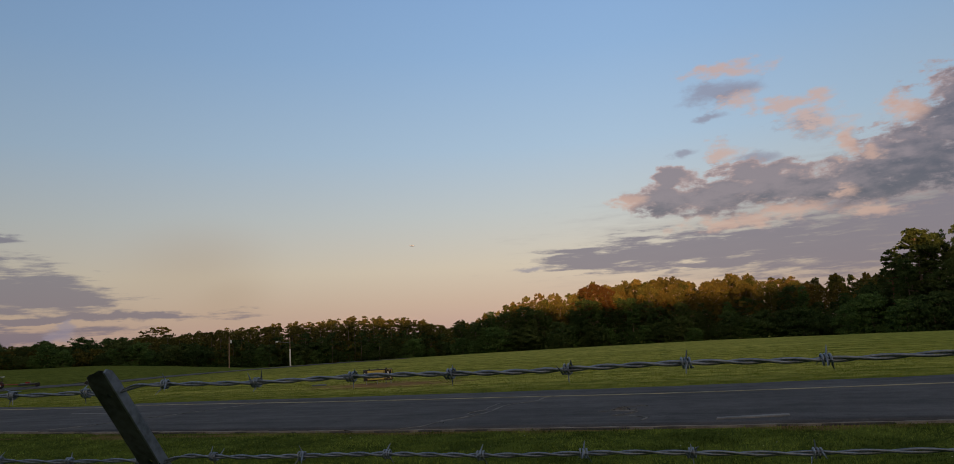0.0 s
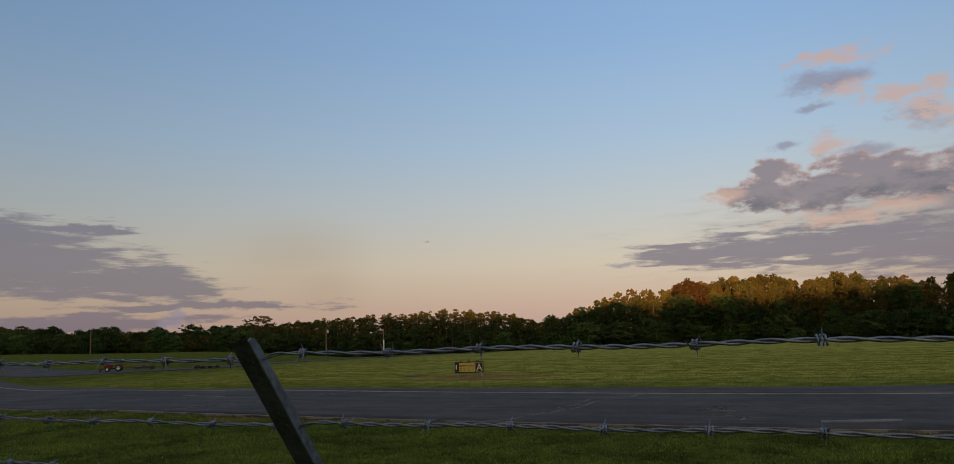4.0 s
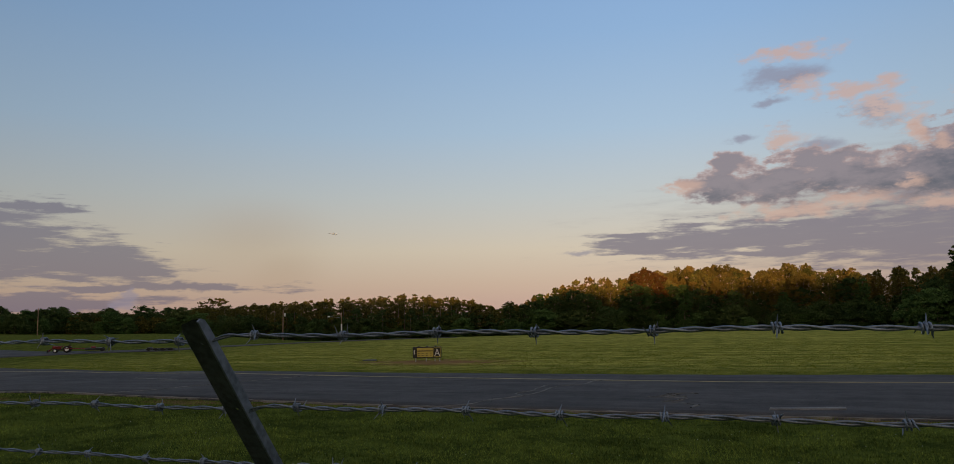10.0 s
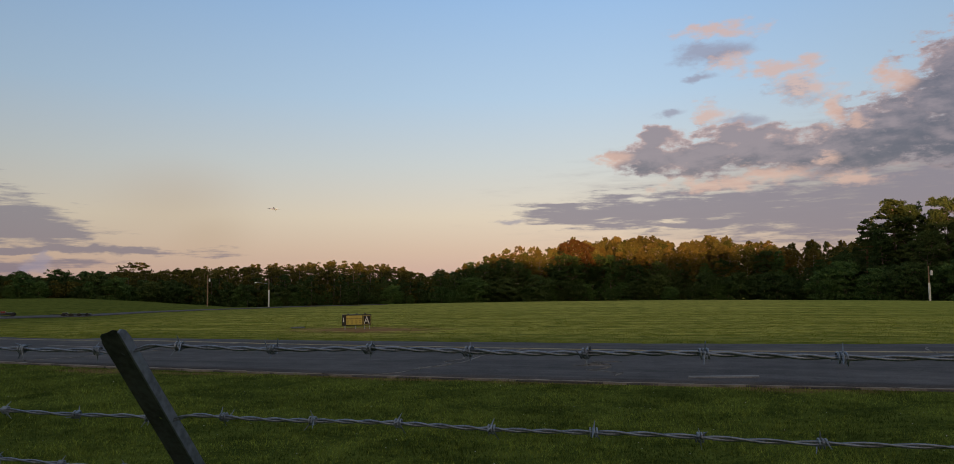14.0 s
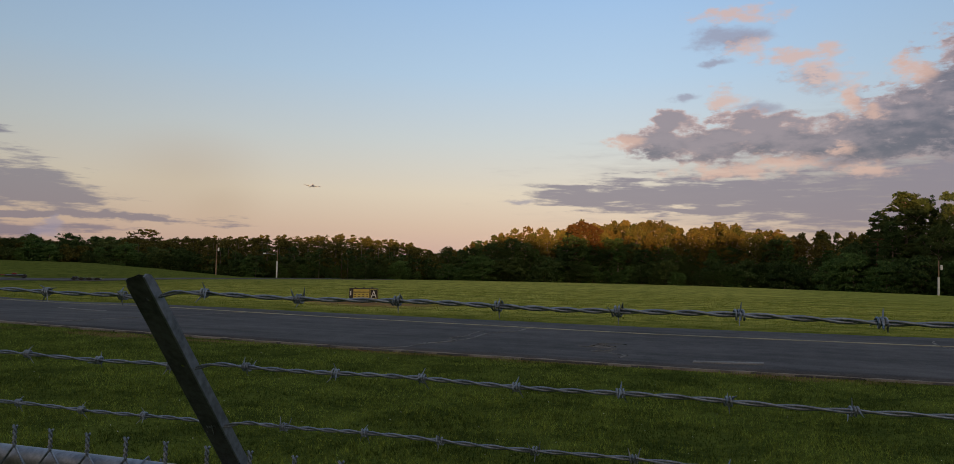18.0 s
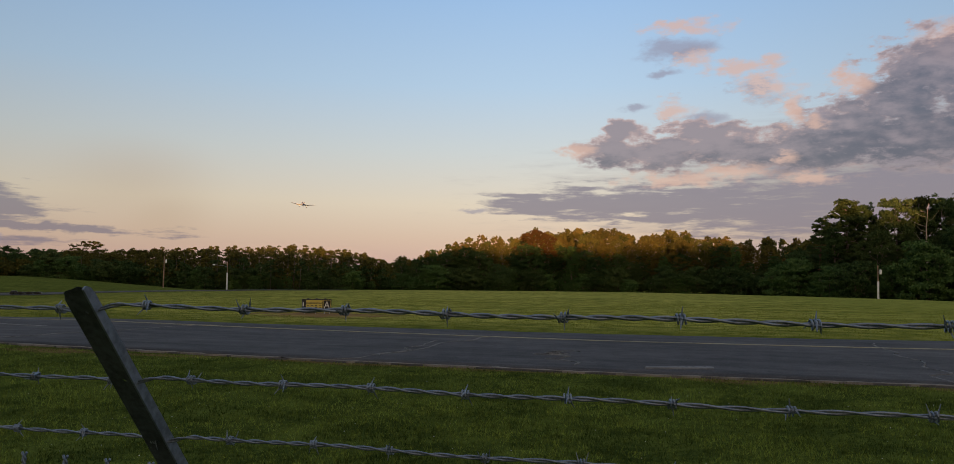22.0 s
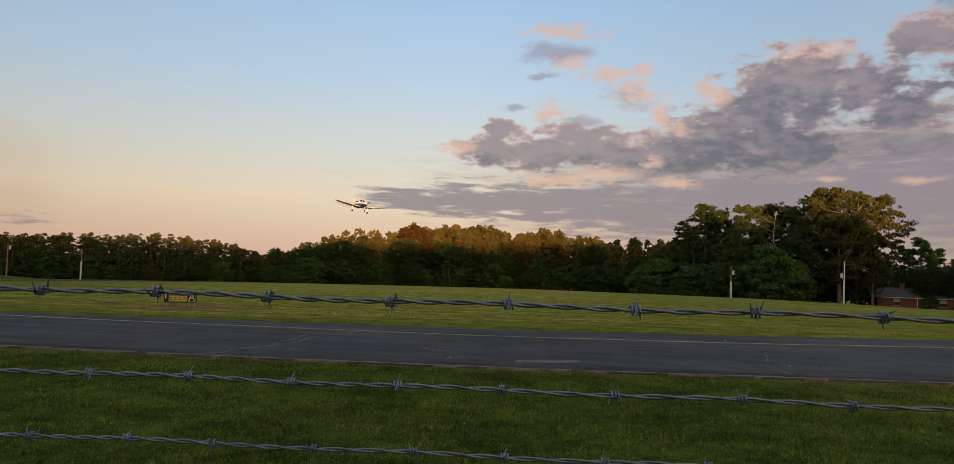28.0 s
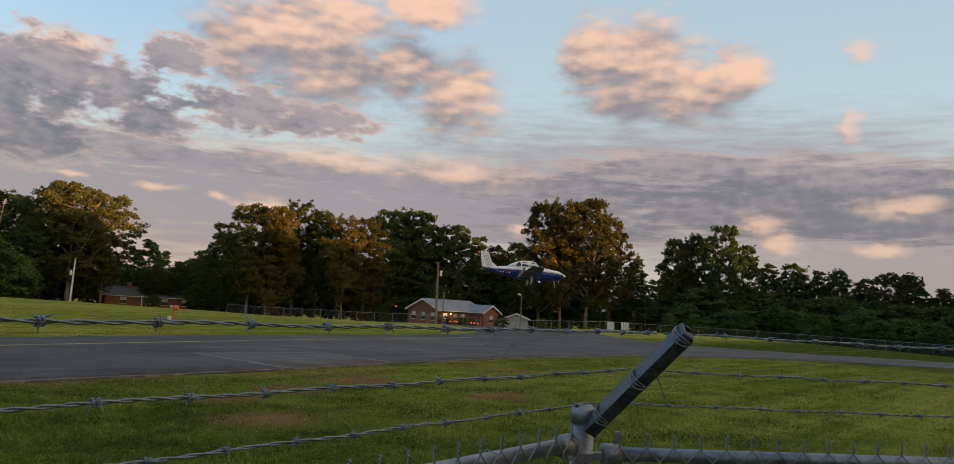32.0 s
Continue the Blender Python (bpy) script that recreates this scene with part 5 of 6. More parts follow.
def arm_pose(base, tip, face=Vector((-1, 0.25, 0))):
    z = (Vector(tip) - Vector(base)).normalized()
    y = -(face - z * face.dot(z)).normalized()
    x = y.cross(z)
    m = Matrix((x, y, z)).transposed().to_4x4()
    m.translation = base
    return m


def link_mesh(height):
    """A pair of zigzag wires of chain link, twisted together at the top."""
    bm = bmesh.new()
    for side in (-1, 1):
        pts = []
        for k in range(10):
            a = k * 1.45 + (0 if side > 0 else math.pi)
            pts.append((math.cos(a) * 0.0021 + (0.002 * side if k == 0 else 0), math.sin(a) * 0.0021, 1.908 - k * 0.0042))
        z, k = 1.868, 0
        while z > 1.93 - height:
            pts.append((side * (0.0385 if k % 2 == 0 else 0.0015), (0.0035 if k % 2 else -0.0035) * side, z - 0.038))
            z, k = z - 0.038, k + 1
        tube(bm, pts, 0.0021, 5)
    me = bpy.data.meshes.new("zigzag_wire")
    bm.to_mesh(me)
    bm.free()
    me.materials.append(WIRE)
    return me


def post(m, radius, height, label, cap=True):
    root = thing("fence_post", m, label, "fence post", "posts of the fence")
    part("tube", tubed([(0, 0, -0.2), (0, 0, height)], radius, 20), GALVANISED, root, smooth=True)
    if cap:
        part("cap", tubed([(0, 0, height - 0.03), (0, 0, height + 0.004), (0, 0, height + 0.018), (0, 0, height + 0.024)], [radius + 0.004, radius + 0.004, radius * 0.8, radius * 0.25], 20), GALVANISED, root, smooth=True)
    return root


def band(bm, x, r, axis="z", c=(0, 0, 0), width=0.02):
    a = Vector(c)
    step = Vector((0, 0, width)) if axis == "z" else axis * width
    return tube(bm, [a, a + step], [r, r], 20)


def build_fence():
    lane = thing("chain_link_fence", Matrix.Identity(4), "galvanised chain-link fence with twisted wire tips", "fence")
    links = link_mesh(1.86)
    k = 0
    x = -4.573
    while x < CORNER.x - 0.06:
        ob = new("zigzag_wire", links)
        ob.parent = lane
        ob.matrix_basis = pose(x, RAIL_Y - 0.026, 0.0, 0, 0, (k * 37 % 7) - 3)
        x, k = x + 0.0785, k + 1
    s = 0.10
    while s < 3.0:
        p = CORNER + TURN * s + OUT * 0.026
        ob = new("zigzag_wire", links)
        ob.parent = lane
        ob.matrix_basis = pose(p.x, p.y, -0.028, 0, 0, math.degrees(math.atan2(TURN.y, TURN.x)) + (k * 37 % 7) - 3)
        s, k = s + 0.0785, k + 1
    part("top_rail", tubed([(-4.7, RAIL_Y, RAIL_Z), (CORNER.x - 0.04, RAIL_Y, RAIL_Z)], 0.0195, 16), GALVANISED, lane, smooth=True)
    a, b = CORNER + TURN * 0.06, CORNER + TURN * 3.1
    part("top_rail", tubed([(a.x, a.y, RAIL_Z - 0.028), (b.x, b.y, RAIL_Z - 0.028)], 0.0195, 16), GALVANISED, lane, smooth=True)
    part("rail_cup", tubed([(a.x, a.y, RAIL_Z - 0.028), (a.x + TURN.x * 0.05, a.y + TURN.y * 0.05, RAIL_Z - 0.028)], 0.029, 16), GALVANISED, lane, smooth=True)
    part("rail_cup", tubed([(CORNER.x - 0.10, RAIL_Y, RAIL_Z), (CORNER.x - 0.045, RAIL_Y, RAIL_Z)], 0.029, 16), GALVANISED, lane, smooth=True)
    for x in (-3.2, -2.6, -2.0, -1.32, -0.95, -0.42, 0.1, 0.72, 1.3, 1.85):
        pts = [(x + 0.004 * q, RAIL_Y + math.cos(q * 1.2) * 0.0255, RAIL_Z + math.sin(q * 1.2) * 0.0255) for q in range(7)]
        part("tie_wire", tubed(pts, 0.0017, 5), WIRE, lane)
    part("stretcher_bar", boxed(-0.008, -0.003, 0.06, 0.008, 0.003, 1.88, 0.001, pose(CORNER.x + TURN.x * 0.1, CORNER.y + TURN.y * 0.1, 0, 0, 0, -42)), GALVANISED, lane)
    for x, label in ((-3.76, "galvanised round line post of the fence"), (-0.76, "galvanised round line post of the fence")):
        post(pose(x, RAIL_Y + 0.008, 0), 0.024, 1.835, label, False)
    corner = post(pose(CORNER.x, CORNER.y, 0), 0.031, 1.93, "thick galvanised corner post with brace bands and a cap")
    for z in (1.80, 1.72, 1.60):
        bm = bmesh.new()
        tube(bm, [(0, 0, z), (0, 0, z + 0.022)], [0.035, 0.035], 20)
        box(bm, 0.032, -0.008, z, 0.075, 0.008, z + 0.022, 0.002, pose(0, 0, 0, 0, 0, -42))
        part("brace_band", bm, GALVANISED, corner, smooth=False)
    far = CORNER + TURN * 3.05
    post(pose(far.x, far.y, 0), 0.03, 1.87, "galvanised round line post of the fence", False)
    # arms that lean out over the path
    for x in (-3.751, -0.751):
        foot, along, face = Vector((x, 1.018, 1.890)), Vector((0.0416, -0.6430, 0.7648)), Vector((0.0, -0.765, -0.643))
        line_arm(arm_pose(foot - along * 0.05, foot + along, face), 0.05 + 0.382)
    tip = Vector((2.215, 0.735, 2.176))
    base = Vector((2.235, 1.01, 1.90))
    arm(arm_pose(base, tip, Vector((-0.75, 0.55, 0.55))), 0.40, 0.056, 0.034, "wide galvanised corner arm with rounded end and wires tied round it")
    part_of = [o for o in scene.collection.objects if o.name.startswith("barb_arm")][-1]
    for z in (0.05, 0.20, 0.37):
        for q in range(3):
            pts = [(math.cos(a) * 0.036, 0.016 + math.sin(a) * 0.026, z + q * 0.007 + 0.004 * math.sin(a * 2 + q)) for a in [k * 0.75 + q for k in range(10)]]
            part("wire_wrap", tubed(pts, 0.0017, 5), WIRE, part_of)
    # wires
    for y, z, fixed, label, seed in ((0.803, 2.163, TOP_BARBS, "uppermost twisted barbed wire with four-point barbs", 1), (0.891, 2.060, MID_BARBS, "middle twisted barbed wire with four-point barbs", 2),
                                     (0.971, 1.964, LOW_BARBS, "lowest twisted barbed wire with four-point barbs", 3)):
        end = base + (tip - base) * ((1.01 - y) / (1.01 - 0.735)) if y < 1.0 else base
        barbed_wire((-4.7, y, z), (end.x, y, z), spread(fixed, -4.7, end.x), label, seed)
        s = Vector((end.x + 0.02, y - 0.01, z))
        e = s + TURN * 3.1
        rng = random.Random(seed + 20)
        xs, q = [], 0.05
        while q < 3.05:
            xs.append(q)
            q += 0.127 + rng.uniform(-0.01, 0.01)
        barbed_wire(s, e, xs, label, seed + 10)
    loose = thing("loose_wire_end", pose(2.25, 0.83, 2.06), "short loose end of barbed wire that hangs down", "wire")
    part("strand", tubed([(0, 0, 0), (0.03, -0.01, -0.02), (0.045, -0.015, -0.05), (0.06, -0.02, -0.075)], 0.0016, 6), WIRE, loose)


build_fence()

# ---------------------------------------------------------------- buildings
def wall_with_openings(name, length, height, thick, openings, material, parent, m, gable=0.0):
    """A wall along its own x, holes cut right through; gable: extra height of a triangle on top."""
    bm = bmesh.new()
    xs = sorted({0.0, length, *[v for o in openings for v in (o[0], o[1])]})
    zs = sorted({0.0, height, *[v for o in openings for v in (o[2], o[3])]})
    for x0, x1 in zip(xs, xs[1:]):
        for z0, z1 in zip(zs, zs[1:]):
            cx, cz = (x0 + x1) / 2, (z0 + z1) / 2
            if not any(o[0] < cx < o[1] and o[2] < cz < o[3] for o in openings):
                box(bm, x0, 0, z0, x1, thick, z1)
    if gable:
        loft(bm, [[(0, y, height), (length, y, height), (length / 2, y, height + gable)] for y in (0, thick)])
    bmesh.ops.remove_doubles(bm, verts=bm.verts, dist=0.0005)
    bmesh.ops.recalc_face_normals(bm, faces=bm.faces)
    bmesh.ops.transform(bm, matrix=m, verts=bm.verts)
    return part(name, bm, material, parent)


def window_unit(parent, m, w, h, lit=False, lamp=False):
    frame_ob = part("window", boxed(-w / 2 - 0.06, -0.05, -0.06, w / 2 + 0.06, -0.02, h + 0.06, 0.01, m), TRIM, parent, "white window with sashes")
    for z0, z1 in ((0.0, h / 2 - 0.025), (h / 2 + 0.025, h)):
        # lamp: panes glow to imitate a reflection; no lamp stands behind them
        part("pane", boxed(-w / 2, -0.058, z0, w / 2, -0.052, z1, 0, m), PANE_GLINT if lamp else CURTAIN if z0 > 0 else GLASS, frame_ob)
    part("sill", boxed(-w / 2 - 0.1, -0.12, -0.12, w / 2 + 0.1, -0.02, -0.06, 0.01, m), TRIM, frame_ob)
    for x in (-w / 2 - 0.24, w / 2 + 0.24):
        part("shutter", boxed(x - 0.14, -0.045, -0.03, x + 0.14, -0.01, h + 0.03, 0.01, m), TRIM if lit else BLACK_METAL, frame_ob)


def roof_slabs(parent, x0, x1, y0, y1, eave, ridge, over, material, along="x", thick=0.14):
    """Two slopes with overhanging eaves, and white boards along the gable edges."""
    mid = (y0 + y1) / 2 if along == "x" else (x0 + x1) / 2
    for s in (-1, 1):
        bm = bmesh.new()
        if along == "x":
            half = (y1 - y0) / 2
            drop = (ridge - eave) / half
            e = mid + s * (half + over)
            ze = eave - over * drop
            a = [(x0 - over, mid, ridge), (x0 - over, e, ze), (x0 - over, e, ze + thick), (x0 - over, mid, ridge + thick)]
            b = [(x1 + over, y, z) for _, y, z in a]
        else:
            half = (x1 - x0) / 2
            drop = (ridge - eave) / half
            e = mid + s * (half + over)
            ze = eave - over * drop
            a = [(mid, y0 - over, ridge), (e, y0 - over, ze), (e, y0 - over, ze + thick), (mid, y0 - over, ridge + thick)]
            b = [(x, y1 + over, z) for x, _, z in a]
        loft(bm, [a, b])
        bmesh.ops.recalc_face_normals(bm, faces=bm.faces)
        slope = part("roof", bm, material, parent)
        for ring in (a, b):
            p, q = Vector(ring[0]), Vector(ring[1])
            d = Vector((0, 0, 0.02))
            out = (Vector(a[0]) - Vector(b[0])).normalized() * (0.03 if ring is a else -0.03)
            bm = bmesh.new()
            loft(bm, [[tuple(p - d * 6), tuple(q - d * 6), tuple(q + d * 5), tuple(p + d * 5)], [tuple(v + out) for v in (p - d * 6, q - d * 6, q + d * 5, p + d * 5)]])
            bmesh.ops.recalc_face_normals(bm, faces=bm.faces)
            part("barge_board", bm, TRIM, slope)
        p, q = Vector(a[1]), Vector(b[1])
        part("gutter", tubed([p + Vector((0, 0, 0.02)), q + Vector((0, 0, 0.02))], 0.07, 6), TRIM, slope)


def brick_house():
    az, d = 48.65, 116.0
    house = thing("house", at(az, d, -0.15, -az + 42) @ Matrix.Diagonal((0.9, 0.9, 0.88, 1)), "single-storey red brick house with grey shingle roof and white trim", "house")
    L, W, H, R = 11.0, 8.4, 2.7, 4.5
    front = [(1.0, 2.0, 0.85, 2.15), (3.4, 4.3, 0.85, 2.15), (5.3, 6.2, 0.85, 2.15)]
    wall_with_openings("wall", L, H, 0.2, front, BRICK, house, Matrix.Identity(4))
    side = [(1.2, 2.2, 0.85, 2.15), (3.8, 4.7, 0.85, 2.15), (6.3, 7.3, 0.85, 2.15)]
    wall_with_openings("wall", W, H, 0.2, side, BRICK, house, pose(0, W, 0, 0, 0, -90), R - H)
    wall_with_openings("wall", L, H, 0.2, [], BRICK, house, pose(L, W, 0, 0, 0, 180))
    wall_with_openings("wall", W, H, 0.2, [], BRICK, house, pose(L, 0, 0, 0, 0, 90), R - H)
    for o in front:
        window_unit(house, pose((o[0] + o[1]) / 2, 0.06, o[2]), o[1] - o[0], o[3] - o[2], False, o is front[0])
    for o in side:
        window_unit(house, pose(0.06, W - (o[0] + o[1]) / 2, o[2], 0, 0, -90), o[1] - o[0], o[3] - o[2], True)
    roof_slabs(house, 0, L, 0, W, H, R, 0.4, ROOF)
    # wing with its own gable towards the field
    x0, x1, y0 = 7.4, 11.6, -3.4
    wall_with_openings("wing_wall", x1 - x0, H, 0.2, [(1.7, 2.5, 0.9, 2.1)], BRICK, house, pose(x0, y0, 0), 1.2)
    window_unit(house, pose((x0 + 2.1), y0 + 0.06, 0.9), 0.8, 1.2)
    wall_with_openings("wing_wall", -y0, H, 0.2, [], BRICK, house, pose(x0, 0, 0, 0, 0, -90))
    wall_with_openings("wing_wall", -y0, H, 0.2, [], BRICK, house, pose(x1, y0, 0, 0, 0, 90))
    roof_slabs(house, x0, x1, y0, 3.0, H, H + 1.2, 0.35, ROOF, "y")
    part("chimney_pipe", tubed([(3.0, 3.2, 3.9), (3.0, 3.2, 4.9)], 0.08, 8), GALVANISED, house)
    part("porch_lamp", boxed(2.6, -0.16, 1.95, 2.75, -0.02, 2.15, 0.02), PORCH_LIGHT, house, "lit orange porch lamp")
    part("step", boxed(2.2, -1.0, -0.1, 3.3, -0.02, 0.15, 0.02), CONCRETE, house)
    part("brace_pole", tubed([(6.9, -3.2, 0.0), (5.6, -3.0, 1.9)], 0.05, 6), POLE_WOOD, house)


def shed():
    az, d = 54.2, 131.0
    ob = thing("shed", at(az, d, -0.1) @ Matrix.Diagonal((1.15, 1.1, 0.92, 1)), "grey gabled garage with an open carport beside it", "garage")
    wall_with_openings("wall", 3.6, 2.1, 0.12, [(0.6, 2.9, 0.0, 1.85)], SIDING, ob, pose(-1.0, 0, 0), 0.85)
    wall_with_openings("wall", 6.0, 2.1, 0.12, [], SIDING, ob, pose(-1.0, 6, 0, 0, 0, -90))
    wall_with_openings("wall", 6.0, 2.1, 0.12, [], SIDING, ob, pose(2.6, 0, 0, 0, 0, 90))
    wall_with_openings("wall", 3.6, 2.1, 0.12, [], SIDING, ob, pose(2.6, 6, 0, 0, 0, 180), 0.85)
    roof_slabs(ob, -1.0, 2.6, 0, 6, 2.1, 2.95, 0.3, ROOF, "y")
    part("garage_door", boxed(-0.4, 0.06, 0, 1.9, 0.1, 1.85, 0.01), SIDING, ob)
    part("carport_roof", boxed(-4.6, 0, 2.2, -1.2, 5, 2.34, 0.02), ROOF, ob)
    for x, y in ((-4.5, 0.15), (-1.4, 0.15), (-4.5, 4.8), (-3.0, 0.15)):
        part("carport_post", boxed(x - 0.05, y - 0.05, -0.2, x + 0.05, y + 0.05, 2.2), TRIM, ob)
    part("carport_wall", boxed(-4.5, 4.7, 0, -1.3, 4.8, 2.2), SIDING, ob)
    part("low_wall", boxed(-4.4, 0.5, -0.2, -1.5, 0.62, 1.1, 0.02), WHITE_METAL, ob)


def far_house():
    az, d = 28.0, 172.0
    ob = thing("house", at(az, d, -0.2), "long low brick house with a dark roof, half hidden by shrubs", "house")
    wall_with_openings("wall", 19, 2.5, 0.2, [(3, 4.2, 0.8, 2.1), (8, 9, 0.0, 2.05), (11, 12.2, 0.8, 2.1), (15, 16.2, 0.8, 2.1)], BRICK, ob, pose(-9.5, 0, 0))
    for x in (-5.9, 2.1, 6.1):
        window_unit(ob, pose(x, 0.06, 0.8), 1.2, 1.3)
    part("door", boxed(-1.5, 0.05, 0, -0.5, 0.1, 2.05, 0.01), TRIM, ob)
    wall_with_openings("wall", 8, 2.5, 0.2, [], BRICK, ob, pose(-9.5, 8, 0, 0, 0, -90), 1.7)
    wall_with_openings("wall", 8, 2.5, 0.2, [], BRICK, ob, pose(9.5, 0, 0, 0, 0, 90), 1.7)
    roof_slabs(ob, -9.5, 9.5, 0, 8, 2.5, 4.2, 0.5, DARK_ROOF)
    part("chimney", boxed(-5.6, 3, 3.4, -4.6, 4, 5.2, 0.03), BRICK, ob)
    part("porch_post", boxed(-2.4, -1.2, 0, -2.26, -1.06, 2.5), TRIM, ob)
    part("porch_post", boxed(0.4, -1.2, 0, 0.54, -1.06, 2.5), TRIM, ob)


# ---------------------------------------------------------------- poles, boxes, lamps
def utility_pole(az, d, el, radius, label, material, box_up=0.0, side=-1, white_from=None, lean=0.0, arm_len=0.0, wires=None):
    h = top_height(az, d, el)
    ob = thing("utility_pole", at(az, d) @ pose(0, 0, 0, 0, lean, 0), label, "pole", "poles at the field's edge")
    if white_from:
        part("shaft", tubed([(0, 0, -0.4), (0, 0, h * white_from)], [radius * 1.4, radius * 1.4], 8), POLE_WHITE, ob, "white painted lower pole")
        part("upper_shaft", tubed([(0, 0, h * white_from), (0, 0, h)], [radius * 0.8, radius * 0.7], 8), material, ob)
    else:
        part("shaft", tubed([(0, 0, -0.4), (0, 0, h)], [radius * 1.2, radius * 0.8], 8), material, ob)
    if box_up:
        part("transformer", tubed([(side * (radius + 0.28), 0, h * box_up - 0.4), (side * (radius + 0.28), 0, h * box_up - 0.36), (side * (radius + 0.28), 0, h * box_up + 0.36), (side * (radius + 0.28), 0, h * box_up + 0.42)], [0.13, 0.18, 0.18, 0.08], 10), WHITE_METAL, ob, "white transformer can")
        part("bracket", boxed(min(0, side * (radius + 0.2)), -0.04, h * box_up - 0.1, max(0, side * (radius + 0.2)), 0.04, h * box_up + 0.02), GALVANISED, ob)
    if arm_len:
        part("lamp_arm", tubed([(0, 0, h * 0.84), (-arm_len * 0.5, 0, h * 0.88), (-arm_len, 0, h * 0.9)], 0.04, 6), GALVANISED, ob)
        part("lamp_head", boxed(-arm_len - 0.45, -0.14, h * 0.88, -arm_len + 0.1, 0.14, h * 0.92, 0.03), WHITE_METAL, ob)
    for dx, dy, z in wires or ():
        part("guy_wire", tubed([(0, 0, h * 0.95), (dx, dy, z)], 0.02, 4), BLACK_METAL, ob)
    return h


def small_lamp(az, d, el):
    h = top_height(az, d, el)
    ob = thing("yard_lamp", at(az, d), "slender pole with a yard lamp on top", "lamp post")
    part("pole", tubed([(0, 0, -0.3), (0, 0, h)], [0.07, 0.05], 8), POLE_WOOD, ob)
    part("lamp_head", tubed([(-0.1, 0, h - 0.06), (-0.35, 0, h + 0.05), (-0.6, 0, h + 0.02)], [0.08, 0.16, 0.10], 8), WHITE_METAL, ob)


def marker():
    az, d = 29.65, 54.0
    ob = thing("marker_post", at(az, d), "weathered orange marker post with a round head and white box", "marker")
    part("post", boxed(-0.06, -0.06, -0.1, 0.06, 0.06, 0.82, 0.01), ORANGE_PAINT, ob)
    part("head", tubed([(-0.05, 0, 0.88), (0.0, 0, 0.86), (0.28, 0, 0.84), (0.32, 0, 0.84)], [0.10, 0.17, 0.17, 0.10], 12), ORANGE_PAINT, ob)
    part("side_head", tubed([(-0.26, 0, 0.90), (-0.22, 0, 0.90), (-0.06, 0, 0.90)], [0.07, 0.13, 0.13], 12), CONCRETE, ob, "weathered grey lamp head")
    part("box", boxed(-0.34, -0.1, -0.02, -0.1, 0.1, 0.3, 0.02), WHITE_METAL, ob, "white junction box")


def cabinets():
    for az, d, w in ((61.75, 118, 1.05), (62.82, 117, 1.15)):
        ob = thing("cabinet", at(az, d), "white metal equipment cabinet by the far fence", "cabinet", "white cabinets")
        part("body", boxed(-w / 2, -0.35, 0.12, w / 2, 0.35, 1.2, 0.03), WHITE_METAL, ob)
        part("lid", boxed(-w / 2 - 0.04, -0.4, 1.2, w / 2 + 0.04, 0.4, 1.27, 0.02), WHITE_METAL, ob)
        part("door_seam", boxed(-0.008, -0.356, 0.2, 0.008, -0.352, 1.15), BLACK_METAL, ob)
        part("plinth", boxed(-w / 2 - 0.1, -0.45, -0.2, w / 2 + 0.1, 0.45, 0.12, 0.02), CONCRETE, ob)


def far_fence():
    """Chain-link fence along the gardens."""
    ob = thing("garden_fence", Matrix.Identity(4), "low chain-link fence along the gardens and the wood", "fence")
    line = [(33, 118), (40, 104), (46, 101), (54, 103), (60, 112), (66, 120), (72, 118), (78, 104), (84, 92), (90, 84)]
    az, dd = np.array(line).T
    pts = []
    for a in np.arange(33, 90, 1.35):
        d = float(np.interp(a, az, dd))
        x, y = d * math.sin(radians(a)), d * math.cos(radians(a))
        pts.append(Vector((x, y, float(land(x, y)))))
    up = Vector((0, 0, 1.2))
    me = None
    for p in pts:
        if me is None:
            bm = tubed([(0, 0, -0.2), (0, 0, 1.28)], 0.035, 6)
            first = part("post", bm, GALVANISED, ob)
            me = first.data
            first.matrix_basis = Matrix.Translation(p)
        else:
            q = new("post", me)
            q.parent = ob
            q.matrix_basis = Matrix.Translation(p)
    for p, q in zip(pts, pts[1:]):
        part("top_rail", tubed([p + up, q + up], 0.024, 5), GALVANISED, ob)
        bm = bmesh.new()
        bm.faces.new([bm.verts.new(v) for v in (p + Vector((0, 0, 0.03)), q + Vector((0, 0, 0.03)), q + up, p + up)])
        part("fabric", bm, FABRIC, ob)


def red_lamps():
    for az, d, up in ((49.55, 99.5, 0.35), (49.9, 99.6, 0.42), (50.1, 99.7, 0.4), (51.2, 99.5, 0.36), (51.45, 99.6, 0.34), (51.7, 99.8, 0.3), (45.35, 112, 2.3)):
        ob = thing("marker_lamp", at(az, d), "small glowing red lamp on a short stake", "lamp", "red marker lamps")
        part("stake", tubed([(0, 0, -0.1), (0, 0, up)], 0.025, 6), BLACK_METAL, ob)
        part("lens", tubed([(0, 0, up), (0, 0, up + 0.03), (0, 0, up + 0.14), (0, 0, up + 0.18)], [0.06, 0.10, 0.10, 0.04], 10), RED_LIGHT, ob)


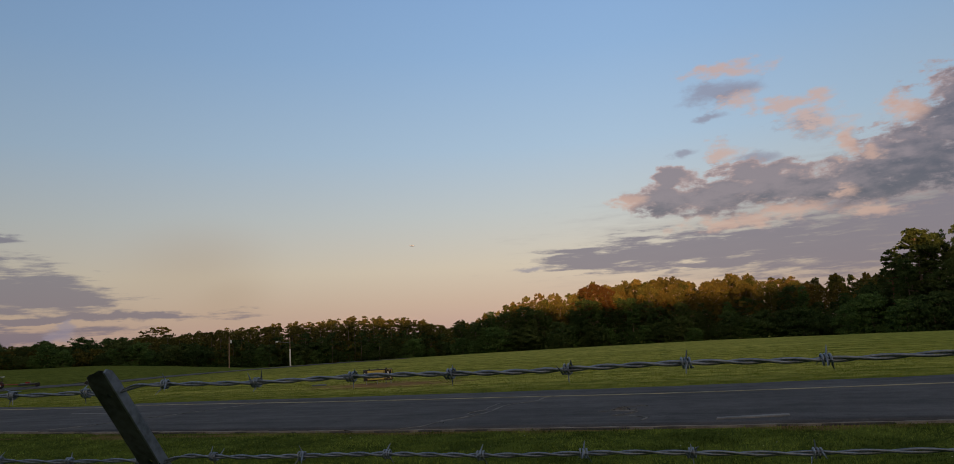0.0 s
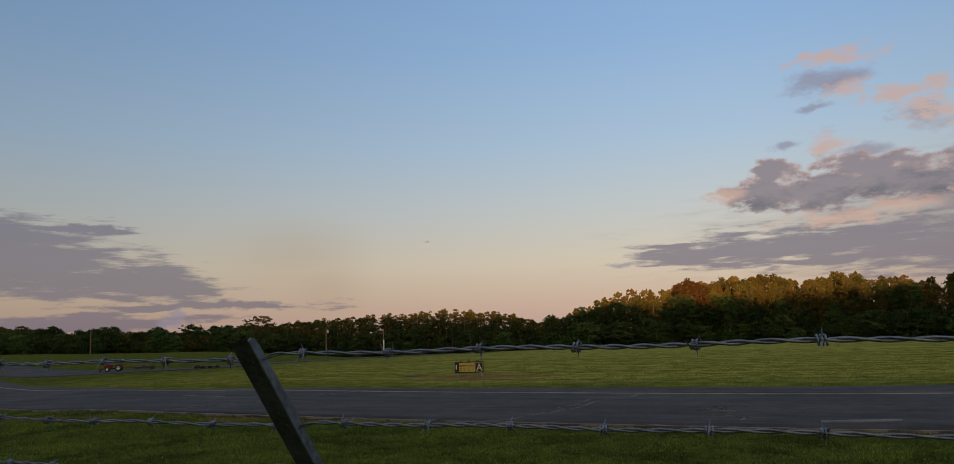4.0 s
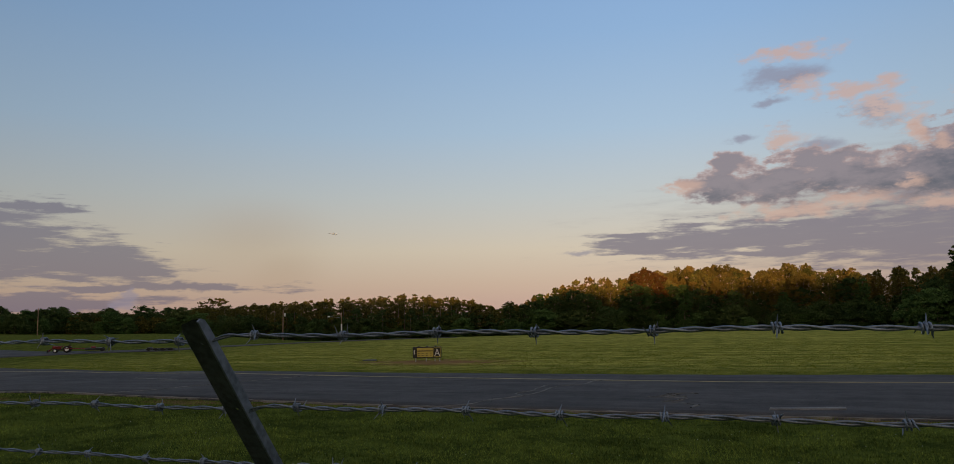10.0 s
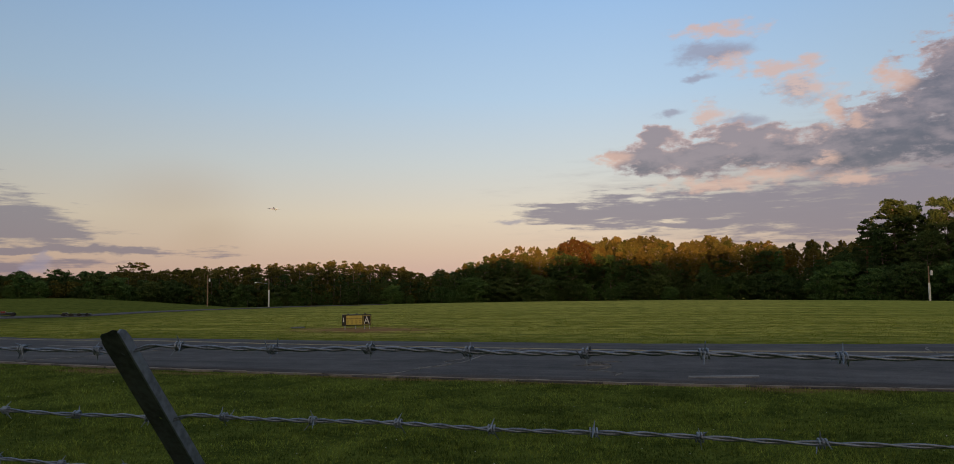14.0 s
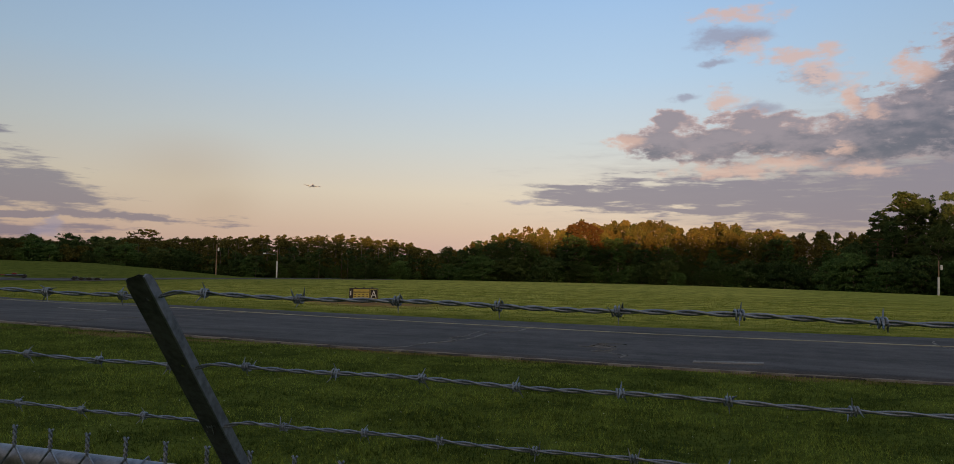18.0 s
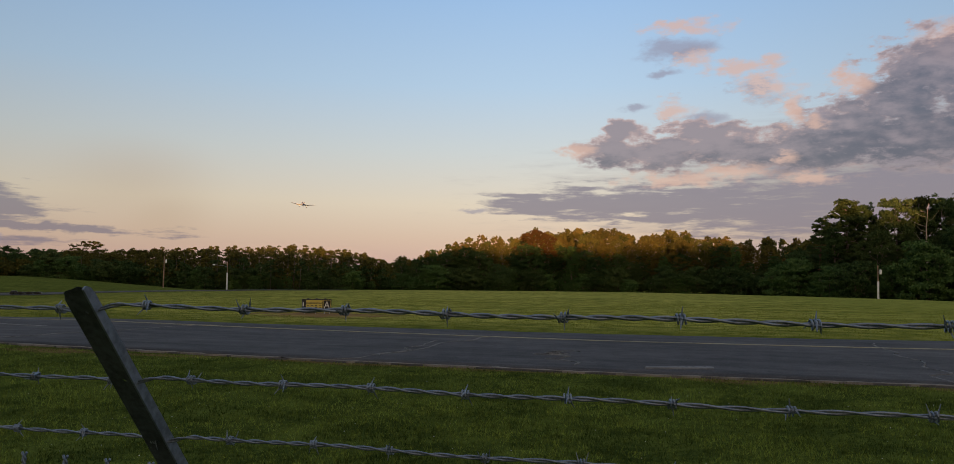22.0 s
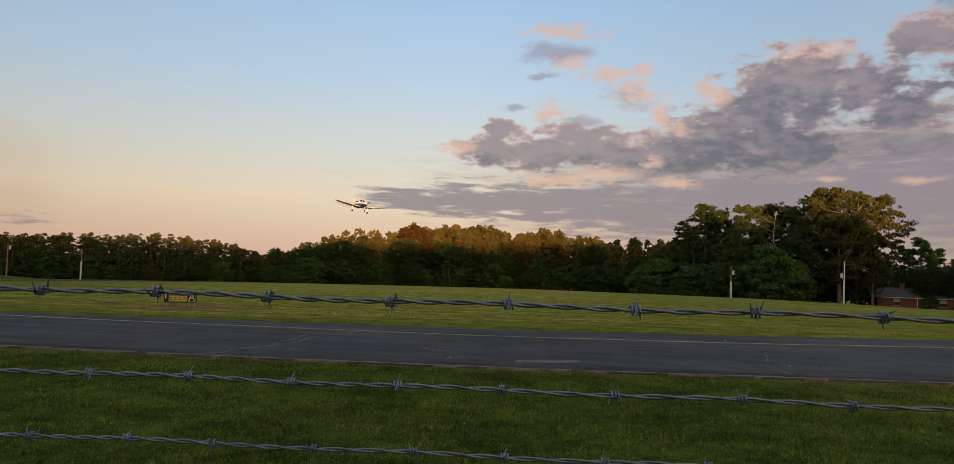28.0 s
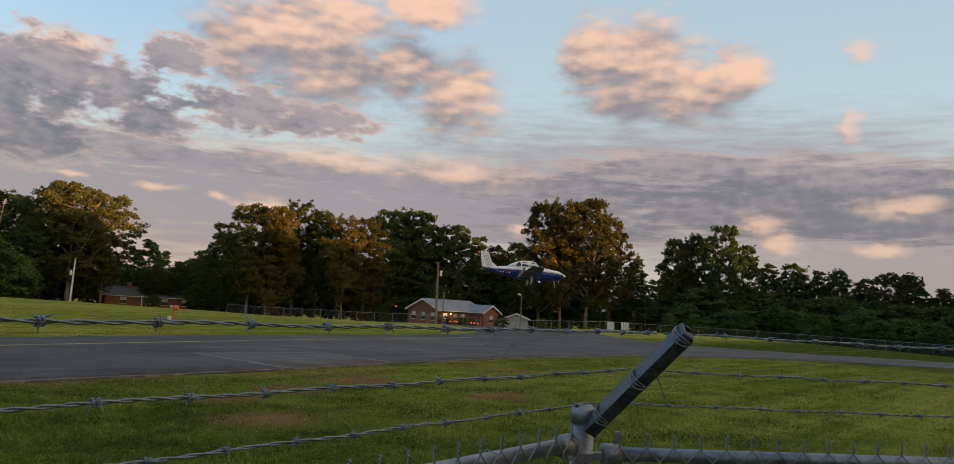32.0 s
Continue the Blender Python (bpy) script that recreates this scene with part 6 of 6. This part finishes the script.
# ---------------------------------------------------------------- on the field
def taxi_sign():
    az, d = -25.25, 40.7
    ob = thing("taxiway_sign", at(az, d, 0.0, 27) @ Matrix.Diagonal((1.0, 1.0, 1.2, 1)), "black taxiway sign with a yellow panel and the letter A", "sign")
    w, h, z0 = 1.55, 0.50, 0.16
    part("cabinet", boxed(-w / 2, -0.09, z0, w / 2, 0.09, z0 + h, 0.012), BLACK_METAL, ob)
    part("yellow_panel", boxed(-0.555, -0.098, z0 + 0.045, 0.30, -0.092, z0 + h - 0.045), SIGN_YELLOW, ob, "yellow direction panel")
    for z, a, b in ((0.335, -0.55, 0.295), (0.30, -0.55, 0.295)):
        part("bar", boxed(a, -0.102, z0 + z - 0.008, b, -0.099, z0 + z + 0.008), BLACK_METAL, ob)
    for x in (-0.47, -0.25, -0.03, 0.19):
        part("bar", boxed(x - 0.055, -0.102, z0 + 0.20, x + 0.055, -0.099, z0 + 0.225), BLACK_METAL, ob)
        part("bar", boxed(x - 0.055, -0.102, z0 + 0.11, x + 0.055, -0.099, z0 + 0.135), BLACK_METAL, ob)
    bm = bmesh.new()
    for q in ((0.34, 0.045, 0.73, 0.06), (0.34, 0.44, 0.73, 0.455), (0.34, 0.06, 0.355, 0.44), (0.715, 0.06, 0.73, 0.44)):
        box(bm, q[0], -0.098, z0 + q[1], q[2], -0.092, z0 + q[3])
    part("panel_border", bm, SIGN_YELLOW, ob)
    data = bpy.data.curves.new("letter", "FONT")
    data.body, data.size, data.extrude, data.align_x = "A", 0.46, 0.004, "CENTER"
    data.materials.append(TRIM)
    letter = new("letter", data)
    letter.parent, letter.matrix_basis = ob, pose(0.535, -0.097, z0 + 0.085, 90, 0, 0)
    part("small_panel", boxed(-0.73, -0.098, z0 + 0.17, -0.67, -0.092, z0 + 0.36), TRIM, ob, "small white panel")
    for x in (-0.45, 0.0, 0.45):
        part("lamp_cap", boxed(x - 0.05, -0.05, z0 + h, x + 0.05, 0.05, z0 + h + 0.045, 0.008), BLACK_METAL, ob)
    for x in (-0.62, -0.05, 0.42, 0.68):
        part("leg", tubed([(x, 0, -0.05), (x, 0, z0)], 0.022, 8), CONCRETE, ob)
    pad = thing("concrete_pad", at(-29.6, 43.0), "round pale concrete pad flush with the grass", "pad")
    part("disc", tubed([(0, 0, -0.1), (0, 0, 0.05), (0, 0, 0.06)], [0.4, 0.4, 0.36], 20), PATCH, pad)


def wheel(parent, x, y, r, w, side):
    ob = part("wheel", tubed([(x - w / 2, y, r), (x - w / 2 + 0.04, y, r), (x + w / 2 - 0.04, y, r), (x + w / 2, y, r)], [r * 0.86, r, r, r * 0.86], 20), RUBBER, parent)
    part("rim", tubed([(x + side * (w / 2 - 0.02), y, r), (x + side * (w / 2 + 0.02), y, r)], [r * 0.58, r * 0.5], 16), WHITE_METAL, ob, "white wheel rim")
    for k in range(10):
        a = k * 0.628
        p = Vector((x, y + math.cos(a) * r, r + math.sin(a) * r))
        part("tread_bar", boxed(-w / 2, -0.025, -0.02, w / 2, 0.025, 0.025, 0, Matrix.Translation(p) @ pose(0, 0, 0, math.degrees(a) - 90, 0, 12)), RUBBER, ob)


def tractor():
    az, d = -50.35, 104.0
    ob = thing("tractor", at(az, d, 0.08, 50 + 82) @ Matrix.Diagonal((0.8, 0.8, 0.8, 1)), "small red tractor with front loader and a canopy", "tractor")
    # built along its own y, nose at +y
    part("hood", boxed(-0.30, 0.25, 0.55, 0.30, 1.45, 1.02, 0.06), RED_PAINT, ob)
    part("grille", boxed(-0.26, 1.45, 0.58, 0.26, 1.48, 0.96, 0.01), BLACK_METAL, ob)
    part("chassis", boxed(-0.22, -0.9, 0.35, 0.22, 1.4, 0.58, 0.03), BLACK_METAL, ob)
    part("seat", boxed(-0.25, -0.75, 0.80, 0.25, -0.3, 0.9, 0.03), BLACK_METAL, ob)
    part("seat_back", boxed(-0.25, -0.82, 0.88, 0.25, -0.72, 1.2, 0.03), BLACK_METAL, ob)
    for x in (-0.52, 0.52):
        part("fender", boxed(x - 0.2, -1.0, 0.86, x + 0.2, -0.1, 0.94, 0.04), RED_PAINT, ob)
    for x in (-0.45, 0.45):
        part("roll_bar", tubed([(x, -0.9, 0.6), (x, -0.92, 1.4), (x, -0.7, 1.72)], 0.035, 6), BLACK_METAL, ob)
    part("canopy", boxed(-0.6, -1.15, 1.72, 0.6, 0.2, 1.79, 0.03), WHITE_METAL, ob, "pale flat canopy")
    part("steering_wheel", tubed([(math.cos(a) * 0.18, 0.1 + math.sin(a) * 0.16, 1.1 + math.sin(a) * 0.08) for a in [k * 0.7 for k in range(10)]], 0.015, 5), BLACK_METAL, ob)
    part("exhaust", tubed([(0.2, 0.9, 1.0), (0.2, 0.9, 1.45)], 0.03, 6), BLACK_METAL, ob)
    for x in (-0.42, 0.42):
        part("loader_arm", tubed([(x, 0.1, 0.95), (x, 0.9, 0.95), (x, 1.7, 0.5), (x, 2.0, 0.25)], 0.05, 6), RED_PAINT, ob)
    bm = bmesh.new()
    loft(bm, [[(x, 2.0, 0.05), (x, 2.6, 0.02), (x, 2.62, 0.06), (x, 2.1, 0.12), (x, 2.05, 0.5), (x, 1.98, 0.5)] for x in (-0.75, 0.75)])
    bmesh.ops.recalc_face_normals(bm, faces=bm.faces)
    part("bucket", bm, BLACK_METAL, ob)
    for x, s in ((-0.58, -1), (0.58, 1)):
        wheel(ob, x, -0.55, 0.52, 0.32, s)
    for x, s in ((-0.48, -1), (0.48, 1)):
        wheel(ob, x, 1.05, 0.33, 0.22, s)
    mower = thing("mower", at(-48.55, 102.5, 0.08, 48 + 85), "low red and black trailed mower deck", "mower")
    part("deck", boxed(-0.8, -0.9, 0.18, 0.8, 0.9, 0.42, 0.06), BLACK_METAL, mower)
    part("gearbox", boxed(-0.2, -0.25, 0.42, 0.2, 0.25, 0.6, 0.04), RED_PAINT, mower)
    part("drawbar", tubed([(0, 0.9, 0.35), (0, 3.2, 0.45)], 0.05, 6), RED_PAINT, mower)
    for x in (-0.75, 0.75):
        part("tyre", tubed([(x - 0.1, -1.0, 0.22), (x + 0.1, -1.0, 0.22)], 0.22, 12), RUBBER, mower)


def roller():
    ob = thing("mower", at(-44.35, 90.5, 0.06, 44 + 80) @ Matrix.Diagonal((0.7, 0.7, 0.5, 1)), "folded black gang mower parked on the narrow taxiway", "mower")
    part("frame", boxed(-0.45, -2.0, 0.35, 0.45, 2.0, 0.5, 0.04), BLACK_METAL, ob)
    for y in (-1.6, -0.5, 0.6, 1.6):
        part("deck", boxed(-0.8, y - 0.45, 0.12, 0.8, y + 0.42, 0.38, 0.05), BLACK_METAL, ob)
        part("tyre", tubed([(-0.95, y, 0.3), (-0.75, y, 0.3)], 0.3, 12), RUBBER, ob)
    part("hopper", boxed(-0.4, 1.2, 0.5, 0.4, 1.9, 0.75, 0.05), BLACK_METAL, ob)
    part("drawbar", tubed([(0, 2.0, 0.4), (0, 3.6, 0.4)], 0.05, 6), BLACK_METAL, ob)


brick_house()
shed()
far_house()
utility_pole(-35.97, 190, 0.92, 0.13, "tall wooden pole with a white transformer before the far wood", POLE_WOOD, 0.84, 1)
utility_pole(-31.68, 170, 0.56, 0.11, "white pole with a lamp arm before the far wood", POLE_WOOD, 0, 1, 0.62, 0, 2.6, [(2.6, 0, 1.5)])
utility_pole(-51.9, 235, 1.26, 0.11, "plain wooden pole before the far wood", POLE_WOOD)
utility_pole(15.42, 142, 0.92, 0.12, "short pole painted white below with a small lamp", POLE_WOOD, 0.80, 1, 0.52)
utility_pole(22.83, 138, 1.48, 0.12, "pale utility pole with a white transformer", POLE_WHITE, 0.66, -1, None, 1.0)
utility_pole(48.45, 108, 3.0, 0.17, "wooden utility pole with a white transformer by the brick house", POLE_WOOD, 0.82, 1, None, -1.0, 0, [(7, 3, 3.5)])
utility_pole(48.95, 109, 0.75, 0.10, "short dark wooden pole by the brick house", POLE_WOOD)
small_lamp(54.93, 112, 0.9)
marker()
cabinets()
far_fence()
red_lamps()
taxi_sign()
tractor()
roller()

# ---------------------------------------------------------------- the aeroplane
def build_plane():
    """Low-wing single-engined aeroplane, nose along its own y, origin at the wing root."""
    plane = thing("aeroplane", Matrix.Identity(4), "white and blue low-wing single-engined light aeroplane with fixed wheels", "aeroplane")
    # stations: y, half width, bottom, waist, top
    st = [(3.05, 0.26, -0.30, 0.05, 0.24), (2.7, 0.42, -0.42, 0.10, 0.36), (2.1, 0.52, -0.50, 0.15, 0.46), (1.35, 0.58, -0.54, 0.19, 0.56), (0.95, 0.60, -0.55, 0.21, 0.60),
          (0.3, 0.61, -0.55, 0.22, 0.62), (-0.9, 0.58, -0.50, 0.22, 0.62), (-1.7, 0.46, -0.36, 0.22, 0.56), (-2.8, 0.28, -0.14, 0.22, 0.44), (-3.9, 0.12, 0.06, 0.24, 0.36), (-4.2, 0.05, 0.14, 0.24, 0.30)]

    def half(upper):
        rings = []
        for y, w, b, m, t in st:
            ring = []
            for k in range(9):
                a = math.pi * k / 8
                x, z = math.cos(a) * w, math.sin(a)
                ring.append((x * (1.0 if upper else 0.98), y, m + z * (t - m)) if upper else (x * 0.98 if 0 < k < 8 else x, y, m - z * (m - b)))
            rings.append(ring)
        bm = bmesh.new()
        loft(bm, rings)
        bmesh.ops.recalc_face_normals(bm, faces=bm.faces)
        return bm

    part("upper_fuselage", half(True), PLANE_WHITE, plane, "white upper fuselage", True)
    part("lower_fuselage", half(False), PLANE_BLUE, plane, "deep blue lower fuselage", True)
    # cabin
    cab = [(1.05, 0.50, 0.60), (0.55, 0.52, 0.98), (0.1, 0.52, 1.08), (-0.7, 0.50, 1.06), (-1.4, 0.40, 0.84), (-1.9, 0.26, 0.58)]
    bm = bmesh.new()
    loft(bm, [[(-w, y, 0.40), (-w * 0.98, y, 0.40 + (t - 0.40) * 0.6), (-w * 0.72, y, t - 0.03), (0, y, t), (w * 0.72, y, t - 0.03), (w * 0.98, y, 0.40 + (t - 0.40) * 0.6), (w, y, 0.40)] for y, w, t in cab])
    bmesh.ops.recalc_face_normals(bm, faces=bm.faces)
    part("cabin", bm, PLANE_WHITE, plane, smooth=False)
    for s in (-1, 1):
        for y0, y1, drop in ((0.62, 0.02, 0.10), (-0.06, -0.66, 0.0), (-0.74, -1.2, 0.06)):
            bm = bmesh.new()
            xo = 0.535
            loft(bm, [[(s * (xo + q), y0, 0.56), (s * (xo + q), y1, 0.56), (s * (xo - 0.07 + q), y1 + (0.02 if y1 > -1 else 0.2), 0.90), (s * (xo - 0.07 + q), y0 - drop * 1.6, 0.90)] for q in (-0.03, 0.0)])
            bmesh.ops.recalc_face_normals(bm, faces=bm.faces)
            part("side_window", bm, PLANE_GLASS, plane)
        bm = bmesh.new()
        loft(bm, [[(s * 0.04, 1.06 + q, 0.60 + q), (s * 0.48, 0.98 + q, 0.60 + q), (s * 0.42, 0.60 + q, 0.94 + q), (s * 0.04, 0.60 + q, 1.00 + q)] for q in (0.0, 0.02)])
        bmesh.ops.recalc_face_normals(bm, faces=bm.faces)
        part("windscreen", bm, PLANE_GLASS, plane)
        part("stripe", boxed(-0.01, -2.6, -0.02, 0.01, 1.9, 0.05, 0, pose(s * 0.565, 0, 0.10, 0, 0, s * 3.5)), STRIPE, plane)
        for k in range(6):
            part("registration_bar", boxed(-0.012, -0.07, -0.08, 0.012, 0.05, 0.08, 0, pose(s * (0.40 - 0.045 * k), -1.75 - 0.26 * k, -0.02 + 0.03 * k, 0, 0, s * 9)), PLANE_WHITE, plane)
    part("spinner", tubed([(0, 3.05, 0.0), (0, 3.2, 0.0), (0, 3.36, 0.0), (0, 3.42, 0.0)], [0.17, 0.15, 0.08, 0.02], 14), PLANE_WHITE, plane, smooth=True)
    for s in (-1, 1):
        part("air_inlet", tubed([(s * 0.22, 3.02, 0.0), (s * 0.22, 3.06, 0.0)], 0.09, 12), BLACK_METAL, plane)
    prop = new("propeller")
    prop.parent = plane
    prop.matrix_basis = pose(0, 3.14, 0)
    for s in (-1, 1):
        bm = bmesh.new()
        loft(bm, [[(s * r, -0.02 + t, -c), (s * r, 0.02 + t, -c * 0.4), (s * r, 0.02 + t, c), (s * r, -0.02 + t, c * 0.4)] for r, c, t in ((0.1, 0.05, 0), (0.45, 0.085, 0), (0.8, 0.07, 0), (0.94, 0.03, 0))])
        bmesh.ops.recalc_face_normals(bm, faces=bm.faces)
        part("blade", bm, BLACK_METAL, prop, smooth=False)

    def wing_section(x, y_lead, chord, z, thick):
        return [(x, y_lead, z), (x, y_lead - chord * 0.12, z + thick * 0.55), (x, y_lead - chord * 0.38, z + thick * 0.62), (x, y_lead - chord, z + 0.01),
                (x, y_lead - chord * 0.5, z - thick * 0.3), (x, y_lead - chord * 0.12, z - thick * 0.38)]

    for s in (-1, 1):
        dih = math.tan(radians(7.0))
        bm = bmesh.new()
        loft(bm, [wing_section(s * x, yl, c, -0.42 + x * dih, th) for x, yl, c, th in ((0.35, 1.15, 2.0, 0.26), (0.9, 0.90, 1.68, 0.24), (2.6, 0.86, 1.62, 0.22), (4.85, 0.78, 1.18, 0.14), (5.05, 0.66, 0.9, 0.05))])
        bmesh.ops.recalc_face_normals(bm, faces=bm.faces)
        wing = part("wing", bm, PLANE_WHITE, plane, "white wing with a dull grey underside")
        wing.data.materials.append(PLANE_UNDER)
        for face in wing.data.polygons:
            face.material_index = 1 if face.normal.z < -0.3 else 0
        part("aileron", boxed(0, -0.22, -0.02, 1.7, 0.0, 0.02, 0.005, pose(2.9 * s, -0.74, -0.40 + 2.9 * dih, 0, -s * 7, 0) if s > 0 else pose(-4.6, -0.74, -0.40 + 4.6 * dih, 0, 7, 0)), PLANE_WHITE, wing)
        part("flap", boxed(0, -0.34, -0.025, 1.8, 0.0, 0.02, 0.005, pose(1.0 * s, -0.76, -0.42 + 1.0 * dih, 22, -s * 7, 0) if s > 0 else pose(-2.8, -0.76, -0.42 + 2.8 * dih, 22, 7, 0)), PLANE_WHITE, wing)
        part("wing_tip", tubed([(s * 5.0, 0.66, -0.42 + 5.0 * dih), (s * 5.08, 0.2, -0.41 + 5.08 * dih), (s * 5.04, -0.25, -0.41 + 5.04 * dih)], [0.03, 0.05, 0.02], 8), BLACK_METAL, wing)
        bm = bmesh.new()
        loft(bm, [[(s * x, -3.45, 0.20), (s * x, -3.6, 0.24), (s * x, -4.25, 0.21), (s * x, -3.6, 0.17)] for x in (0.05, 1.9)])
        bmesh.ops.recalc_face_normals(bm, faces=bm.faces)
        part("tailplane", bm, PLANE_WHITE, plane)
        leg = part("main_leg", tubed([(s * 1.55, 0.15, -0.30), (s * 1.55, 0.12, -0.85)], [0.10, 0.06], 8), PLANE_WHITE, plane)
        part("tyre", tubed([(s * 1.55 - 0.1, 0.1, -1.20), (s * 1.55 - 0.06, 0.1, -1.20), (s * 1.55 + 0.06, 0.1, -1.20), (s * 1.55 + 0.1, 0.1, -1.20)], [0.15, 0.21, 0.21, 0.15], 16), RUBBER, leg)
        part("oleo", tubed([(s * 1.55, 0.12, -0.80), (s * 1.55, 0.1, -1.18)], 0.04, 8), GALVANISED, leg)
    nose = part("nose_leg", tubed([(0, 2.35, -0.38), (0, 2.45, -1.05)], [0.05, 0.035], 8), PLANE_WHITE, plane)
    part("tyre", tubed([(-0.07, 2.47, -1.20), (-0.04, 2.47, -1.20), (0.04, 2.47, -1.20), (0.07, 2.47, -1.20)], [0.12, 0.18, 0.18, 0.12], 16), RUBBER, nose)
    part("fork", boxed(-0.10, 2.42, -1.22, -0.07, 2.5, -0.98), GALVANISED, nose)
    bm = bmesh.new()
    loft(bm, [[(0.05, y0, z), (0.05, y1, z), (-0.05, y1, z), (-0.05, y0, z)] for y0, y1, z in ((-2.75, -4.2, 0.36), (-3.35, -4.3, 0.8), (-3.72, -4.42, 1.62))])
    bmesh.ops.recalc_face_normals(bm, faces=bm.faces)
    fin = part("fin", bm, PLANE_WHITE, plane)
    for k in range(3):
        part("fin_stripe", boxed(-0.056, -0.014, 0, 0.056, 0.014, 1.0, 0, pose(0, -3.35 - 0.16 * k, 0.40, 26, 0, 0)), STRIPE, fin)
    part("antenna", tubed([(0, -0.9, 1.0), (0, -1.15, 1.45)], [0.02, 0.008], 5), BLACK_METAL, plane)
    part("beacon", tubed([(0, -4.1, 1.62), (0, -4.1, 1.72)], [0.05, 0.02], 8), RED_PAINT, fin)
    for o in plane.children:
        o.matrix_basis = Matrix.Translation((0, 0.33, 0)) @ Matrix.Diagonal((1.0, 0.93, 1.0, 1.0)) @ o.matrix_basis
    return plane, prop


plane, propeller = build_plane()


def motions():
    """The landing: a last turn far off, then straight in and low across the field."""
    # seconds, bearing and distance from the fence, height
    far_rows = [(0.0, -22.3, 1060, 137.0), (1.0, -24.0, 1030, 134.0), (2.0, -25.5, 1000, 130.0), (3.0, -26.85, 968, 126.5), (4.5, -28.8, 918, 119.5), (6.0, -30.25, 868, 112.5), (7.5, -31.4, 817, 104.0),
                (9.0, -32.2, 766, 94.7), (11.0, -32.1, 698, 82.5), (13.0, -31.75, 632, 70.4), (14.0, -31.4, 598, 64.4)]
    spots = [(t, d * math.sin(radians(a)), d * math.cos(radians(a)), z) for t, a, d, z in far_rows]
    heights = ((14.0, 64.4), (19.0, 44.0), (23.0, 27.9), (24.5, 23.0), (26.5, 18.0), (27.0, 16.0), (28.0, 14.2), (28.5, 13.15), (29.0, 12.0), (29.5, 10.8), (30.0, 9.1), (30.5, 8.25), (31.0, 7.35), (31.5, 6.4), (32.0, 5.15))
    ang = radians(143.53)
    final = ((28.0, -12.75, 142.0), (28.5, -9.25, 127.2), (29.0, -5.5, 113.0), (29.5, -0.35, 99.8), (30.0, 5.4, 87.0), (30.5, 13.95, 76.6), (31.0, 24.2, 67.6), (31.5, 37.9, 63.4), (32.0, 55.15, 62.6))
    for t in (16.0, 17.0, 18.0, 19.0, 20.0, 21.0, 22.0, 23.0, 24.0, 25.0, 26.0, 27.0):
        k = t - 31.0
        s = -31.61 + 32.52 * k - 0.0375 * k * k
        x, y = 58.12 * -math.cos(ang) + s * math.sin(ang), 58.12 * math.sin(ang) + s * math.cos(ang)
        spots.append((t, x, y, float(np.interp(t, [h[0] for h in heights], [h[1] for h in heights]))))
    for t, a, d in final:
        spots.append((t, d * math.sin(radians(a)), d * math.cos(radians(a)), float(np.interp(t, [h[0] for h in heights], [h[1] for h in heights]))))
    rows = []
    for i, (t, x, y, z) in enumerate(spots):
        a, b = spots[max(i - 1, 0)], spots[min(i + 1, len(spots) - 1)]
        head = math.degrees(math.atan2(b[1] - a[1], b[2] - a[2]))
        bank = -12.0 if t < 9 else float(np.interp(t, [9, 24, 26, 31, 31.6, 32], [-4, -4, -5, -5, -2, -1]))
        rows.append((t, pose(x, y, z, float(np.interp(t, [26, 30], [2.0, -0.5])), bank, -head)))
    walk(plane, rows)
    walk(propeller, [(k * 0.2, pose(0, 3.25, 0, 0, (k * 80.0) % 360, 0)) for k in range(161)])


motions()
